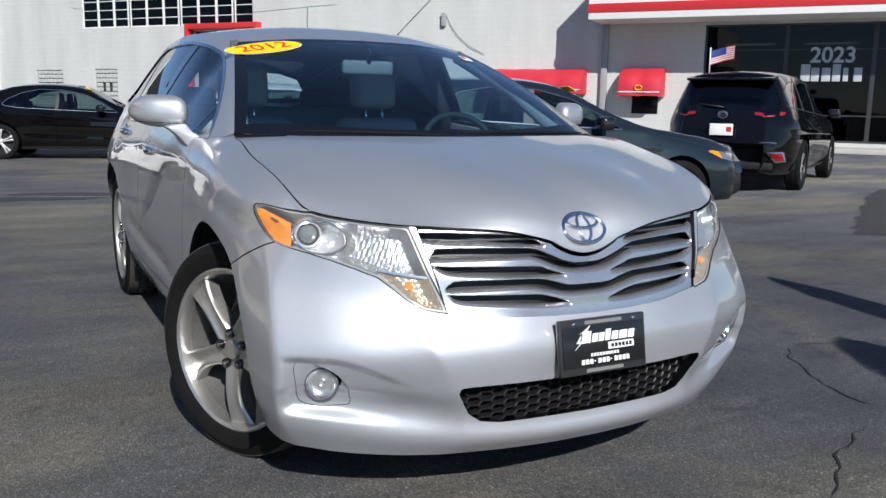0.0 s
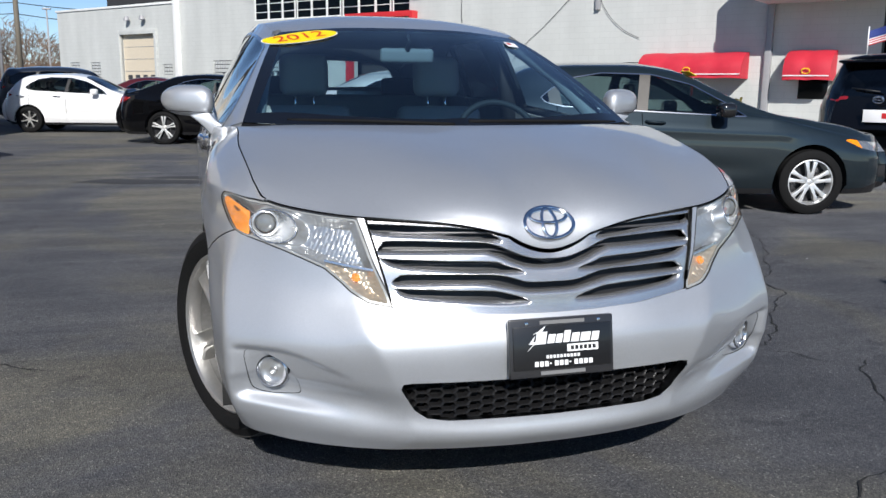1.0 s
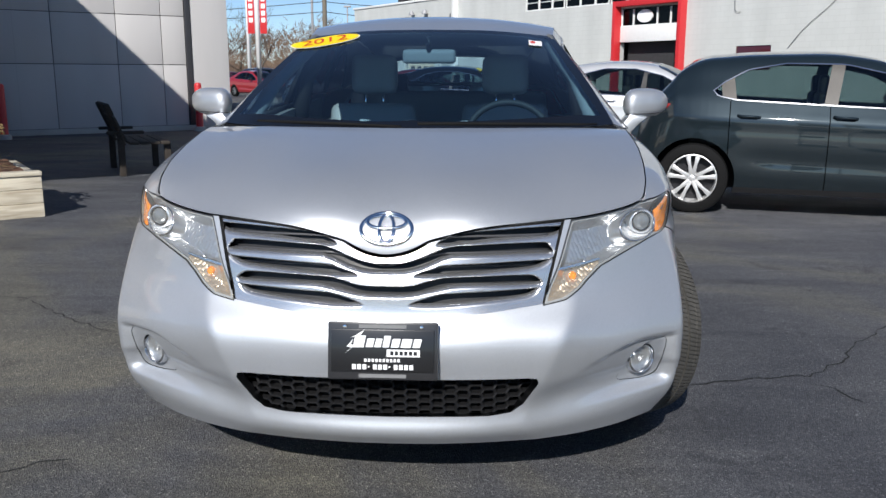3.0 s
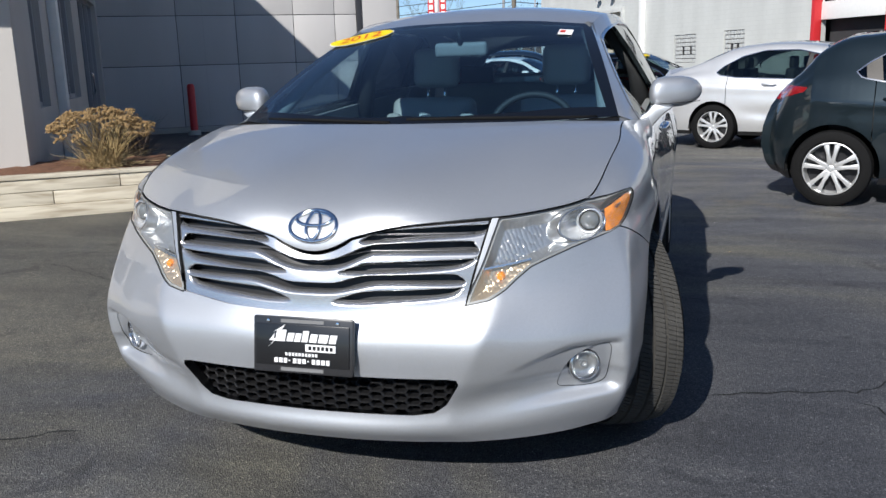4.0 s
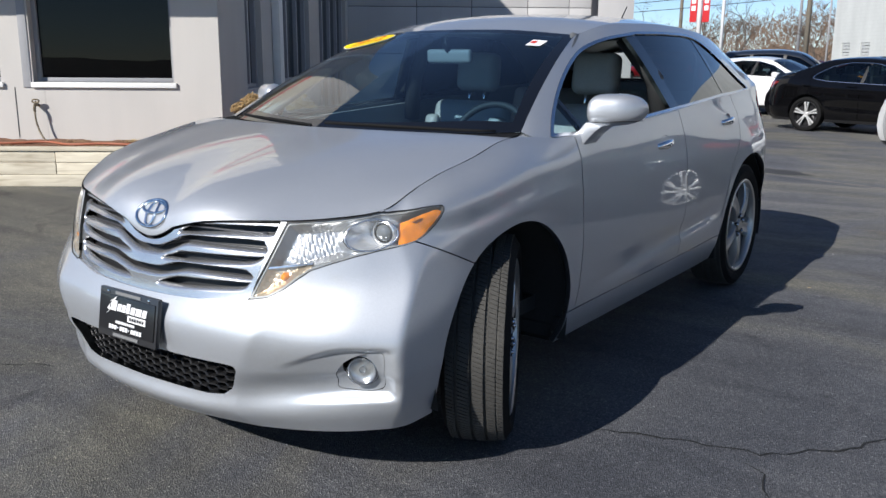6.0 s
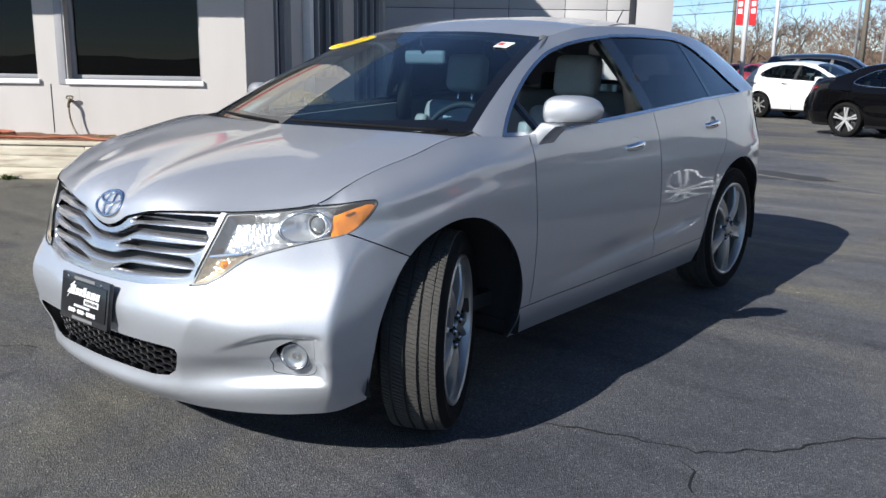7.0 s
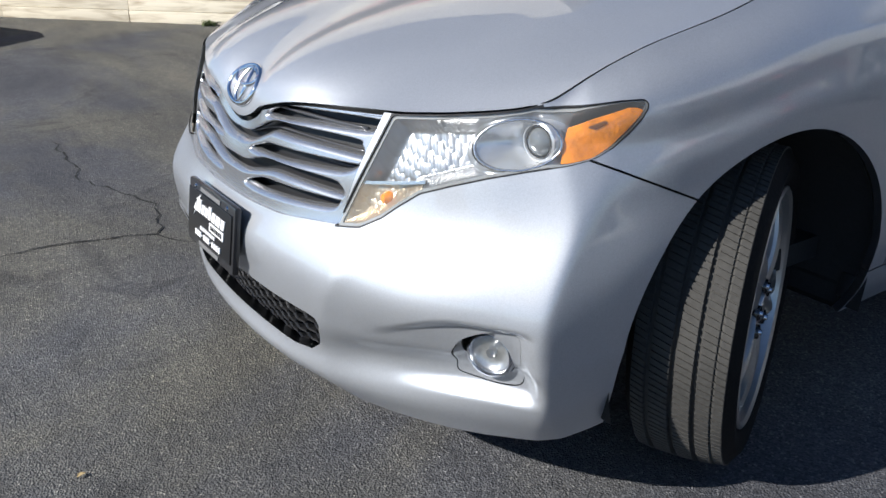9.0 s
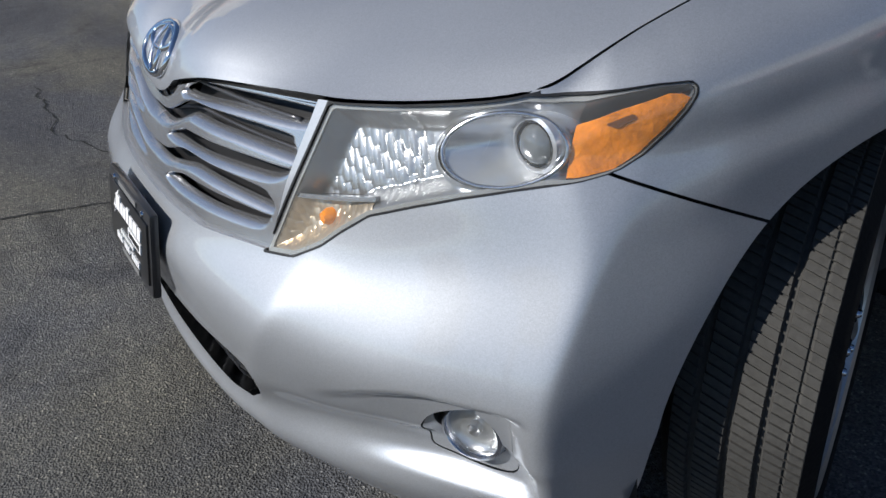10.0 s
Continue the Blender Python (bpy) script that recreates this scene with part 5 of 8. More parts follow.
# ----- grille: bright bars round dark slots -----
SLOT_A = [(.146, .806), (.170, .820), (.228, .836), (.36, .842), (.498, .845), (.507, .838), (.465, .819), (.30, .812), (.170, .801)]
SLOT_B = [(-.09, .760), (0, .748), (.057, .752), (.105, .768), (.162, .791), (.220, .800), (.434, .802), (.463, .793), (.474, .774), (.443, .771), (.220, .772), (.170, .766), (.105, .740), (.057, .728), (0, .726), (-.09, .738)]
SLOT_C = [(.085, .717), (.138, .737), (.187, .747), (.443, .754), (.470, .758), (.425, .733), (.30, .724), (.187, .717)]
SLOT_D = [(-.09, .692), (0, .687), (.073, .689), (.122, .702), (.187, .713), (.39, .714), (.427, .707), (.440, .692), (.408, .686), (.220, .688), (.138, .675), (.073, .662), (0, .660), (-.09, .665)]
SLOT_E = [(.070, .637), (.138, .661), (.203, .669), (.408, .675), (.430, .675), (.399, .654), (.25, .641), (.138, .633)]
bright = grille_skin.refined(2).moved(-.026)
fs = [poly_sd(smooth_loop(p, 5), 0, 2) for p in (SLOT_A, SLOT_B, SLOT_C, SLOT_D, SLOT_E)]
slot_depth = lambda V: np.min([q(V) for q in fs], axis=0)
# each bar is rounded over into the slots beside it, more so on its upper side
sd = slot_depth(bright.V)
up = slot_depth(bright.V + np.array((0, 0, .002))) - slot_depth(bright.V - np.array((0, 0, .002)))
over = np.where(up < 0, (sd + .007) / .015, (sd + .0020) / .006)
bright.V[:, 1] += -.028 * np.sqrt(np.clip(1 - (1 - np.clip(over, 0, 1)) ** 2, 0, 1)) + .010
_, bars = bright.shaded().cut(lambda V: slot_depth(V) + np.where(slot_depth(V + np.array((0, 0, .002))) < slot_depth(V - np.array((0, 0, .002))), .006, .0012))
part("grille_surround", bars.both().mesh("grille_surround"), M["grille"], car, "bright chrome grille bars")
part("panel_gap", grille_gap.moved(-.014).both().mesh("panel_gap"), M["dark"], car)
part("grille_backing", grille_skin.moved(-.05).both().mesh("grille_backing"), M["black"], car)
for z0, z1 in ((.815, .832), (.76, .79), (.728, .745), (.676, .70), (.645, .665)):
    mid = np.linspace(-.46, .46, 41)
    pts = [(x, -.728 + .30 * x * x, (z0 + z1) / 2 - .04 * max(0, 1 - abs(x) / .16) ** 1.2 * (z0 > .67)) for x in mid]
    part("grille_slat", tube_mesh("grille_slat", pts, .004, 6), M["slat"], car)

# ----- emblem: three plain rings on the bonnet's nose -----
NOSE = np.array(HG[0])


def nose_y(z):
    k = np.argsort(NOSE[:40, 2])
    return float(np.interp(z, NOSE[:40, 2][k], NOSE[:40, 1][k]))


def ring_pts(cx, cz, a, b, n=56):
    out = []
    for i in range(n):
        t = 2 * math.pi * i / n
        z = cz + b * math.sin(t)
        out.append((cx + a * math.cos(t), nose_y(z) + .12 * (cx + a * math.cos(t)) ** 2 - .004, z))
    return out


emblem = part("emblem_ring", tube_mesh("emblem_ring", ring_pts(0, .846, .073, .0405), .0065, 10, True), M["chrome"], car, "chrome ring emblem")
part("emblem_oval", tube_mesh("emblem_oval", ring_pts(0, .864, .055, .0165, 40), .006, 8, True), M["chrome"], emblem)
part("emblem_oval", tube_mesh("emblem_oval", ring_pts(0, .846, .021, .0365, 40), .006, 8, True), M["chrome"], emblem)

# ----- number plate holder with a dealer card; its writing is drawn as bars -----
PLATE = Matrix.Translation((0, -.851, .523)) @ Matrix.Rotation(radians(-9), 4, "X")
holder = part("plate_holder", box_mesh("plate_holder", (-.154, -.009, -.081), (.154, .008, .081), .006), M["plate_frame"], car, "black dealer plate in a frame", PLATE)
part("dealer_card", box_mesh("dealer_card", (-.144, -.013, -.058), (.144, -.008, .060), .002), M["plate_black"], holder)


def bar(x0, x1, z0, z1, mat="white_print", skew=0.0, y=-.0155):
    pts = [(x0, z0), (x1, z0), (x1 + skew, z1), (x0 + skew, z1)]
    part("printed_bar", prism_mesh("printed_bar", pts, y, y + .003), M[mat], holder)


for k, (x0, x1, z0, z1) in enumerate(((-.082, -.052, .011, .044), (-.047, -.027, .012, .036), (-.023, -.005, .012, .036), (.0, .018, .012, .044), (.023, .045, .012, .036), (.050, .078, .012, .036), (.083, .104, .012, .036))):
    bar(x0, x1, z0, z1, skew=.006)
bar(.012, .104, -.014, .006)
for k in range(6):
    bar(.022 + k * .013, .031 + k * .013, -.0095, .0015, "plate_black", y=-.0165)
for k in range(10):
    bar(-.050 + k * .0102, -.0435 + k * .0102, -.029, -.0205)
for k in range(12):
    if k in (3, 7):
        bar(-.084 + k * .0145, -.079 + k * .0145, -.0445, -.041)
    else:
        bar(-.084 + k * .0145, -.0735 + k * .0145, -.050, -.0365)
part("printed_flash", prism_mesh("printed_flash", [(-.104, -.006), (-.086, .012), (-.10, .012), (-.082, .034), (-.088, .018), (-.076, .018)], -.0155, -.0125), M["white_print"], holder)
part("printed_flash", prism_mesh("printed_flash", [(-.088, .038), (-.072, .046), (-.05, .060), (-.060, .046)], -.0155, -.0125), M["white_print"], holder)
for z in (.069, -.069):
    bar(-.066, .066, z - .005, z + .005, "grey_print", y=-.0115)
for x in (-.105, .108):
    part("plate_screw", lathe_mesh("plate_screw", [(0, -.014), (.005, -.013), (.006, -.009)], 14, "y"), M["chrome"], holder, m=Matrix.Translation((x, 0, .068)))

# ----- lower opening with a honeycomb -----
part("lower_grille_backing", lower_skin.moved(-.06).both().mesh("lower_grille_backing"), M["dark"], car)


def low_y(x, z):
    return float(np.interp(abs(x), [0, .27, .45], [-.818, -.808, -.768])) + .03 + .06 * (abs(z - .37) / .06) ** 2 * .15


def honeycomb():
    """Six-sided cells with pointed sides, in columns that interlock."""
    vs, fs = [], []
    w, h = .046, .0255
    inside = poly_sd([(p[0], p[1]) for p in LOWER_XZ[1:7]] + [(-.41, .433), (-.432, .43), (-.437, .415), (-.395, .345), (-.36, .32), (-.30, .312)], 0, 1)
    ring = [(-.5, 0), (-.30, .5), (.30, .5), (.5, 0), (.30, -.5), (-.30, -.5)]
    for c in range(-13, 14):
        for r in range(7):
            cx, cz = c * w * .8, .296 + r * h + (h / 2 if c % 2 else 0)
            if inside(np.array([[cx, cz]]))[0] > .010:
                continue
            base = len(vs)
            for sc, dy in ((1.0, .001), (.90, -.001), (.80, .002), (.76, .026)):
                for a, b in ring:
                    x, z = cx + a * w * sc, cz + b * h * sc
                    vs.append((x, low_y(x, z) + dy, z))
            for lv in range(3):
                for i in range(6):
                    j = (i + 1) % 6
                    fs.append((base + lv * 6 + i, base + lv * 6 + j, base + lv * 6 + 6 + j, base + lv * 6 + 6 + i))
    return mesh("grille_mesh", vs, fs, False)


part("grille_mesh", honeycomb(), M["black"], car, "black honeycomb lower grille", kind="stuff")

# ----- headlamps and fog lamps -----
EDGE_X, EDGE_Z = FRONT[:, 0], FRONT[:, 2]
lamp_f = lambda V: np.maximum(front_only(head_f)(V), np.where(V[:, 0] < .775, V[:, 2] - np.interp(V[:, 0], EDGE_X, EDGE_Z), -1)) * (1 + 2.0 * np.clip((V[:, 0] - .80) / .05, 0, 1))
_S = lambda V: (V[:, 0] + V[:, 1]) * .7071
AMB = round_corner(poly_sd([(.240, .80), (.249, .866), (.300, .883), (.358, .899), (.374, .897), (.42, .87), (.33, .79)], 0, 2))
CELL_TOP = lambda V: V[:, 2] - (.730 + .15 * (_S(V) + .143))
CELL = lambda V: np.maximum(CELL_TOP(V), _S(V) + .02)
CUP = lambda V: np.hypot((V[:, 0] - .742) / .060, (V[:, 2] - .828) / .0445) - 1


def lens_y(x, z):
    """How far forward the lens lies at (x, z)."""
    d = np.hypot(FRONT_V[:, 0] - x, FRONT_V[:, 2] - z)
    k = np.argsort(d)[:8]
    w = 1 / (d[k] + 1e-4) ** 2
    return float((FRONT_V[k, 1] * w).sum() / w.sum())


def cup_meshes(s, n=56):
    """The bowl round the projector: its rim follows the lens, its floor is a round plate. Returns (bowl, rim)."""
    prof = [(1.0, .0), (.97, .10), (.90, .45), (.80, .85), (.70, 1.0), (.52, 1.02)]
    rimp, vs, fs = [], [], []
    for i in range(n):
        a = 2 * math.pi * i / n
        rx, rz = .742 + .060 * math.cos(a), .828 + .0445 * math.sin(a)
        y0 = lens_y(rx, rz) + .009
        rimp.append((s * rx, y0, rz))
        for r, t in prof:
            bx, bz = .757 + .058 * math.cos(a) * r, .831 + .046 * math.sin(a) * r
            vs.append((s * (rx + (bx - rx) * t - (1 - r) * (1 - t) * .06 * math.cos(a)), y0 + (-.448 - y0) * t, rz + (bz - rz) * t - (1 - r) * (1 - t) * .045 * math.sin(a)))
    k = len(prof)
    for i in range(n):
        j = (i + 1) % n
        for q in range(k - 1):
            fs.append((i * k + q, j * k + q, j * k + q + 1, i * k + q + 1))
    return mesh("beam_bowl", vs, fs), tube_mesh("beam_rim", rimp, .0032, 8, True)


bezel, clear = lens_skin.cut(lambda V: -lamp_f(V) - .003)
bezel = bezel.refined(1)
FOG_C = (.764, .428)
fog_hole = lambda V: np.hypot((V[:, 0] - FOG_C[0]) * 1.13, V[:, 2] - FOG_C[1]) - .050
fog_cut, fog_rest = fog_skin.cut(fog_hole)
FOG_AT = fog_cut.V.mean(axis=0)
FOG_N = fog_cut.N.mean(axis=0)
FOG_TURN = math.atan2(FOG_N[0], -FOG_N[1])
for s in (1, -1):
    on = (lambda k: k) if s == 1 else (lambda k: k.mirrored())
    X = (lambda v: (v[0] * s, v[1], v[2]))
    lamp = part("headlamp", on(lens_skin.moved(-.002)).mesh("headlamp"), M["lens"], car, "clear headlamp with amber corner")
    part("lamp_seal", on(bezel.moved(.0004)).mesh("lamp_seal", .012), M["black"], lamp)
    part("lamp_bezel", on(clear.cut(lambda V: -lamp_f(V) - .0085)[0].moved(-.004)).mesh("lamp_bezel", .012), M["bezel"], lamp, "pale clouded lens edge")
    amb, rest_in = clear.refined(2).cut(AMB)
    amb_pl = amb.cut(lambda V: lamp_f(V) + .011)[0]
    part("amber_corner", on(amb_pl.moved(-.009)).mesh("amber_corner", .004), M["amber"], lamp, "amber corner reflector")
    mark = amb_pl.cut(round_corner(poly_sd([(.285, .866), (.318, .878), (.322, .872), (.300, .860)], 0, 2)))[0]
    part("amber_slot", on(mark.moved(-.0075)).mesh("amber_slot"), M["amber_dark"], lamp)
    cell, upper = rest_in.cut(CELL)
    _, upper = upper.cut(CUP)
    # the floor of the lamp is dished and pressed into small mirrors that lean each its own way
    for nm, sk, mat, deep in (("lamp_reflector", upper, "mirror_facets", .034), ("turn_cell", cell, "cell", .018)):
        dish = Skin(sk.V.copy(), sk.N.copy(), sk.T)
        e = np.clip((-lamp_f(dish.V) - .004) / .030, 0, 1)
        sv, zv = _S(dish.V), dish.V[:, 2]
        p, q = (sv * .97 + zv * .25) / (.0125 if nm == "lamp_reflector" else .012), (zv * .95 - sv * .35) / (.034 if nm == "lamp_reflector" else .017)
        q = q + .37 * np.floor(p)
        fp, fq = p - np.floor(p) - .5, q - np.floor(q) - .5
        h1, h2 = (np.sin(np.floor(p) * 12.99 + np.floor(q) * 78.23) * 43758.5) % 1 - .5, (np.sin(np.floor(p) * 39.34 + np.floor(q) * 11.13) * 24634.6) % 1 - .5
        plain_zone = np.clip((.07 - sv) / .03, 0, 1)
        bump_h = (.0009 * fp**2 * 4 + .0010 * fq**2 * 4 + .0028 * (h1 * fp + h2 * fq)) * plain_zone * np.clip(e * 3, 0, 1)
        far_in = np.where(CUP(dish.V) < .25, np.clip(CUP(dish.V) / .25, 0, 1), 1.0)
        dish.V = dish.V - dish.N * (.006 + deep * e * (3 - 2 * e) * e * far_in + bump_h)[:, None]
        part(nm, on(dish.shaded()).mesh(nm), M[mat], lamp)
    ledge = rest_in.cut(lambda V: np.maximum(np.abs(CELL_TOP(V)) - .0032, _S(V) + .015))[0]
    part("lamp_divider", on(ledge.moved(-.009)).mesh("lamp_divider", .012), M["satin"], lamp)
    bowl_me, rim_me = cup_meshes(s)
    part("beam_bowl", bowl_me, M["bowl"], lamp)
    part("beam_rim", rim_me, M["satin"], lamp)
    m = Matrix.Translation(X((.757, -.462, .832))) @ Matrix.Rotation(radians(10 * s), 4, "Z")
    r = .040
    part("projector_ring", lathe_mesh("projector_ring", [(r * .74, -.014), (r * .82, -.020), (r * .93, -.018), (r, -.010), (r * 1.02, .03)], 44, "y"), M["bowl"], lamp, m=m)
    part("projector_lens", lathe_mesh("projector_lens", [(0, -.030), (r * .25, -.0292), (r * .45, -.026), (r * .62, -.019), (r * .71, -.010), (r * .74, .01)], 36, "y"), M["projector"], lamp, m=m)
    part("projector_band", lathe_mesh("projector_band", [(r * .68, -.013), (r * .72, -.019), (r * .77, -.015)], 40, "y"), M["gloss_black"], lamp, m=m)
    bulb_at = Vector(X((.535, -.664, .702)))
    part("turn_bulb", lathe_mesh("turn_bulb", [(0, -.020), (.008, -.018), (.013, -.008), (.013, .018)], 18, "y"), M["amber"], lamp, "amber bulb", m=Matrix.Translation(bulb_at))
    for gk in (fog_gap,):
        part("panel_gap", on(gk).moved(-.006).mesh("panel_gap"), M["dark"], car)
    sunk = Skin(fog_rest.V.copy(), fog_rest.N.copy(), fog_rest.T)
    sunk.V = sunk.V - sunk.N * (.010 * np.exp(-(np.clip(fog_hole(sunk.V), 0, 1) / .014) ** 2) + .001)[:, None]
    bez = part("fog_bezel", on(sunk).mesh("fog_bezel", .012), M["silver"], car, "silver bezel flush round the fog lamp")
    fm = Matrix.Translation(X(tuple(FOG_AT - FOG_N * .010))) @ Matrix.Rotation(FOG_TURN * s, 4, "Z")
    part("fog_ring", lathe_mesh("fog_ring", [(.0385, .008), (.0395, -.001), (.043, -.006), (.048, -.003), (.052, .010), (.052, .02)], 40, "y"), M["satin"], bez, m=fm)
    part("fog_glass", lathe_mesh("fog_glass", [(0, -.002), (.02, -.001), (.034, .003), (.039, .007)], 32, "y"), M["fog_lens"], bez, m=fm)
    part("fog_reflector", lathe_mesh("fog_reflector", [(0, .016), (.010, .015), (.010, .003), (.0105, .014), (.022, .016), (.034, .012), (.040, .006)], 32, "y"), M["mirror_facets"], bez, m=fm)

# ----- mirrors, handles, wipers, aerial -----


def mirror_shell(s):
    """A shell with a blunt inner end, a rounded outer end and a flattish underside."""
    vs, fs, nu, nv = [], [], 30, 26
    ce = lambda a, e: math.copysign(abs(a) ** e, a)
    for i in range(nv + 1):
        u = -math.cos(math.pi * i / nv)
        end = max(0.0, 1 - abs(u) ** (4.5 if u < 0 else 2.6)) ** .5
        w = (u + 1) / 2
        for j in range(nu):
            th = 2 * math.pi * j / nu
            z = ce(math.sin(th), .72) * end
            z = z * (.070 if z > 0 else .062) * (1 - .12 * w)
            y = ce(math.cos(th), .72) * end
            y = y * (.078 if y < 0 else .030)
            vs.append((s * (.968 + .104 * u), .725 + .045 * u + y, 1.152 + z + .004 * u))
    for i in range(nv):
        for j in range(nu):
            k = (j + 1) % nu
            fs.append((i * nu + j, i * nu + k, (i + 1) * nu + k, (i + 1) * nu + j))
    b = bmesh.new()
    me = mesh("mirror_shell", vs, fs)
    b.from_mesh(me)
    bmesh.ops.remove_doubles(b, verts=b.verts[:], dist=1e-4)
    bmesh.ops.recalc_face_normals(b, faces=b.faces[:])
    for q in b.faces:
        q.smooth = True
    b.to_mesh(me)
    b.free()
    return me


for s in (1, -1):
    ms = part("door_mirror", mirror_shell(s), M["silver"], car)
    foot = prism_mesh("mirror_foot", [(.840, 1.022), (.874, 1.012), (.920, 1.066), (.965, 1.100), (.885, 1.112), (.848, 1.066)], .60, .725, "y", .014)
    if s == -1:
        for v in foot.vertices:
            v.co.x *= -1
        foot.flip_normals()
    part("mirror_foot", foot, M["silver"], ms)
    part("mirror_glass", prism_mesh("mirror_glass", [(s * (.97 + .085 * math.cos(a)), 1.152 + .05 * math.sin(a)) for a in np.linspace(0, 2 * math.pi, 24, endpoint=False)], .757, .762), M["chrome"], ms, m=Matrix.Translation((s * .97, .757, 0)) @ Matrix.Rotation(radians(23 * s), 4, "Z") @ Matrix.Translation((-s * .97, -.757, 0)))
    part("mirror_seam", tube_mesh("mirror_seam", [(s * (.968 + .100 * u), .725 + .045 * u - .074 * max(0, 1 - abs(u) ** (4.5 if u < 0 else 2.6)) ** .5 - .001, 1.112 + .004 * u) for u in np.linspace(-.97, .96, 18)], .0016, 5), M["dark"], ms)
    for nm, (hx, hy, hz) in (("front_door", (.930, 1.42, .965)), ("rear_door", (.922, 2.40, 1.02))):
        hx = float(np.interp(hy, SIDE_Y, SIDE_X)) - .032 - (.03 if hz > 1 else .012)
        pts = [(s * (hx + .030 * math.sin(math.pi * t) ** .4), hy - .095 + .19 * t, hz + .012 * (t - .5)) for t in np.linspace(0, 1, 13)]
        hd = part("door_handle", tube_mesh("door_handle", pts, [.010 + .006 * math.sin(math.pi * t) for t in np.linspace(0, 1, 13)], 10, flat=1.3), M["chrome"], DOORS[nm, s], "chrome grab handle")
        part("handle_bowl", lathe_mesh("handle_bowl", [(0, -.020), (.03, -.016), (.052, -.002), (.056, .003)], 28, "x"), M["silver"], DOORS[nm, s], m=Matrix.Translation((s * (hx + .008), hy, hz)) @ Matrix.Diagonal((s, 1.15, .75, 1)))

for s in (1, -1):
    ca, cb, cc2, cd2 = (np.array(v) for v in ((.762, .150, 1.054), (.806, .135, 1.045), (.830, .36, 1.052), (.762, .36, 1.090)))
    g = np.array([[(ca * (1 - u) + cb * u) * (1 - v) + (cd2 * (1 - u) + cc2 * u) * v + np.array((0, 0, .006 * math.sin(math.pi * u))) for v in np.linspace(0, 1, 8)] for u in np.linspace(0, 1, 8)])
    ck = Skin.grid(g)
    if ck.N[20][2] < 0:
        ck = Skin.grid(g, flip=True)
    part("cowl_corner", (ck if s == 1 else ck.mirrored()).mesh("cowl_corner"), M["silver"], car)
part("cowl_panel", Skin.grid(np.stack([np.stack([CA[:, 0], CA[:, 1] - .02, CA[:, 2] - .012], 1), np.stack([np.interp(CA[:, 0], WB[:, 0], WB[:, 0]), np.interp(CA[:, 0], WB[:, 0], WB[:, 1]) + .02, np.interp(CA[:, 0], WB[:, 0], WB[:, 2]) - .002], 1)])).both().mesh("cowl_panel"), M["rubber"], car)
for x0, x1 in ((.70, .02), (-.04, -.62)):
    pts = []
    for t in np.linspace(0, 1, 15):
        x = x0 + (x1 - x0) * t
        pts.append((x, float(np.interp(abs(x), WB[:, 0], WB[:, 1])) + .012 + .022 * t, 1.086 + .004 * math.sin(math.pi * t) + .010 * t))
    wp = part("wiper_arm", tube_mesh("wiper_arm", pts, .006, 8), M["rubber"], car)
    part("wiper_blade", tube_mesh("wiper_blade", [(p[0], p[1] + .012, p[2] - .004) for p in pts], .005, 6, flat=.5), M["rubber"], wp)
part("roof_aerial", tube_mesh("roof_aerial", [(-.0, 2.82, 1.535), (0, 2.90, 1.61), (0, 2.98, 1.69)], [.008, .004, .003], 8), M["black"], car)

# ----- stickers on the glass -----


def on_screen(x, t):
    """A point of the windscreen: x across, t from sill to roof."""
    a = min(abs(x) / (.775 - .2 * t), 1) * (NW - 1)
    b = min(max(t, 0), 1) * 39
    i, j = min(int(a), NW - 2), min(int(b), 38)
    p = WG[i, j] * (1 - a + i) * (1 - b + j) + WG[i + 1, j] * (a - i) * (1 - b + j) + WG[i, j + 1] * (1 - a + i) * (b - j) + WG[i + 1, j + 1] * (a - i) * (b - j)
    return Vector((x, p[1], p[2]))


def decal(name, x, t, rings, mat, parent, lift=.004, roll=0.0, label=""):
    """A sticker that follows the glass; rings of (across, up) from the middle outwards."""
    ca, sa = math.cos(radians(roll)), math.sin(radians(roll))
    vs, fs = [on_screen(x, t) + Vector((0, -lift, lift * 1.2))], []
    n = len(rings[0])
    for r in rings:
        for a, b in r:
            vs.append(on_screen(x + a * ca - b * sa, t + (a * sa + b * ca) / .80) + Vector((0, -lift, lift * 1.2)))
    for i in range(n):
        k = (i + 1) % n
        fs.append((0, 1 + i, 1 + k))
        for q in range(len(rings) - 1):
            fs.append((1 + q * n + i, 1 + (q + 1) * n + i, 1 + (q + 1) * n + k, 1 + q * n + k))
    return part(name, mesh(name, [tuple(v) for v in vs], fs), mat, parent, label)


def oval_rings(a, b):
    return [[(q * a * math.cos(w), q * b * math.sin(w)) for w in np.linspace(0, 2 * math.pi, 48, endpoint=False)] for q in (.25, .5, .75, 1)]


ST_X, ST_T, ST_ROLL = -.487, .862, 13
rim_st = decal("year_sticker", ST_X, ST_T, oval_rings(.170, .064), M["white_print"], car, roll=ST_ROLL, label="yellow oval year sticker with red figures")
rim_st.data.materials[0] = M["white_print"]
decal("sticker_face", ST_X, ST_T, oval_rings(.165, .060), M["yellow"], rim_st, lift=.0055, roll=ST_ROLL)
txt = bpy.data.curves.new("year_text", "FONT")
txt.body, txt.size, txt.align_x, txt.align_y = "2012", .098, "CENTER", "CENTER"
tob = bpy.data.objects.new("year_text", txt)
scene.collection.objects.link(tob)
bpy.context.view_layer.update()
tme = bpy.data.meshes.new_from_object(tob.evaluated_get(bpy.context.evaluated_depsgraph_get()))
bpy.data.objects.remove(tob)
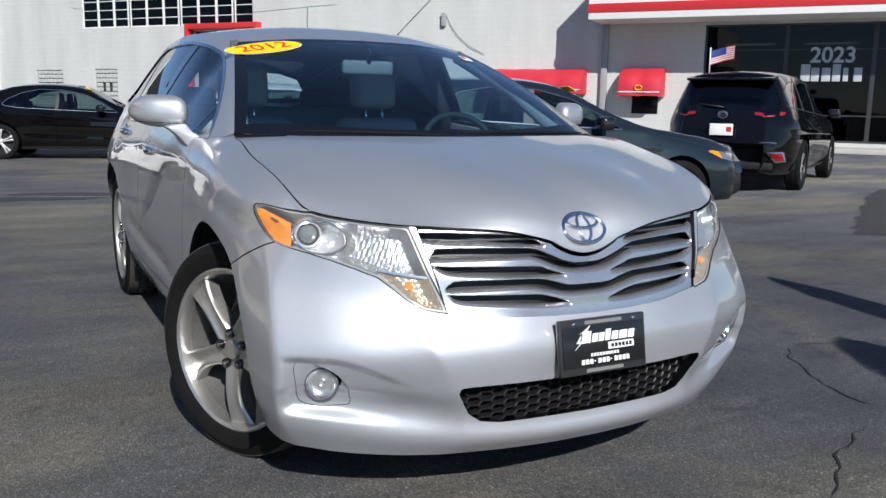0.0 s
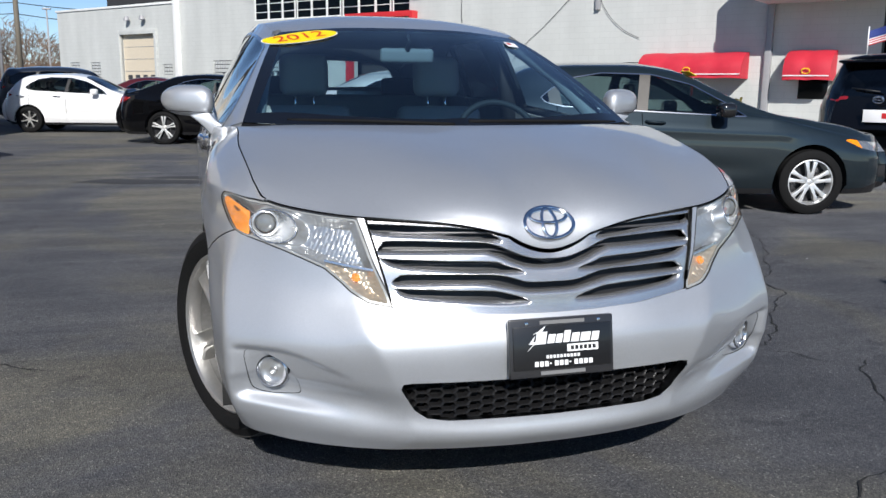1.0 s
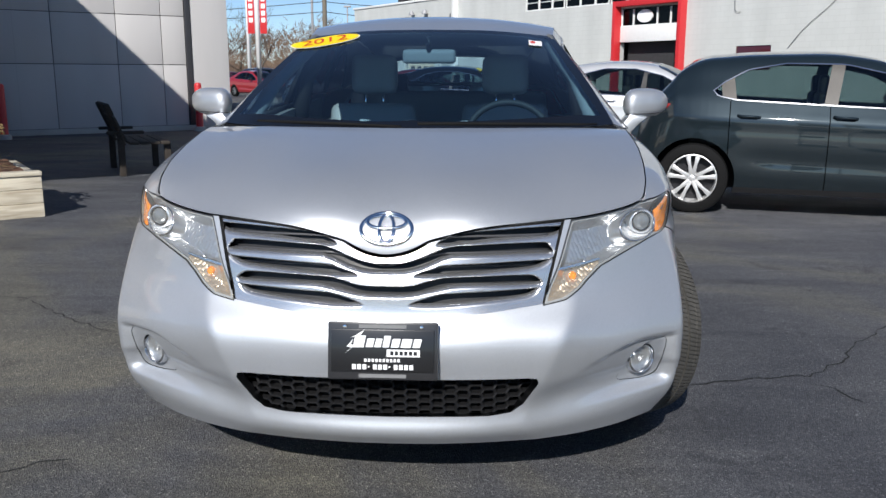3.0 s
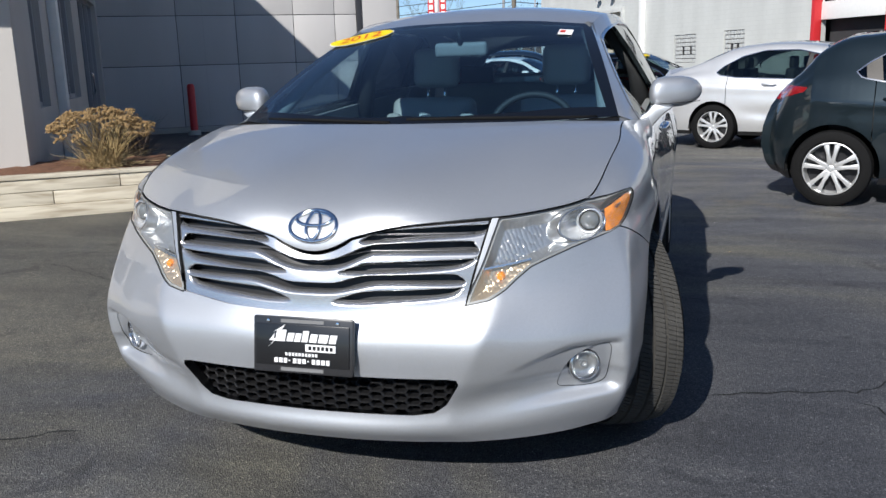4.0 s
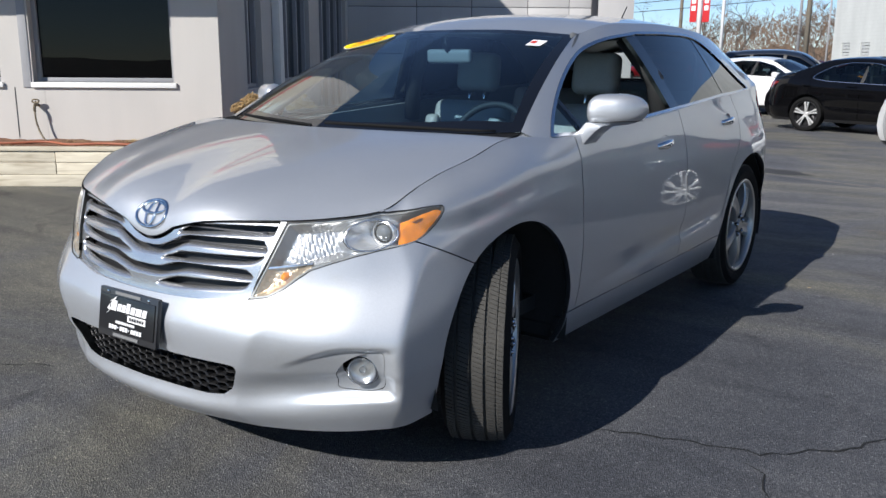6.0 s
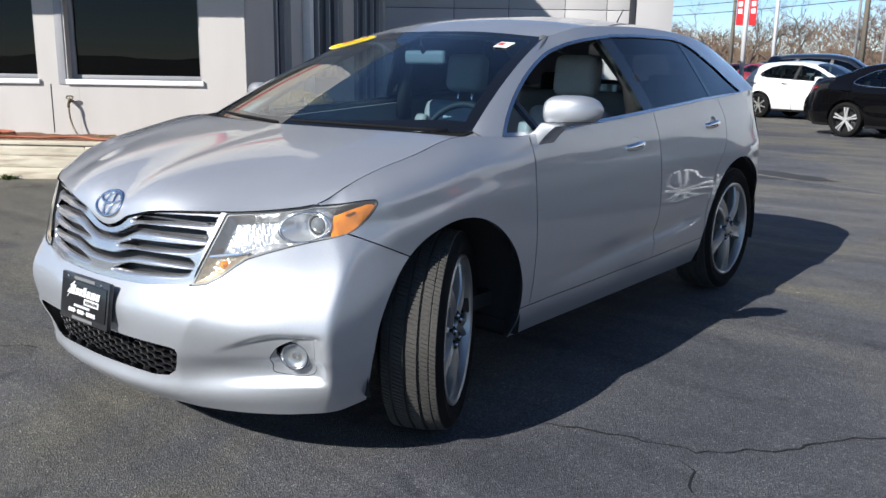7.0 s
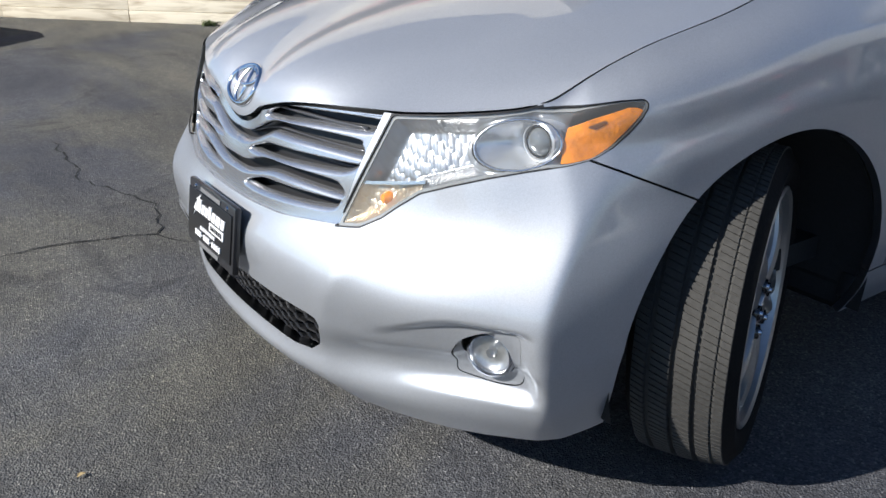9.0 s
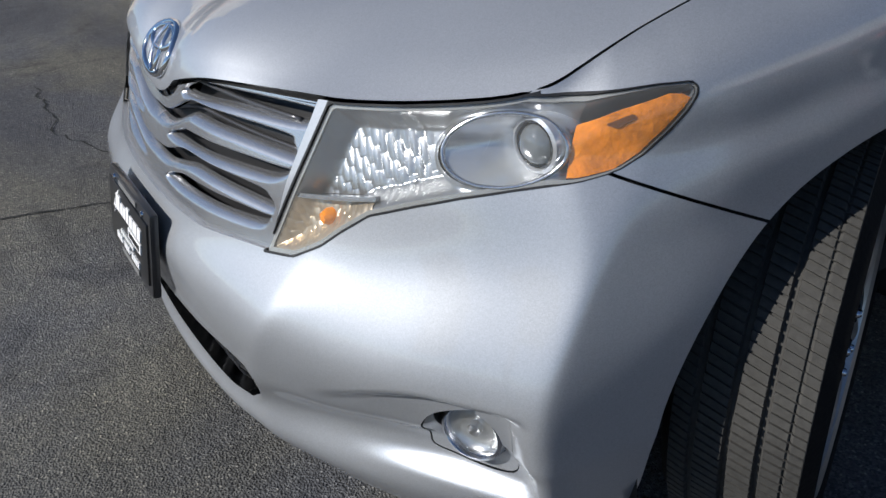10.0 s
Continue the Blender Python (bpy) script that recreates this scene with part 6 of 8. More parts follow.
for v in tme.vertices:
    a, b = v.co.x * 1.15, v.co.y
    a, b = a * math.cos(radians(ST_ROLL)) - b * math.sin(radians(ST_ROLL)), a * math.sin(radians(ST_ROLL)) + b * math.cos(radians(ST_ROLL))
    v.co = on_screen(ST_X + a, ST_T + b / .80) + Vector((0, -.007, .0084))
part("year_print", tme, M["sticker_red"], rim_st)
sq = [(-.03, -.03), (.03, -.03), (.03, .03), (-.03, .03)]
insp = decal("permit_sticker", .49, .83, [sq], M["white_print"], car, label="small white windscreen sticker")
decal("sticker_print", .478, .835, [[(a * .35, b * .4) for a, b in sq]], M["sticker_red"], insp, lift=.0055)

# ----- wheel wells and floor -----
for s in (1, -1):
    for c in (ARCH_F, ARCH_R):
        vs, fs = [], []
        for i, a in enumerate(np.linspace(-.25, math.pi + .25, 30)):
            for x in (s * .55, s * .895):
                vs.append((x, c[0] + (c[2] + .01) * math.cos(a), c[1] + (c[2] + .01) * math.sin(a)))
        for i in range(29):
            fs.append((2 * i, 2 * i + 1, 2 * i + 3, 2 * i + 2))
        b0 = len(vs)
        vs.append((s * .55, c[0], c[1]))
        for i in range(29):
            fs.append((b0, 2 * i, 2 * i + 2))
        part("wheel_well", mesh("wheel_well", vs, fs), M["well"], car)
    part("mud_flap", prism_mesh("mud_flap", [(.478, .285), (.505, .262), (.528, .268), (.535, .345), (.515, .36), (.49, .345)], s * .83, s * .868, "x", .004), M["black"], car)
part("floor_pan", box_mesh("floor_pan", (-.55, -.68, .225), (.55, 3.55, .30), .02), M["dark"], car)
for x0, x1 in ((-.84, -.55), (.55, .84)):
    part("floor_pan", box_mesh("floor_pan", (x0, .49, .235), (x1, 2.31, .33), .02), M["dark"], car)
part("engine_bay", box_mesh("engine_bay", (-.55, -.60, .28), (.55, .05, .90), .03), M["dark"], car)
for s in (1, -1):
    part("engine_bay", box_mesh("engine_bay", (min(s * .55, s * .72), -.47, .50), (max(s * .55, s * .72), -.30, .80), .02), M["dark"], car)

# ----- wheels -----


def tyre_mesh(R=.373, W=.228, rim=.274):
    h = W / 2
    prof = [(rim - .012, -h * .72), (rim + .004, -h * .86), (rim + .03, -h * .97), (rim + .06, -h), (R - .03, -h * .94), (R - .010, -h * .83)]
    tread = [(R - .004, -.82 * h), (R, -.58 * h), (R - .009, -.56 * h), (R - .009, -.50 * h), (R, -.48 * h), (R + .002, -.14 * h), (R - .009, -.12 * h), (R - .009, -.06 * h), (R + .002, -.04 * h), (R + .002, .26 * h), (R - .009, .28 * h), (R - .009, .34 * h), (R, .36 * h), (R - .002, .60 * h), (R - .007, .62 * h), (R - .004, .66 * h), (R - .006, .82 * h)]
    prof = prof + tread + [(a, -b) for a, b in prof[::-1]]
    vs, fs, seg = [], [], []
    n = 150
    for i in range(n):
        a = 2 * math.pi * i / n
        seg += [(a, 0), (a + .030, 0), (a + .0315, 1), (a + .0405, 1)]
    k = len(prof)
    t0, t1 = 6, 6 + len(tread)
    for a, cut in seg:
        for q, (r, x) in enumerate(prof):
            land = t0 <= q < t1 and r > R - .0075
            skew = .10 * (x / h) if t0 <= q < t1 else 0
            rr = r - (.0045 if cut and land else 0)
            vs.append((x, rr * math.cos(a + skew), rr * math.sin(a + skew)))
    m = len(seg)
    for i in range(m):
        j = (i + 1) % m
        for q in range(k - 1):
            fs.append((i * k + q, i * k + q + 1, j * k + q + 1, j * k + q))
    me = mesh("tyre", vs, fs)
    me.materials.append(M["rubber"])
    me.materials.append(M["tread"])
    idx = []
    for i in range(m):
        for q in range(k - 1):
            idx.append(1 if t0 - 1 <= q < t1 else 0)
    me.polygons.foreach_set("material_index", idx)
    return sharp(me, 30)


def spoke_mesh(r0=.050, r1=.262):
    """One broad five-spoke arm with raised edges and a sunken middle; it reaches along +z, the face is +x."""
    vs, fs = [], []
    ts = np.linspace(0, 1, 10)
    for t in ts:
        r = r0 + (r1 - r0) * t
        half = .026 + .014 * (1 - t) ** 2 + .034 * t**3
        sweep = .020 * math.sin(math.pi * t) * .6
        face = .082 + .022 * math.sin(math.pi * (t * .75 + .1)) - .012 * t
        sec = [(-1, -.055), (-1, -.004), (-.86, .004), (-.60, .004), (-.25, -.004), (0, -.005), (.25, -.004), (.60, .004), (.86, .006), (1, -.003), (1, -.055)]
        for a, d in sec:
            vs.append((face + d * (1 if d > -.05 else .8), a * half + sweep, r))
    k = 11
    for i in range(len(ts) - 1):
        for q in range(k):
            p = (q + 1) % k
            fs.append((i * k + q, i * k + p, (i + 1) * k + p, (i + 1) * k + q))
    fs.append(tuple(range(k)))
    fs.append(tuple((len(ts) - 1) * k + q for q in range(k))[::-1])
    b = bmesh.new()
    me = mesh("spoke", vs, fs)
    b.from_mesh(me)
    bmesh.ops.recalc_face_normals(b, faces=b.faces[:])
    b.to_mesh(me)
    b.free()
    return sharp(me, 28)


TYRE = tyre_mesh()
SPOKE = spoke_mesh()
RIM = lathe_mesh("rim", [(.256, .060), (.258, .086), (.264, .103), (.274, .109), (.281, .105), (.278, .084), (.262, .060)], 72, "x")
BARREL = lathe_mesh("wheel_barrel", [(.0, -.062), (.20, -.062), (.235, -.10), (.246, -.02), (.257, .064), (.262, .062), (.254, -.02), (.242, -.11)], 60, "x")
HUB = lathe_mesh("hub", [(.0, .100), (.030, .100), (.034, .096), (.036, .088), (.070, .086), (.080, .074), (.083, .03), (.07, -.02)], 40, "x")
NUT = lathe_mesh("wheel_nut", [(0, .096), (.006, .096), (.0075, .093), (.008, .084), (.010, .080)], 10, "x")
NUT_WELL = lathe_mesh("nut_well", [(.009, .0885), (.014, .0893), (.0165, .090), (.0175, .087), (.0175, .07)], 20, "x")
DISC = lathe_mesh("brake_disc", [(.0, -.02), (.16, -.02), (.165, -.025), (.165, -.04), (.0, -.045)], 40, "x")


def put_wheel(x, y, s, steer):
    m = Matrix.Translation((x, y, .371)) @ Matrix.Rotation(radians(steer), 4, "Z") @ (Matrix.Identity(4) if s == 1 else Matrix.Rotation(math.pi, 4, "Z"))
    tyre = part("wheel", TYRE, None, car, "alloy wheel with black tyre", m)
    part("rim", RIM, M["alloy"], tyre)
    part("wheel_barrel", BARREL, M["barrel"], tyre)
    part("hub_cap", HUB, M["alloy"], tyre)
    part("brake_disc", DISC, M["alloy_dark"], tyre)
    for i in range(5):
        part("spoke", SPOKE, M["alloy"], tyre, m=Matrix.Rotation(2 * math.pi * i / 5 + .75, 4, "X"))
        a = 2 * math.pi * (i + .5) / 5 + .75
        at = Matrix.Translation((.012, -.057 * math.sin(a), .057 * math.cos(a)))
        part("wheel_nut", NUT, M["satin"], tyre, m=at)
        part("nut_well", NUT_WELL, M["gloss_black"], tyre, m=at)


STEER = 27
put_wheel(.783, .065, 1, STEER)
put_wheel(-.783, .065, -1, STEER)
put_wheel(.80, 2.776, 1, 0)
put_wheel(-.80, 2.776, -1, 0)

# ----- cabin -----


def cushion(name, lo, hi, r, mat, parent, tilt=0.0, label=""):
    c = [(lo[i] + hi[i]) / 2 for i in range(3)]
    me = box_mesh(name, [lo[i] - c[i] for i in range(3)], [hi[i] - c[i] for i in range(3)], r, 4)
    return part(name, me, mat, parent, label, Matrix.Translation(c) @ Matrix.Rotation(radians(tilt), 4, "X"))


part("dashboard", prism_mesh("dashboard", [(.12, .80), (.10, 1.035), (.22, 1.06), (.48, 1.045), (.66, 1.00), (.70, .80)], -.72, .72, "x", .02), M["dash"], car)
part("cabin_floor", box_mesh("cabin_floor", (-.75, .30, .36), (.75, 3.45, .42)), M["dash"], car)
part("headliner", box_mesh("headliner", (-.52, 1.22, 1.475), (.52, 3.1, 1.49), .006), M["trim_grey"], car)
for x in (.37, -.37):
    cushion("front_seat", (x - .25, 1.10, .50), (x + .25, 1.62, .68), .06, M["leather"], car, 6)
    sb = cushion("seat_back", (x - .24, 1.60, .60), (x + .24, 1.74, 1.12), .065, M["leather"], car, -14, "pale leather seat back")
    for dx in (-.215, .215):
        cushion("seat_bolster", (x + dx - .045, 1.55, .64), (x + dx + .045, 1.70, 1.03), .04, M["leather"], car, -14)
    cushion("headrest", (x - .13, 1.72, 1.165), (x + .13, 1.84, 1.385), .058, M["leather"], car, -8)
    for dx in (-.05, .05):
        part("headrest_post", tube_mesh("headrest_post", [(x + dx, 1.745, 1.06), (x + dx, 1.775, 1.22)], .007, 8), M["chrome"], car)
cushion("rear_bench", (-.66, 2.15, .55), (.66, 2.62, .72), .06, M["leather"], car, 4)
cushion("rear_seat_back", (-.66, 2.58, .62), (.66, 2.72, 1.17), .06, M["leather"], car, -16)
for x in (-.40, .40):
    cushion("rear_headrest", (x - .12, 2.80, 1.14), (x + .12, 2.88, 1.28), .04, M["dash"], car, -8)
wheel_pts = [(.37 + .185 * math.cos(a), .72 + .17 * math.sin(a) * .42, 1.0 + .17 * math.sin(a) * .9) for a in np.linspace(0, 2 * math.pi, 40, endpoint=False)]
sw = part("steering_wheel", tube_mesh("steering_wheel", wheel_pts, .015, 10, True), M["dash"], car)
for a in (0, math.pi, -math.pi / 2):
    part("wheel_arm", tube_mesh("wheel_arm", [(.37, .735, .99), (.37 + .18 * math.cos(a), .72 + .17 * math.sin(a) * .42, 1.0 + .17 * math.sin(a) * .9)], .016, 8), M["dash"], sw)
part("steering_hub", lathe_mesh("steering_hub", [(0, -.02), (.05, -.015), (.06, .01)], 24, "y"), M["dash"], sw, m=Matrix.Translation((.37, .75, .99)) @ Matrix.Rotation(radians(65), 4, "X"))
rv = part("rear_view_mirror", box_mesh("rear_view_mirror", (-.125, -.012, -.033), (.125, .018, .033), .02, 3), M["trim_grey"], car, m=Matrix.Translation((0, .945, 1.358)) @ Matrix.Rotation(radians(8), 4, "X"))
part("mirror_pane", box_mesh("mirror_pane", (-.115, .019, -.026), (.115, .021, .026), .008), M["chrome"], rv)
part("mirror_stem", tube_mesh("mirror_stem", [(0, .0, .02), (0, -.03, .06), (0, -.01, .09)], .012, 8), M["black"], rv)
for s in (1, -1):
    part("door_card", prism_mesh("door_card", [(.56, .42), (.56, 1.03), (1.1, 1.06), (1.65, 1.09), (2.4, 1.13), (2.4, .45)], s * .80, s * .83, "x"), M["trim_grey"], car)
    part("pillar_trim", tube_mesh("pillar_trim", [(s * .72, .40, 1.06), (s * .66, .75, 1.26), (s * .56, 1.12, 1.435)], [.03, .03, .035], 8), M["trim_grey"], car)
    part("pillar_trim", tube_mesh("pillar_trim", [(s * .79, 1.68, 1.0), (s * .74, 1.66, 1.25), (s * .60, 1.58, 1.46)], [.05, .045, .045], 8), M["dash"], car)

# ---------- parked cars ----------
BG_TYRE = {}


def bg_wheel(parent, x, y, s, R, style):
    key = (R, style)
    if key not in BG_TYRE:
        h, rim = .105, R * (.76 if style == "five" else .69)
        ty = lathe_mesh("tyre", [(rim, -h * .8), (rim + .02, -h), (R - .03, -h), (R - .008, -h * .86), (R, -h * .5), (R - .006, -h * .3), (R, -h * .25), (R, h * .25), (R - .006, h * .3), (R, h * .5), (R - .008, h * .86), (R - .03, h), (rim + .02, h), (rim, h * .8)], 44, "x")
        rm = lathe_mesh("rim", [(rim * .9, -.05), (rim * .93, .06), (rim * .97, .088), (rim * 1.01, .086), (rim * 1.0, .02), (rim * .95, -.05)], 40, "x")
        hub = lathe_mesh("hub", [(0, .07), (.03, .069), (.055, .055), (.065, .03), (.065, 0)], 20, "x")
        dk = lathe_mesh("wheel_back", [(0, -.02), (rim * .92, -.02), (rim * .92, -.03), (0, -.03)], 24, "x")
        n = {"ten": 10, "five": 10, "multi": 7}[style]
        wd = {"ten": .018, "five": .015, "multi": .016}[style]
        sp = prism_mesh("spoke", [(-wd * 1.2, .03), (wd * 1.2, .03), (wd * .8, rim * .6), (wd * 1.3, rim * .95), (-wd * 1.3, rim * .95), (-wd * .8, rim * .6)], .03, .075, "x", .005)
        BG_TYRE[key] = (ty, rm, hub, dk, sp, n)
    ty, rm, hub, dk, sp, n = BG_TYRE[key]
    m = Matrix.Translation((x, y, R)) @ (Matrix.Identity(4) if s == 1 else Matrix.Rotation(math.pi, 4, "Z"))
    w = part("wheel", ty, M["rubber"], parent, m=m)
    pale = M["bright_alloy"] if style != "multi" else M["alloy"]
    part("rim", rm, pale if style == "ten" else M["alloy_dark"], w)
    part("hub_cap", hub, pale, w)
    part("wheel_back", dk, M["alloy_dark"], w)
    for i in range(n):
        a = 2 * math.pi * (i // 2 + (1 if i % 2 else -1) * (.17 if style == "ten" else .11)) / (n / 2) if style != "multi" else 2 * math.pi * i / n
        part("spoke", sp, pale, w, m=Matrix.Rotation(a, 4, "X"))


def parked_car(name, label, m, colour, wb, fo, ro, W, prof, belt, dlo, ws, rs, R=.32, style="ten", group="", pillars=(), sill=.20, nose=.42, clear=False, tail_z=(.80, .95), head_z=(.62, .74), glass_mat="bgglass", side_trim=False, handles=(.95, 1.85)):
    """A parked car: nose towards -y, front axle at y = 0. prof: the top line (y, z); belt: (y, z); dlo: side windows (y, z)."""
    top = thing(name, m, label, "car", group)
    L0, L1 = -fo, wb + ro
    ys = np.unique(np.concatenate([L0 + (L1 - L0) * (1 - np.cos(np.linspace(0, math.pi, 90))) / 2, np.linspace(L0, L1, 60)]))
    pr, bl = np.array(prof), np.array(belt)
    zt = hermite(pr[:, 0], pr[:, 1], ys)[:, 0]
    zb = np.interp(ys, bl[:, 0], bl[:, 1])
    t = np.abs(ys - (L0 + L1) / 2) / ((L1 - L0) / 2)
    plan = (1 - np.clip(t, 0, 1) ** 6.5) ** (1 / 3.2)
    Wy = np.maximum(W * plan, W * .30 * (t < 1) + .02)
    Wy[0], Wy[-1] = W * .62, W * .62
    Wy = np.maximum(Wy, W * .62)
    g = np.clip((zt - zb) / .32, 0, 1)
    endf = np.clip((t - .93) / .07, 0, 1)
    zs = sill + .06 * endf
    rows = []
    zbm = np.minimum(zb, zt - .02)
    for fx, fz in ((.90, 0), (.975, .20), (1.0, .48), (.998, .70), (.985, .86)):
        rows.append(np.stack([Wy * fx, ys, zs + (zbm - zs) * fz], 1))
    rows.append(np.stack([Wy * (.955 - .02 * g), ys, zbm], 1))
    xr = Wy * (.86 - .20 * g)
    rows.append(np.stack([Wy * (.92 - .09 * g), ys, zbm + (zt - zbm) * (.35 + .05 * g)], 1))
    rows.append(np.stack([xr, ys, zbm + (zt - zbm) * .90], 1))
    rows.append(np.stack([xr * .72, ys, zt - .004], 1))
    rows.append(np.stack([xr * .0, ys, zt + .018 * g + .008], 1))
    vr = np.array([0, .10, .24, .36, .44, .50, .60, .74, .84, 1.0])
    vv = np.linspace(0, 1, 44)
    G = np.stack([hermite(vr, np.array([r[i] for r in rows]), vv) for i in range(len(ys))])
    sk = Skin.grid(G)
    k = np.argmax(sk.V[:, 0])
    flip0 = sk.N[k][0] < 0
    # a hollow along the lower doors and a crease below the handles
    ya, yb = R * 1.3, wb - R * 1.3
    mid = np.clip((sk.V[:, 1] - ya) / .5, 0, 1) * np.clip((yb + .1 - sk.V[:, 1]) / .35, 0, 1) * (sk.V[:, 0] > W * .6)
    sk.V[:, 0] -= mid * .022 * np.exp(-((sk.V[:, 2] - .44 - .04 * (sk.V[:, 1] - ya)) / .075) ** 2)
    long_ = np.clip((sk.V[:, 1] - L0 - .5) / .4, 0, 1) * np.clip((L1 - .3 - sk.V[:, 1]) / .3, 0, 1) * (sk.V[:, 0] > W * .6)
    sk.V[:, 0] += long_ * .010 * np.clip(1 - np.abs(sk.V[:, 2] - .80 - .03 * sk.V[:, 1]) / .06, 0, 1)
    sk.V[:, 1] -= np.clip((sk.V[:, 1] - L1 + .45) / .45, 0, 1) * np.interp(sk.V[:, 2], [.2, .34, .5, .66, .9, 1.1], [.13, .04, 0, .01, .07, .10])
    sk = Skin.grid(sk.V.reshape(G.shape), flip=bool(flip0))
    for c in (0, wb):
        _, sk = sk.cut(lambda V: np.where(V[:, 0] > W * .5, np.hypot(V[:, 1] - c, V[:, 2] - R) - R * 1.16, 1.0))
    on_side = lambda f: (lambda V: np.where(V[:, 0] > W * .45, f(V), 1.0))
    df = poly_sd(dlo, 1, 2)
    side_gl, sk = sk.cut(on_side(df))
    frame_sk, side_gl = side_gl.cut(lambda V: -df(V) - .011)
    for yp, lean, hw in pillars:
        p_sk, side_gl = side_gl.cut(lambda V: np.abs(V[:, 1] - yp - lean * (V[:, 2] - 1.0)) - hw)
        for q in (p_sk, p_sk.mirrored()):
            part("window_pillar", q.moved(-.002).mesh("window_pillar", .01), M["black"] if not side_trim else M["pillar_grey"], top)
    # screens, by the slope of the top line
    for nm, (y0, y1, hw0, hw1) in (("windscreen", ws), ("rear_screen", rs)):
        pl = [(-.4, y0), (hw0 * .75, y0 + (y1 - y0) * .04), (hw0, y0 + (y1 - y0) * .16), (hw1, y1 - (y1 - y0) * .05), (hw1 * .6, y1), (-.4, y1)]
        pf = poly_sd(pl, 0, 1)
        zmin = np.interp(y0, bl[:, 0], bl[:, 1])
        gl, sk = sk.cut(lambda V: np.where(V[:, 2] > zmin - .06, pf(V), 1.0))
        part(nm, gl.moved(-.004).both().mesh(nm), M[glass_mat], top)
    z0, z1 = head_z
    lamp_yz = poly_sd([(L0 - .2, z0 - .01), (L0 + .16, z0), (L0 + .40, z0 + .045), (L0 + .60, z1 + .012), (L0 + .57, z1 + .02), (L0 + .30, z1 - .012), (L0 - .2, z0 + .07)], 1, 2)
    hl, sk = sk.cut(lambda V: np.where(V[:, 0] > W * .46, lamp_yz(V), 1.0))
    mark, hl = hl.cut(lambda V: L0 + .36 + .6 * (V[:, 2] - z0) - V[:, 1])
    tl, sk = sk.cut(lambda V: np.where((V[:, 1] > L1 - .48), np.maximum(W * .42 - V[:, 0], poly_sd([(L1 + .2, tail_z[0] + .03), (L1 + .2, tail_z[1]), (L1 - .18, tail_z[1]), (L1 - .42, tail_z[1] - .02), (L1 - .40, tail_z[1] - .05), (L1 - .12, tail_z[0])], 1, 2)(V)), 1.0))
    gr, sk = sk.cut(lambda V: np.where(V[:, 1] < L0 + .3, poly_sd([(-.2, .26), (W * .55, .26), (W * .66, nose), (W * .6, nose + .10), (-.2, nose + .10)], 0, 2)(V), 1.0))
    part("lower_grille", gr.moved(-.02).both().mesh("lower_grille"), M["black"], top)
    low, sk = sk.cut(lambda V: V[:, 2] - (sill + .055 + .05 * np.clip((np.abs(V[:, 1] - (L0 + L1) / 2) - (L1 - L0) * .42) / .2, 0, 1)))
    part("lower_valance", low.both().mesh("lower_valance", .02), M["black"], top)
    seams = []
    for yp, lean, hw in pillars[:2]:
        a, b2 = sk.cut(lambda V: np.where((V[:, 0] > W * .6) & (V[:, 2] < 1.2), V[:, 1] - yp - .004, 1.0))
        c2, a2 = a.cut(lambda V: np.where((V[:, 0] > W * .6), V[:, 1] - yp + .004, 1.0))
        seams.append(a2) if len(a2.T) else None
        sk = b2.plus(c2)
    part("car_body", sk.both().mesh("car_body", .02), colour, top)
    for q in (frame_sk, frame_sk.mirrored()):
        part("window_trim", q.moved(.002).mesh("window_trim", .01), M["satin"] if not clear else M["black"], top)
    for q in (side_gl, side_gl.mirrored()):
        part("side_window", q.moved(-.004).mesh("side_window"), M[glass_mat], top)
    for q in (hl, hl.mirrored()):
        part("headlamp", q.moved(-.003).mesh("headlamp", .02), M["far_lamp"], top)
    for q in (mark, mark.mirrored()):
        part("side_marker", q.moved(-.003).mesh("side_marker", .02), M["amber"], top)
    for q in (tl, tl.mirrored()):
        part("tail_lamp", q.moved(.002).mesh("tail_lamp", .02), M["tail_red"], top)
    part("underbody", box_mesh("underbody", (-W * .60, L0 + .25, sill + .01), (W * .60, L1 - .25, .62), .03), M["dark"], top)
    part("cabin_inside", box_mesh("cabin_inside", (-W * .78, ws[0] + .25, .62), (W * .78, rs[1] - .3, .80), .03), M["dash"], top)
    for y in (ws[1] + .35, ws[1] + 1.2):
        for x in (-.36, .36):
            part("seat", box_mesh("seat", (x - .23, y, .60), (x + .23, y + .14, 1.12), .05, 3), M["dash"], top)
            part("headrest", box_mesh("headrest", (x - .12, y + .04, 1.10), (x + .12, y + .12, 1.28), .04, 3), M["dash"], top)
    for s in (1, -1):
        for c in (0, wb):
            bg_wheel(top, s * (W - .11), c, s, R, style)
            vs, fs = [], []
            for a in np.linspace(-.1, math.pi + .1, 18):
                for x in (s * W * .5, s * W * .94):
                    vs.append((x, c + R * 1.17 * math.cos(a), R + R * 1.17 * math.sin(a)))
            for i in range(17):
                fs.append((2 * i, 2 * i + 1, 2 * i + 3, 2 * i + 2))
            vs.append((s * W * .5, c, R))
            for i in range(17):
                fs.append((36, 2 * i, 2 * i + 2))
            part("wheel_well", mesh("wheel_well", vs, fs), M["well"], top)
        mb = box_mesh("door_mirror", (min(s * (W + .0), s * (W + .19)), ws[0] + .42, belt[1][1] + .03), (max(s * (W + .0), s * (W + .19)), ws[0] + .58, belt[1][1] + .17), .05, 3)
        part("door_mirror", mb, M["gloss_black"] if colour is not M["white_paint"] else colour, top)
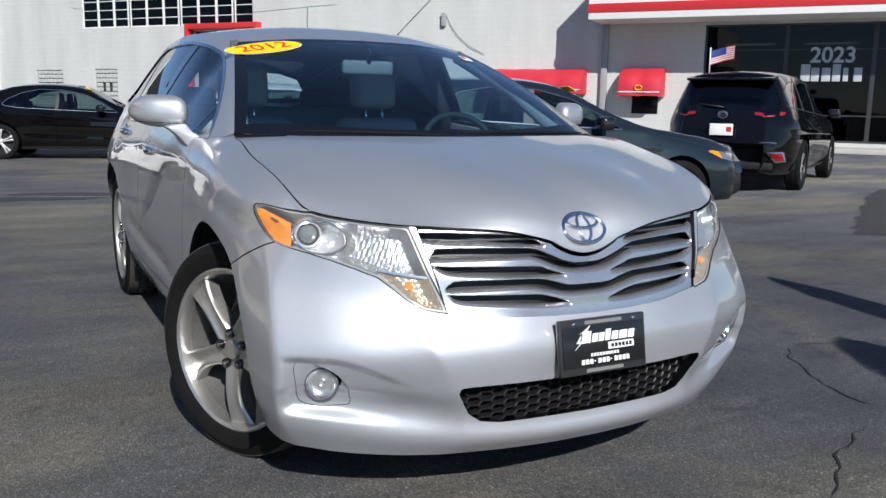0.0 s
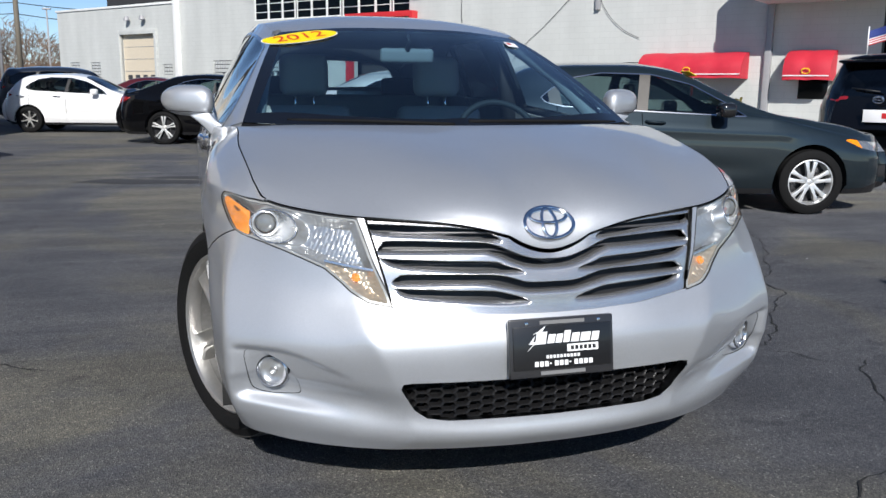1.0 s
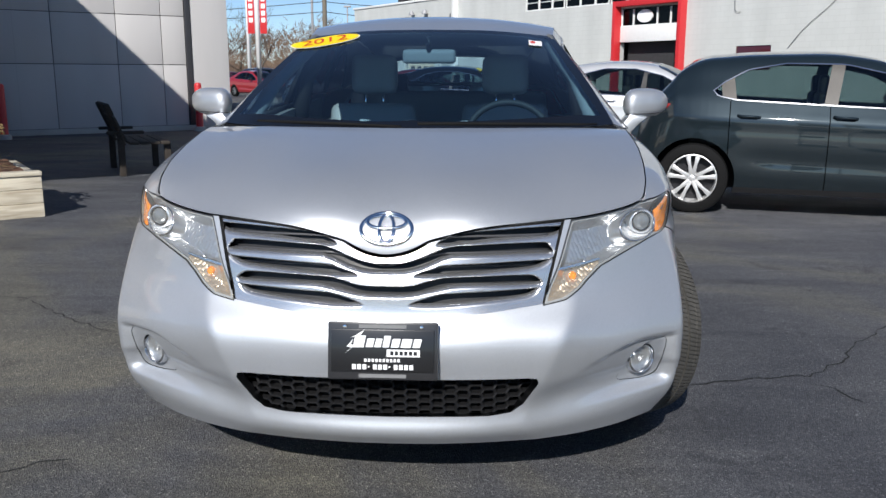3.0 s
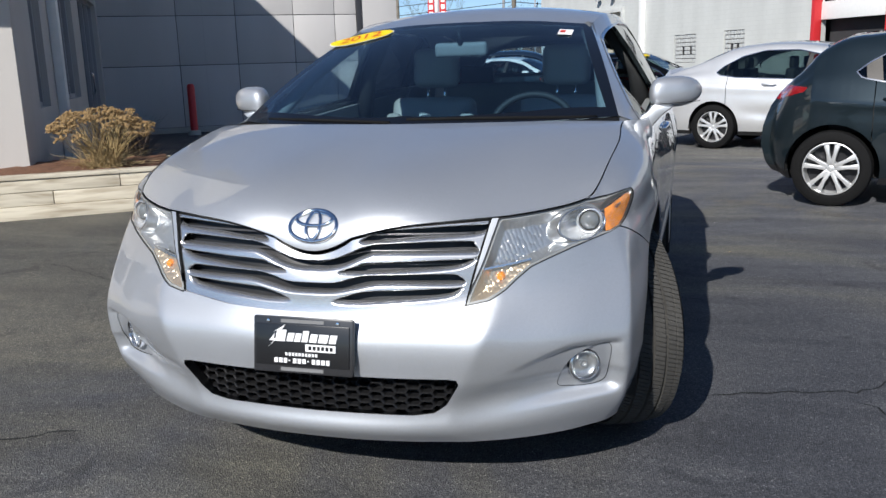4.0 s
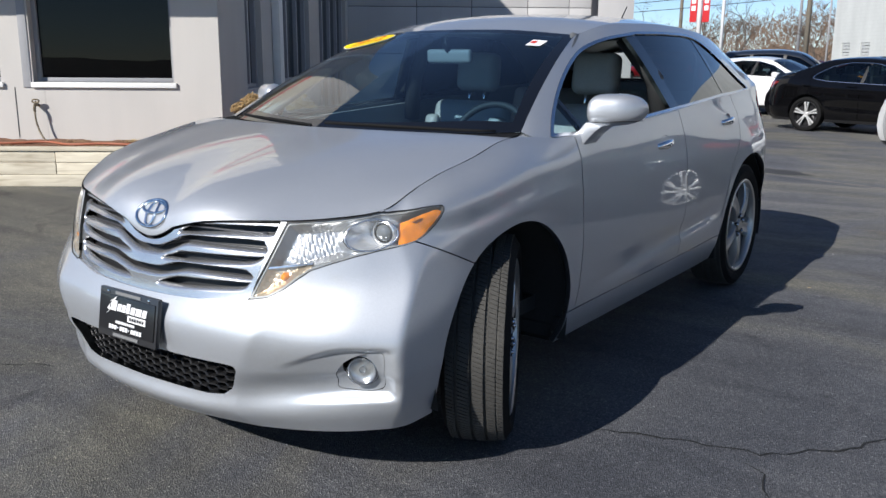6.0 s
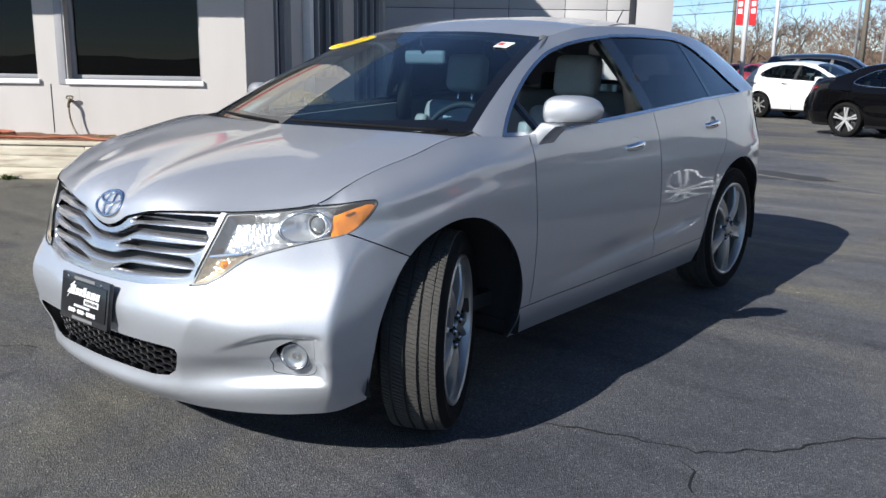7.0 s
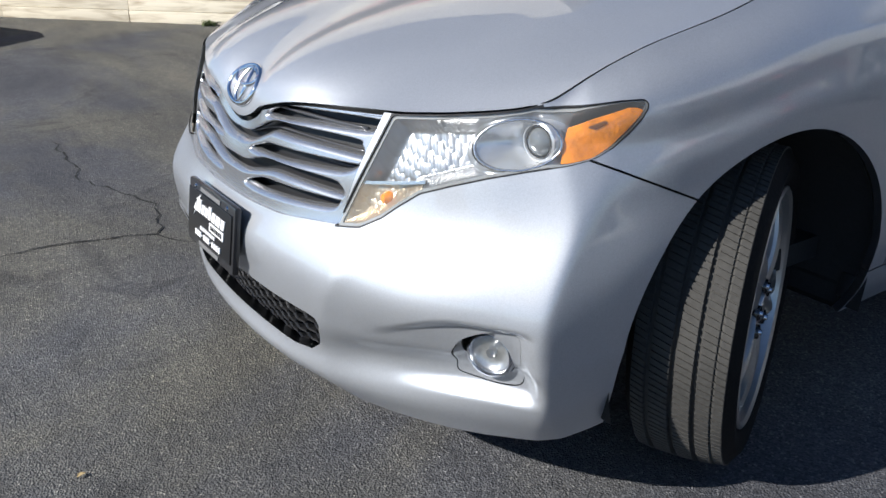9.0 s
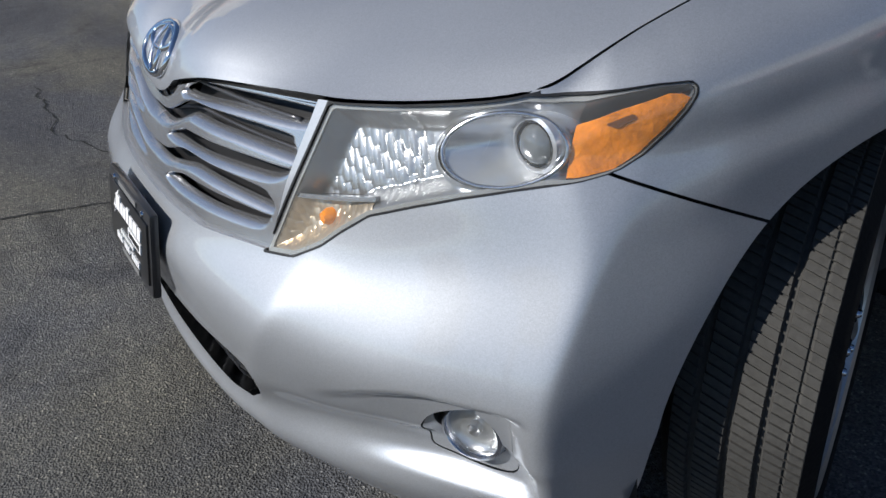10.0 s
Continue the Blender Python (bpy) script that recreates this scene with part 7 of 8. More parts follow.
        for yp in ((ws[1] + ws[0]) / 2 + q for q in handles):
            if yp < rs[0] + .2:
                part("door_handle", tube_mesh("door_handle", [(s * (W - .012), yp, .90), (s * (W + .016), yp + .03, .905), (s * (W + .016), yp + .16, .91), (s * (W - .012), yp + .19, .915)], .012, 8), colour if colour is not M["white_paint"] else M["satin"], top)
    return top


def place(rear, heading, wb, W, near=1):
    """Pose of a car from the ground point under its near rear wheel; heading: degrees of its nose from +x. near: +1 when its left side (+x) is the near one."""
    h = radians(heading)
    d = Vector((math.cos(h), math.sin(h), 0))
    right = Vector((d.y, -d.x, 0))
    axis = Vector((*rear, 0)) + d * wb
    mid = axis - right * (W - .11)
    return Matrix.Translation(mid) @ Matrix.Rotation(h + math.pi / 2, 4, "Z")


SEDAN = dict(wb=2.70, fo=.90, ro=1.03, W=.895)
sed_prof = [(-.90, .60), (-.86, .70), (-.62, .82), (0, .93), (.42, 1.00), (.62, 1.08), (1.25, 1.40), (1.6, 1.455), (2.1, 1.465), (2.6, 1.40), (3.15, 1.17), (3.5, 1.08), (3.68, 1.05), (3.73, .85)]
sed_belt = [(-.9, .62), (.4, .90), (1.5, .945), (2.6, .985), (3.2, 1.01), (3.73, .95)]
sed_dlo = [(.62, .93), (.85, 1.09), (1.20, 1.27), (1.6, 1.365), (2.05, 1.37), (2.35, 1.30), (2.60, 1.17), (2.70, 1.08), (2.66, 1.04), (2.4, 1.0), (1.6, .965)]
hat_prof = [(-.92, .58), (-.88, .68), (-.62, .82), (0, .95), (.42, 1.02), (.60, 1.09), (1.25, 1.40), (1.6, 1.465), (2.1, 1.475), (2.6, 1.455), (2.86, 1.42), (2.98, 1.36), (3.2, 1.16), (3.34, 1.06), (3.46, .95), (3.56, .72)]
hat_dlo = [(.66, .96), (.85, 1.10), (1.20, 1.28), (1.6, 1.375), (2.1, 1.385), (2.42, 1.33), (2.62, 1.22), (2.73, 1.13), (2.67, 1.08), (2.5, 1.045), (1.6, 1.0)]
hat_belt = [(-.92, .62), (.4, .93), (1.5, .98), (2.6, 1.03), (3.05, 1.05), (3.3, .96), (3.56, .68)]

HEAD = -17


def screen_sticker(top, y, z, x, w, h, mat, name, slope=28):
    """A small card stuck to a screen or hung behind it."""
    part(name, box_mesh(name, (-w / 2, -.003, -h / 2), (w / 2, .003, h / 2), .002), M[mat], top, m=Matrix.Translation((x, y, z)) @ Matrix.Rotation(radians(-90 + slope), 4, "X"))


slate = parked_car("hatchback_car", "dark slate-grey hatchback car parked on the asphalt", place((2.20, 5.0), -15.2, 2.86, .90), M["grey_paint"], 2.86, .92, .64, .90, hat_prof, hat_belt, hat_dlo, (.44, 1.32, .70, .56), (2.95, 3.22, .52, .56), R=.325, style="ten", pillars=((1.72, -.16, .055), (2.56, .15, .06)), tail_z=(.90, 1.03), handles=(.62, 1.42), group="parked cars", side_trim=True)
parked_car("saloon_car", "pale silver saloon car parked on the asphalt", place((1.33, 10.0), HEAD - 4, 2.70, .89), M["pale_silver"], 2.70, .90, 1.03, .89, sed_prof, sed_belt, sed_dlo, (.44, 1.32, .68, .56), (2.50, 3.18, .58, .64), R=.315, style="ten", pillars=((1.46, -.1, .04), (2.52, .1, .02)), group="parked cars", tail_z=(.85, .96))
black_saloon = parked_car("saloon_car", "glossy black saloon car parked on the asphalt", place((-1.58, 15.75), HEAD + 1, 2.82, .92), M["black_paint"], 2.82, .96, 1.10, .92, [(y * 1.04, z * .985) for y, z in sed_prof], sed_belt, [(y * 1.03, z * .985) for y, z in sed_dlo], (.44, 1.36, .70, .58), (2.62, 3.30, .60, .66), R=.338, style="five", pillars=((1.78, -.16, .035), (2.80, -.2, .02)), group="parked cars", tail_z=(.84, .98))
parked_car("hatchback_car", "white hatchback car parked beyond the black saloon", place((-4.98, 20.8), HEAD + 3, 2.64, .88), M["white_paint"], 2.64, .88, .80, .88, [(y * .97, z * .99) for y, z in hat_prof], hat_belt, hat_dlo, (.44, 1.30, .68, .55), (2.88, 3.12, .52, .56), R=.325, style="multi", pillars=((1.70, -.16, .04), (2.62, .2, .03)), group="parked cars", tail_z=(.84, .98))

screen_sticker(slate, 1.16, 1.385, -.42, .30, .10, "yellow", "year_sticker")
screen_sticker(slate, 1.18, 1.22, -.62, .07, .11, "red_trim", "hang_tag", 90)
screen_sticker(black_saloon, 1.24, 1.385, -.44, .30, .10, "yellow", "year_sticker")

SUV_P = [(-.95, .70), (-.90, .86), (-.6, 1.02), (0, 1.09), (.40, 1.13), (.55, 1.19), (1.20, 1.60), (1.7, 1.70), (2.4, 1.715), (3.2, 1.67), (3.62, 1.58), (3.80, 1.32), (3.92, 1.05), (3.96, .7)]
SUV_B = [(-.95, .80), (.4, 1.02), (1.5, 1.06), (2.8, 1.10), (3.5, 1.13), (3.96, 1.05)]
SUV_D = [(.60, 1.06), (.9, 1.27), (1.25, 1.48), (1.7, 1.585), (2.4, 1.60), (3.2, 1.55), (3.5, 1.42), (3.55, 1.20), (2.6, 1.15), (1.6, 1.11)]
big = dict(wb=2.85, fo=.95, ro=1.11, W=.96)


def suv(m, colour, label):
    return parked_car("sport_utility_car", label, m, colour, 2.85, .95, 1.11, .96, SUV_P, SUV_B, SUV_D, (.42, 1.28, .74, .62), (3.55, 3.88, .70, .74), R=.37, style="multi", pillars=((1.78, -.14, .05), (2.75, -.1, .05)), group="parked cars", tail_z=(1.06, 1.15), head_z=(.82, .95), sill=.26, clear=True, glass_mat="privacy")


black_suv = suv(place((9.22, 6.30), 31, 2.85, .96) @ Matrix.Diagonal((1.03, 1.03, 1.03, 1)), M["black_paint"], "black sport utility car with a flag seen from behind")
# rear of the black car: paper plate, flag on its roof, red lower reflectors
part("paper_plate", box_mesh("paper_plate", (-.16, 3.955, .80), (.16, 3.97, .96), .004), M["white_print"], black_suv, "white dealer paper plate")
part("plate_mark", box_mesh("plate_mark", (-.14, 3.971, .85), (-.07, 3.973, .92)), M["red_trim"], black_suv)
part("tail_emblem", tube_mesh("tail_emblem", [(.065 * math.cos(a), 3.93, 1.09 + .045 * math.sin(a)) for a in np.linspace(0, 2 * math.pi, 24, endpoint=False)], .009, 6, True), M["chrome"], black_suv)
part("tail_emblem", tube_mesh("tail_emblem", [(.05 * math.cos(a), 3.93, 1.10 + .018 * math.sin(a)) for a in np.linspace(0, 2 * math.pi, 20, endpoint=False)], .007, 6, True), M["chrome"], black_suv)
part("rear_spoiler", prism_mesh("rear_spoiler", [(3.35, 1.64), (3.72, 1.60), (3.74, 1.57), (3.60, 1.555), (3.35, 1.60)], -.60, .60, "x", .01), M["black_paint"], black_suv)
part("rear_wiper", tube_mesh("rear_wiper", [(0, 3.90, 1.19), (.20, 3.885, 1.215), (.36, 3.86, 1.235)], .011, 6), M["black"], black_suv)
part("name_badge", box_mesh("name_badge", (-.75, 3.945, .70), (-.52, 3.955, .725), .003), M["satin"], black_suv)
part("tow_cover", box_mesh("tow_cover", (-.70, 3.80, .34), (.70, 3.93, .44), .03), M["black"], black_suv)
for s in (1, -1):
    frm = part("reflector_frame", prism_mesh("reflector_frame", [(s * .60, .58), (s * .84, .60), (s * .88, .46), (s * .74, .44)], 3.83, 3.90, "y", .008), M["satin"], black_suv)
    part("rear_reflector", prism_mesh("rear_reflector", [(s * .66, .565), (s * .83, .58), (s * .86, .475), (s * .75, .46)], 3.89, 3.91, "y", .005), M["tail_red"], frm)
fp = thing("small_flag", black_suv.matrix_basis @ Matrix.Translation((.42, 3.2, 1.66)) @ Matrix.Rotation(radians(180), 4, "Z"), "small striped flag on a white stick on the car roof", "flag")
part("flag_stick", tube_mesh("flag_stick", [(0, 0, 0), (0, 0, .40)], .009, 8), M["white_pole"], fp)
FLAG_N, FLAG_L, FLAG_H = 13, .34, .20


def flag_z(x):
    return .14 + .10 * x + .05 * math.sin(5 * x)


for k in range(FLAG_N):
    vs, fs, n = [], [], 14
    for i in range(n + 1):
        x = .012 + FLAG_L * i / n
        for z in (k, k + 1):
            vs.append((x, .03 * math.sin(11 * x), flag_z(x) + FLAG_H * z / FLAG_N))
    for i in range(n):
        fs.append((2 * i, 2 * i + 2, 2 * i + 3, 2 * i + 1))
    part("flag_stripe", mesh("flag_stripe", vs, fs), M["red_trim"] if k % 2 == 0 else M["white_print"], fp)
for side in (-1, 1):
    vs, fs, n = [], [], 8
    for i in range(n + 1):
        x = .012 + .21 * i / n
        for z in (.46, 1.0):
            vs.append((x, .03 * math.sin(11 * x) + side * .005, flag_z(x) + FLAG_H * z))
    for i in range(n):
        fs.append((2 * i, 2 * i + 2, 2 * i + 3, 2 * i + 1))
    part("flag_field", mesh("flag_field", vs, fs), M["blue_print"], fp)

# further rows, each a whole car of its own
dark_suv = suv(place((-5.6, 25.2), 6, 2.85, .96), M["navy_paint"], "dark blue sport utility car with a yellow sticker")
red_car = parked_car("saloon_car", "red saloon car parked far off", place((-14.6, 46.2), -38, 2.70, .89), M["red_paint"], 2.70, .90, 1.03, .89, sed_prof, sed_belt, sed_dlo, (.44, 1.32, .68, .56), (2.50, 3.18, .58, .64), style="multi", pillars=((1.72, -.16, .04),), group="parked cars")
maroon = parked_car("saloon_car", "dark red saloon car behind the black one", place((-3.2, 27.5), -16, 2.70, .89), M["maroon_paint"], 2.70, .90, 1.03, .89, sed_prof, sed_belt, sed_dlo, (.44, 1.32, .68, .56), (2.50, 3.18, .58, .64), style="multi", pillars=((1.72, -.16, .04),), group="parked cars")
rnd = random.Random(12)
for i in range(15):
    src = (dark_suv, red_car, maroon)[i % 3] if i not in (5, 11) else maroon
    copy_thing(src, Matrix.Translation((-44 + i * 2.9, 56 + rnd.uniform(-.6, .6) + .25 * i, 0)) @ Matrix.Rotation(radians(-30 + rnd.uniform(-3, 3)), 4, "Z"))
for i in range(12):
    copy_thing((dark_suv, maroon, dark_suv)[i % 3], Matrix.Translation((-52 + i * 3.1, 68 + .3 * i, 0)) @ Matrix.Rotation(radians(148), 4, "Z"))
# a dark car out of the picture, whose shadow reaches the bed
parked_car("saloon_car", "black saloon car beside the planting bed", Matrix.Translation((-8.0, -1.95, 0)) @ Matrix.Rotation(radians(127), 4, "Z"), M["black_paint"], 2.70, .90, 1.03, .89, sed_prof, sed_belt, sed_dlo, (.44, 1.32, .68, .56), (2.50, 3.18, .58, .64), style="multi", pillars=((1.72, -.16, .04),), group="parked cars")

# ---------- planting bed and small things ----------
bed_m = wall_frame((-6.63, 2.14), 37)
bed = thing("planting_bed", bed_m, "raised bed edged with pale timber and filled with bark", "planter")
rnd = random.Random(4)
for row, (z0, z1) in enumerate(((.0, .125), (.128, .255), (.258, .375))):
    x = -9.0
    while x < 3.6:
        L = min(rnd.choice((1.8, 2.4, 2.4, 3.0)), 3.6 - x)
        if L > .05:
            part("timber_board", box_mesh("timber_board", (x + .003, -.01 * (row == 0) + rnd.uniform(-.004, .004), z0), (x + L - .003, .09, z1), .008), M["timber"], bed)
        x += L
for k in range(3):
    part("timber_board", box_mesh("timber_board", (3.51, .095, .0 + k * .127), (3.60, 1.6, .125 + k * .127), .008), M["timber"], bed)
part("timber_cap", box_mesh("timber_cap", (-9.0, -.02, .378), (3.6, .13, .415), .008), M["timber"], bed)
gx, gy = 150, 18
vs, fs = [], []
for i in range(gx + 1):
    for j in range(gy + 1):
        x, y = -9 + 12.5 * i / gx, .10 + 1.0 * j / gy * (1 if -9 + 12.5 * i / gx < .54 else 1.5)
        vs.append((x, y, .395 + .035 * noise.noise((x * 2.3, y * 3.1, 0)) + .018 * noise.noise((x * 14, y * 14, 5))))
for i in range(gx):
    for j in range(gy):
        a = i * (gy + 1) + j
        fs.append((a, a + gy + 1, a + gy + 2, a + 1))
part("bark_mulch", mesh("bark_mulch", vs, fs), M["mulch"], bed, "brown bark with dry straw")


def tuft(n, spread, h, seed, base=(0, 0, 0), droop=.4, w=.004):
    """Many thin dry blades from one root."""
    r = random.Random(seed)
    vs, fs = [], []
    for _ in range(n):
        a, d = r.uniform(0, 2 * math.pi), r.uniform(.1, 1) * spread
        hh = h * r.uniform(.5, 1.1)
        x0, y0 = base[0] + r.gauss(0, spread * .22), base[1] + r.gauss(0, spread * .22)
        s = Vector((-math.sin(a), math.cos(a), 0)) * w * r.uniform(.6, 1.5)
        k = len(vs)
        for t in (0, .35, .7, 1):
            p = Vector((x0 + math.cos(a) * d * t**1.6, y0 + math.sin(a) * d * t**1.6, base[2] + hh * (t - droop * .5 * t**3)))
            vs += [p - s * (1 - t * .8), p + s * (1 - t * .8)]
        for q in range(3):
            fs.append((k + 2 * q, k + 2 * q + 1, k + 2 * q + 3, k + 2 * q + 2))
    return mesh("blades", vs, fs)


for i in range(46):
    x, y = rnd.uniform(-5, 1.5), rnd.uniform(.2, .95)
    part("straw_tuft", tuft(26, .18, .06, i, droop=1.2, w=.003), M["straw"], bed, m=Matrix.Translation((x, y, .40)))
for x in (-.75, -.25):
    wd = thing("weed", bed_m @ Matrix.Translation((x, -.05, 0)), "small green weed at the foot of the timber", "plant", "weeds")
    part("weed_leaves", tuft(60, .16, .09, int(x * 100) + 200, droop=.8, w=.009), M["weed"], wd)

# dry flower shrub
shrub = thing("dry_shrub", Matrix.Translation((-4.62, 4.25, .38)), "dry straw-coloured flower shrub with brown seed heads", "shrub")
r = random.Random(9)
b, vs, fs = bmesh.new(), [], []
for k in range(300):
    a, low = r.uniform(0, 2 * math.pi), k >= 130
    d = r.uniform(.22, .66) if low else .50 * math.sqrt(r.random())
    root = Vector((r.gauss(0, .085), r.gauss(0, .085), .01))
    tip = Vector((math.cos(a) * d, math.sin(a) * d, r.uniform(.05, .34) * (1.1 - d) if low else .60 - .85 * d * d + r.uniform(-.07, .02)))
    bend = root.lerp(tip, .5) + Vector((r.gauss(0, .02), r.gauss(0, .02), .02 + .06 * d))
    n0, w = len(vs), r.uniform(.0028, .0058)
    for t in (0, .25, .5, .75, 1):
        c = root * (1 - t) ** 2 + bend * 2 * t * (1 - t) + tip * t * t
        for q in range(3):
            vs.append(c + Vector((math.cos(a + q * 2.1), math.sin(a + q * 2.1), .3 * math.sin(q * 2.1))) * w * (1 - .45 * t))
    fs += [(n0 + 3 * j + q, n0 + 3 * j + (q + 1) % 3, n0 + 3 * j + 3 + (q + 1) % 3, n0 + 3 * j + 3 + q) for j in range(4) for q in range(3)]
    if not low and k % 5 < 3:
        tilt = Matrix.Translation(tip) @ Matrix.Rotation(r.gauss(0, .3), 4, "X") @ Matrix.Rotation(r.gauss(0, .3), 4, "Y")
        for _ in range(30):
            e, f = r.uniform(0, 2 * math.pi), .062 * math.sqrt(r.random())
            bmesh.ops.create_icosphere(b, subdivisions=1, radius=r.uniform(.006, .013), matrix=tilt @ Matrix.Translation((f * math.cos(e), f * math.sin(e), .028 - 5.5 * f * f + r.gauss(0, .006))) @ Matrix.Diagonal((1, 1, r.uniform(.6, 1.3), 1)))
part("stem_tuft", mesh("stem_tuft", vs, fs), M["straw"], shrub, kind="stuff")
part("seed_tuft", b, M["seedhead"], shrub, "brown flat seed heads", kind="stuff")
bush = thing("dark_bush", Matrix.Translation((-5.55, 5.7, .1)), "dark leafless bush in the shade", "shrub")
part("twig_tuft", tuft(520, .62, .80, 78, droop=.3, w=.006), M["twig"], bush)

# garden tap with a hose
tap = thing("garden_tap", wall_frame((-6.02, 3.97), 37) @ Matrix.Translation((-1.59, 0, .80)), "old brass wall tap with a hanging hose", "tap")
part("tap_pipe", tube_mesh("tap_pipe", [(0, 0, 0), (0, -.09, 0), (0, -.11, -.03), (0, -.11, -.07)], .018, 10), M["brass"], tap)
part("tap_wheel", tube_mesh("tap_wheel", [(.04 * math.cos(a), -.07 + .0 * a, .045 + .02 * math.sin(a)) for a in np.linspace(0, 2 * math.pi, 18, endpoint=False)], .010, 6, True), M["brass"], tap)
part("tap_stem", tube_mesh("tap_stem", [(0, -.07, 0), (0, -.07, .05)], .010, 8), M["brass"], tap)
part("tap_hose", tube_mesh("tap_hose", smooth_line([(0, -.11, -.07), (.01, -.12, -.18), (.05, -.14, -.30), (.12, -.2, -.38), (.2, -.3, -.385)], 20), .011, 8), M["brass"], tap)
hose = thing("garden_hose", bed_m, "faded red garden hose lying on the bark", "hose")
pts = [(-7 + .35 * i, .25 + .10 * math.sin(i * 1.3) + .06 * math.sin(i * 3.1), .43 + .008 * (i % 2)) for i in range(26)]
part("hose_line", tube_mesh("hose_line", smooth_line(pts, 160), .013, 8), M["hose"], hose)
pts = [(-1.0 + .5 * math.cos(t), .6 + .25 * math.sin(t), .44 + .012 * t / 6) for t in np.linspace(0, 12, 60)]
part("hose_coil", tube_mesh("hose_coil", pts, .012, 8), M["hose"], hose)

# red bollard and bench
for x, y in ((-6.35, 16.05), (-9.31, 13.2)):
    bol = thing("bollard", Matrix.Translation((x, y, 0)), "red-painted steel bollard by the wall", "bollard", "bollards by the wall")
    part("bollard_post", lathe_mesh("bollard_post", [(.0, 1.09), (.05, 1.08), (.075, 1.05), (.08, 1.02), (.08, .02), (.085, 0)], 28, "z"), M["red_trim"], bol)
    part("bollard_foot", lathe_mesh("bollard_foot", [(.081, .10), (.13, .09), (.14, 0)], 24, "z"), M["concrete"], bol)
bench = thing("bench", Matrix.Translation((-4.42, 7.99, 0)) @ Matrix.Rotation(radians(120), 4, "Z"), "dark timber bench standing in the shade", "bench")
for k in range(4):
    part("seat_slat", box_mesh("seat_slat", (-.68, -.32 + k * .125, .40 + .0 * k), (.68, -.21 + k * .125, .435), .008), M["timber_dark"], bench)
for k in range(3):
    part("back_slat", box_mesh("back_slat", (-.68, -.016, -.075), (.68, .016, .075), .008), M["timber_dark"], bench, m=Matrix.Translation((0, .245 + k * .062, .53 + k * .155)) @ Matrix.Rotation(radians(-22), 4, "X"))
for x in (-.50, .50):
    part("back_post", box_mesh("back_post", (x - .035, -.02, -.30), (x + .035, .02, .26), .006), M["timber_dark"], bench, m=Matrix.Translation((0, .325, .66)) @ Matrix.Rotation(radians(-22), 4, "X"))
for x in (-.55, .55):
    part("leg", box_mesh("leg", (x - .04, -.34, 0), (x + .04, -.26, .40), .008), M["timber_dark"], bench)
    part("leg", box_mesh("leg", (x - .04, .22, 0), (x + .04, .30, .53), .008), M["timber_dark"], bench)
    part("arm_rest", box_mesh("arm_rest", (x - .05, -.02, .53), (x + .05, .42, .57), .008), M["timber_dark"], bench)

# tall unseen feather flags beside the drive, added to cast shadows on the asphalt
def feather_flag(x, y, h, wide, low, label):
    fl = thing("feather_flag", Matrix.Translation((x, y, 0)), label, "flag", group="feather flags")
    part("flag_foot", lathe_mesh("flag_foot", [(0, 0), (.22, 0), (.22, .04), (.05, .07), (.02, .30)], 24, "z"), M["dark_frame"], fl)
    pole = [(0, 0, .05), (0, 0, h * .75), (.02, 0, h * .9), (wide * .30, 0, h * .98), (wide * .55, 0, h)]
    part("flag_pole", tube_mesh("flag_pole", pole, [.018, .015, .012, .009, .006], 8), M["white_pole"], fl)
    edge = [(.02, low), (.02, h * .88), (wide * .22, h * .965), (wide * .5, h * .995), (wide * .86, h * .90), (wide, h * .72), (wide * .97, low + .25), (wide * .7, low)]
    part("flag_cloth", prism_mesh("flag_cloth", edge, -.003, .003), M["flag_cloth"], fl)


feather_flag(2.20, -4.27, 4.0, .34, 1.6, "tall narrow dark blue feather flag on a white pole")
feather_flag(1.24, -4.75, 3.4, .64, .9, "broad dark blue feather flag on a white pole")

# sign post with banners, lamp posts, utility poles, wires
post = thing("banner_post", Matrix.Translation((-8.4, 28.8, 0)), "white post with two red banners on a concrete block", "sign post")
part("post_block", box_mesh("post_block", (-.42, -.42, 0), (.42, .42, .52), .03), M["white_trim"], post)
part("post", tube_mesh("post", [(0, 0, .5), (0, 0, 7.4)], .085, 14), M["white_pole"], post)
for s in (-1, 1):
    bn = part("banner", box_mesh("banner", (min(s * .10, s * .36), -.01, 2.75), (max(s * .10, s * .36), .01, 5.6), .004), M["red_trim"], post, "red banner with white bars")
    for k in range(9):
        part("banner_bar", box_mesh("banner_bar", (min(s * .16, s * .31), -.014, 3.15 + k * .25), (max(s * .16, s * .31), -.0105, 3.32 + k * .25)), M["white_print"], bn)
    part("banner_arm", tube_mesh("banner_arm", [(0, 0, 5.62), (s * .4, 0, 5.62)], .012, 6), M["grey_trim"], post)
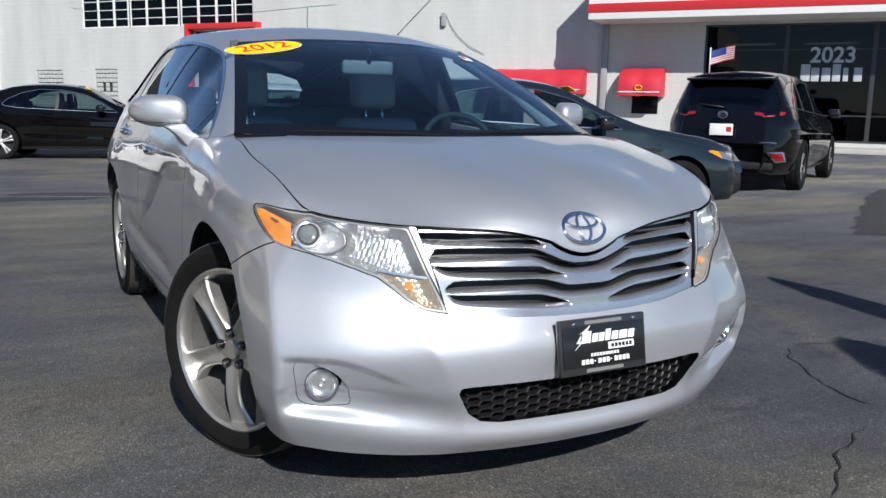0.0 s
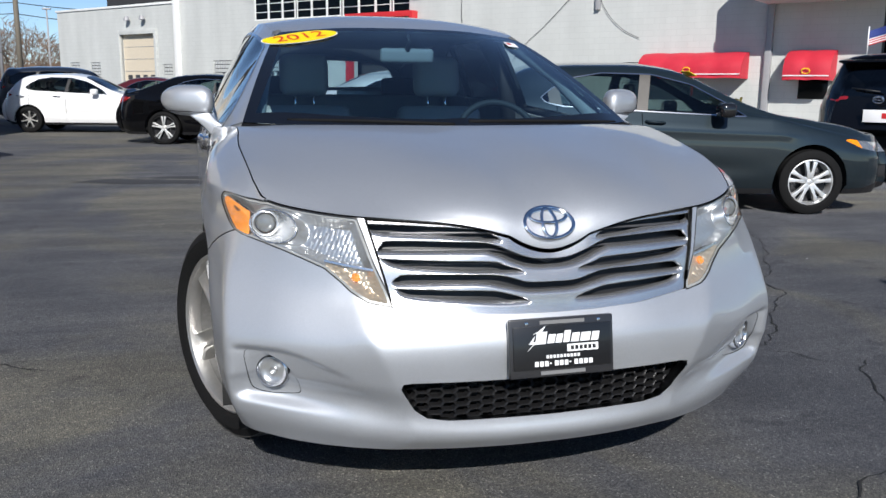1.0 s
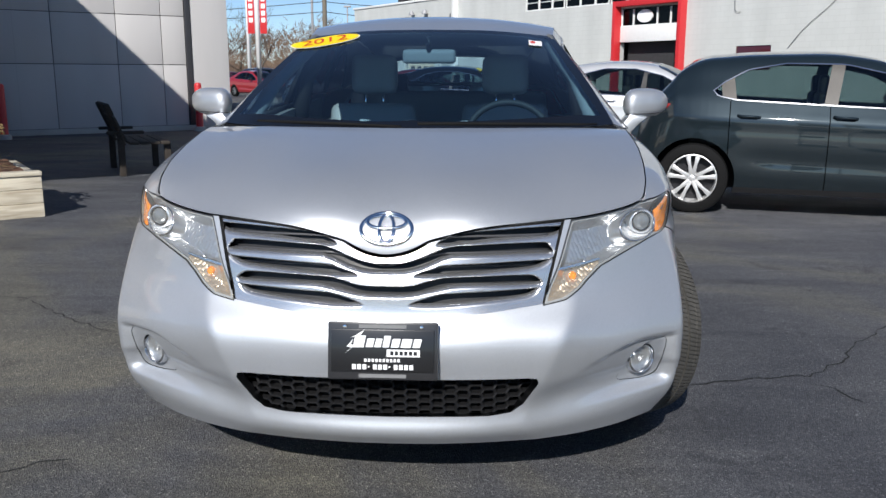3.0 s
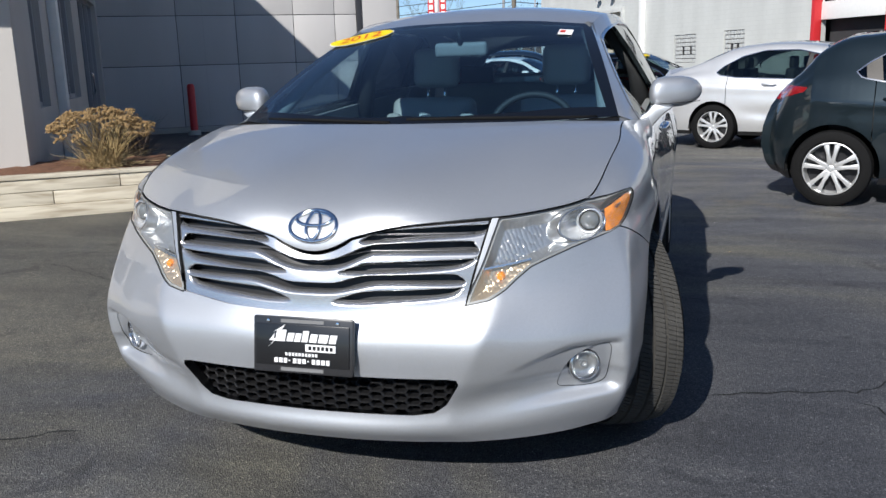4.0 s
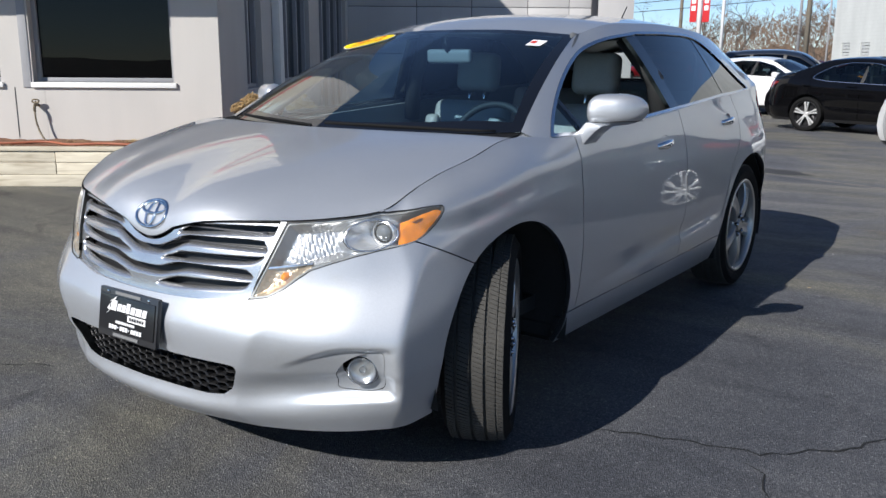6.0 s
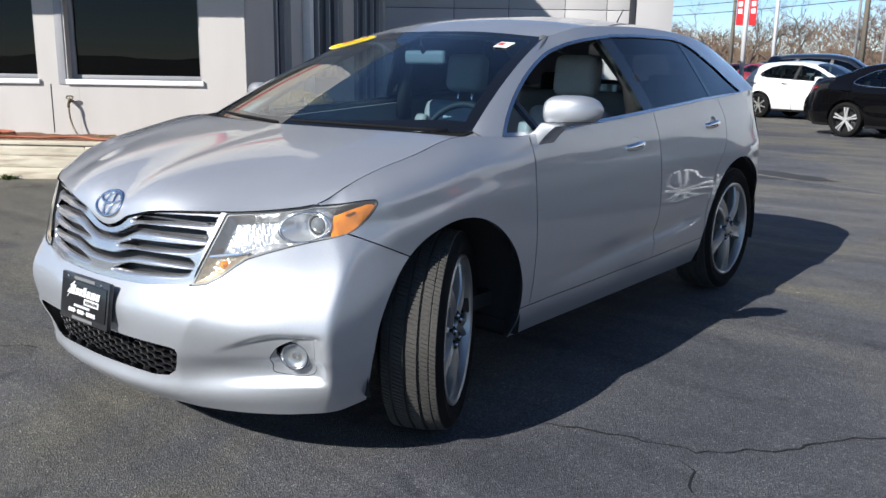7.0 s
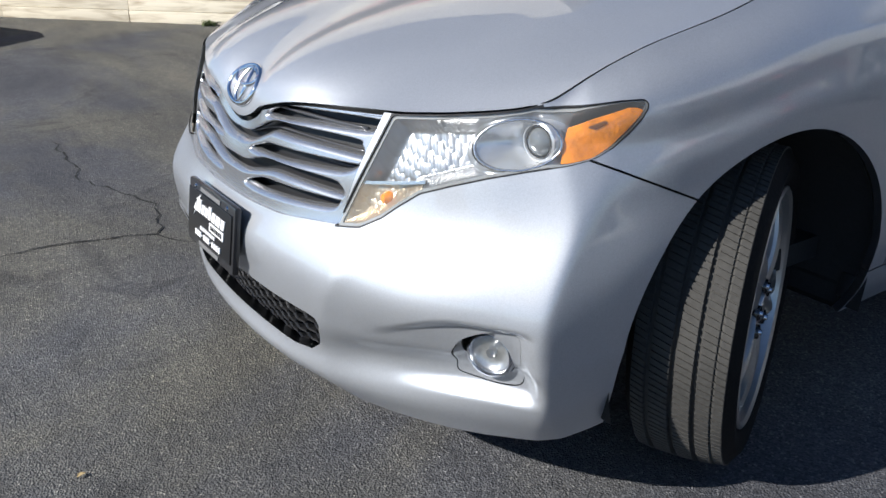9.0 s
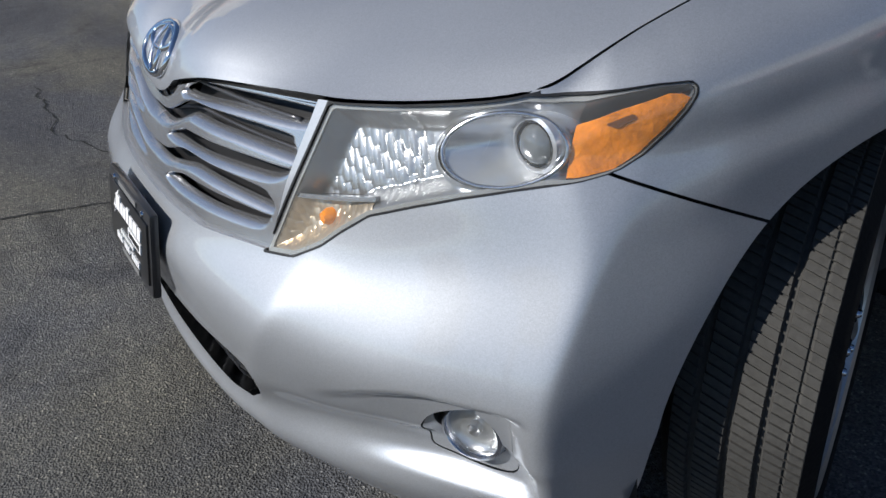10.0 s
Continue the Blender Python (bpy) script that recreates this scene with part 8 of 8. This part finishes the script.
for x, y, h, r, mat, nm, lb in ((-19.3, 65.9, 14, .13, "white_pole", "lamp_post", "slim white lamp post in the car park"), (-18.2, 85.9, 16, .13, "grey_trim", "lamp_post", "grey lamp post in the car park"), (-13.45, 68, 13, .19, "wood_pole", "utility_pole", "weathered wooden utility pole"), (-9.9, 58, 5.9, .06, "grey_trim", "lamp_post", "grey lamp post in the car park"), (-26, 75, 10.5, .16, "wood_pole", "utility_pole", "weathered wooden utility pole")):
    p = thing(nm, Matrix.Translation((x, y, 0)), lb, nm.replace("_", " "))
    part("pole", tube_mesh("pole", [(0, 0, 0), (0, 0, h)], [r * 1.15, r * .8], 10), M[mat], p)
    if nm == "utility_pole":
        part("cross_arm", box_mesh("cross_arm", (-1.1, -.06, h - .7), (1.1, .06, h - .55), .01), M["wood_pole"], p)
    else:
        part("lamp_head", box_mesh("lamp_head", (-.25, -.12, h - .02), (.25, .12, h + .10), .03), M["grey_trim"], p)
for k, (a, c) in enumerate((((-60, 88, 7.2), (-13.45, 68, 7.1)), ((-13.45, 68, 7.1), (4, 52, 6.0)), ((-60, 88, 6.4), (-13.45, 68, 6.3)), ((-13.45, 68, 6.3), (3, 53, 5.2)))):
    a, c = Vector(a), Vector(c)
    pts = [a.lerp(c, t) - Vector((0, 0, 1.0 * 4 * t * (1 - t) * .5)) for t in np.linspace(0, 1, 24)]
    wv = thing("overhead_wire", Matrix.Identity(4), "thin black overhead wire", "wire", "overhead wires")
    part("wire", tube_mesh("wire", pts, .03, 5), M["wire"], wv)

# bare trees and the brown woods behind


def bare_tree(seed, h):
    r = random.Random(seed)
    vs, fs = [], []

    def limb(p, d, L, rad, depth):
        n, pts = 4, [p]
        for _ in range(n):
            d = (d + Vector((r.gauss(0, .16), r.gauss(0, .16), r.gauss(.03, .10)))).normalized()
            pts.append(pts[-1] + d * L / n)
        k, seg = len(vs), 5 if depth < 2 else 3
        for i, q in enumerate(pts):
            u = d.orthogonal().normalized()
            w = d.cross(u)
            rr = rad * (1 - .55 * i / n)
            for j in range(seg):
                t = 2 * math.pi * j / seg
                vs.append(q + u * math.cos(t) * rr + w * math.sin(t) * rr)
        for i in range(n):
            for j in range(seg):
                jj = (j + 1) % seg
                fs.append((k + i * seg + j, k + i * seg + jj, k + (i + 1) * seg + jj, k + (i + 1) * seg + j))
        if depth < 5:
            for _ in range(3 if depth < 4 else 4):
                at = r.choice(pts[2:])
                nd = (d + Vector((r.gauss(0, .65), r.gauss(0, .65), r.gauss(.15, .35)))).normalized()
                limb(at, nd, L * r.uniform(.55, .80), rad * .5, depth + 1)

    limb(Vector((0, 0, 0)), Vector((0, 0, 1)), h * .36, h * .019, 0)
    return mesh("tree_limbs", vs, fs)


TREES = [bare_tree(s, 9.5) for s in (3, 8, 15)]
for i, (x, y, sc) in enumerate(((-22, 78, .95), (-15, 82, .8), (-9, 84, .75), (-27, 82, 1.0), (-33, 86, .9), (-18.5, 90, .85), (-4, 92, .8), (-40, 84, 1.0), (-46, 90, .95), (-12, 96, .9), (-30, 98, 1.0), (-2, 100, .9))):
    t = thing("bare_tree", Matrix.Translation((x, y, 0)) @ Matrix.Rotation(i * 1.7, 4, "Z") @ Matrix.Diagonal((sc, sc, sc, 1)), "leafless grey-brown tree behind the car park", "tree", "bare trees")
    part("bare_crown", TREES[i % 3], M["bark"], t)
b_vs, b_fs = [], []
r = random.Random(31)
for _ in range(60000):
    x, y = r.uniform(-110, 50), r.uniform(92, 124)
    top = 5.6 + 1.1 * math.sin(x * .21) + .7 * math.sin(x * .57) + .5 * math.sin(x * 1.9)
    z = top * r.random() ** .8
    L, wd, lean = r.uniform(.3, 1.0), r.uniform(.03, .09), r.gauss(0, .9)
    a = r.uniform(0, 3.14)
    k = len(b_vs)
    dx, dy = math.cos(a) * wd, math.sin(a) * wd
    b_vs += [(x - dx, y - dy, z), (x + dx, y + dy, z), (x + lean * L, y, z + L)]
    b_fs.append((k, k + 1, k + 2))
part("far_woods", mesh("far_woods", b_vs, b_fs, False), M["leaf_brown"], None, "low russet-brown woods on the skyline", kind="stuff", category="woods")
vs, fs = [], []
r = random.Random(77)
for i in range(801):
    x = -160 + .4 * i
    vs += [(x, 128, -.5), (x, 128, 3.6 + 1.3 * noise.noise((x * .07, 0, 0)) + 1.0 * noise.noise((x * .31, 3, 0)) + r.uniform(-.45, .45))]
for i in range(800):
    fs.append((2 * i, 2 * i + 2, 2 * i + 3, 2 * i + 1))
part("backdrop", mesh("backdrop", vs, fs), M["hill"], None, "brown far tree line", kind="structure")
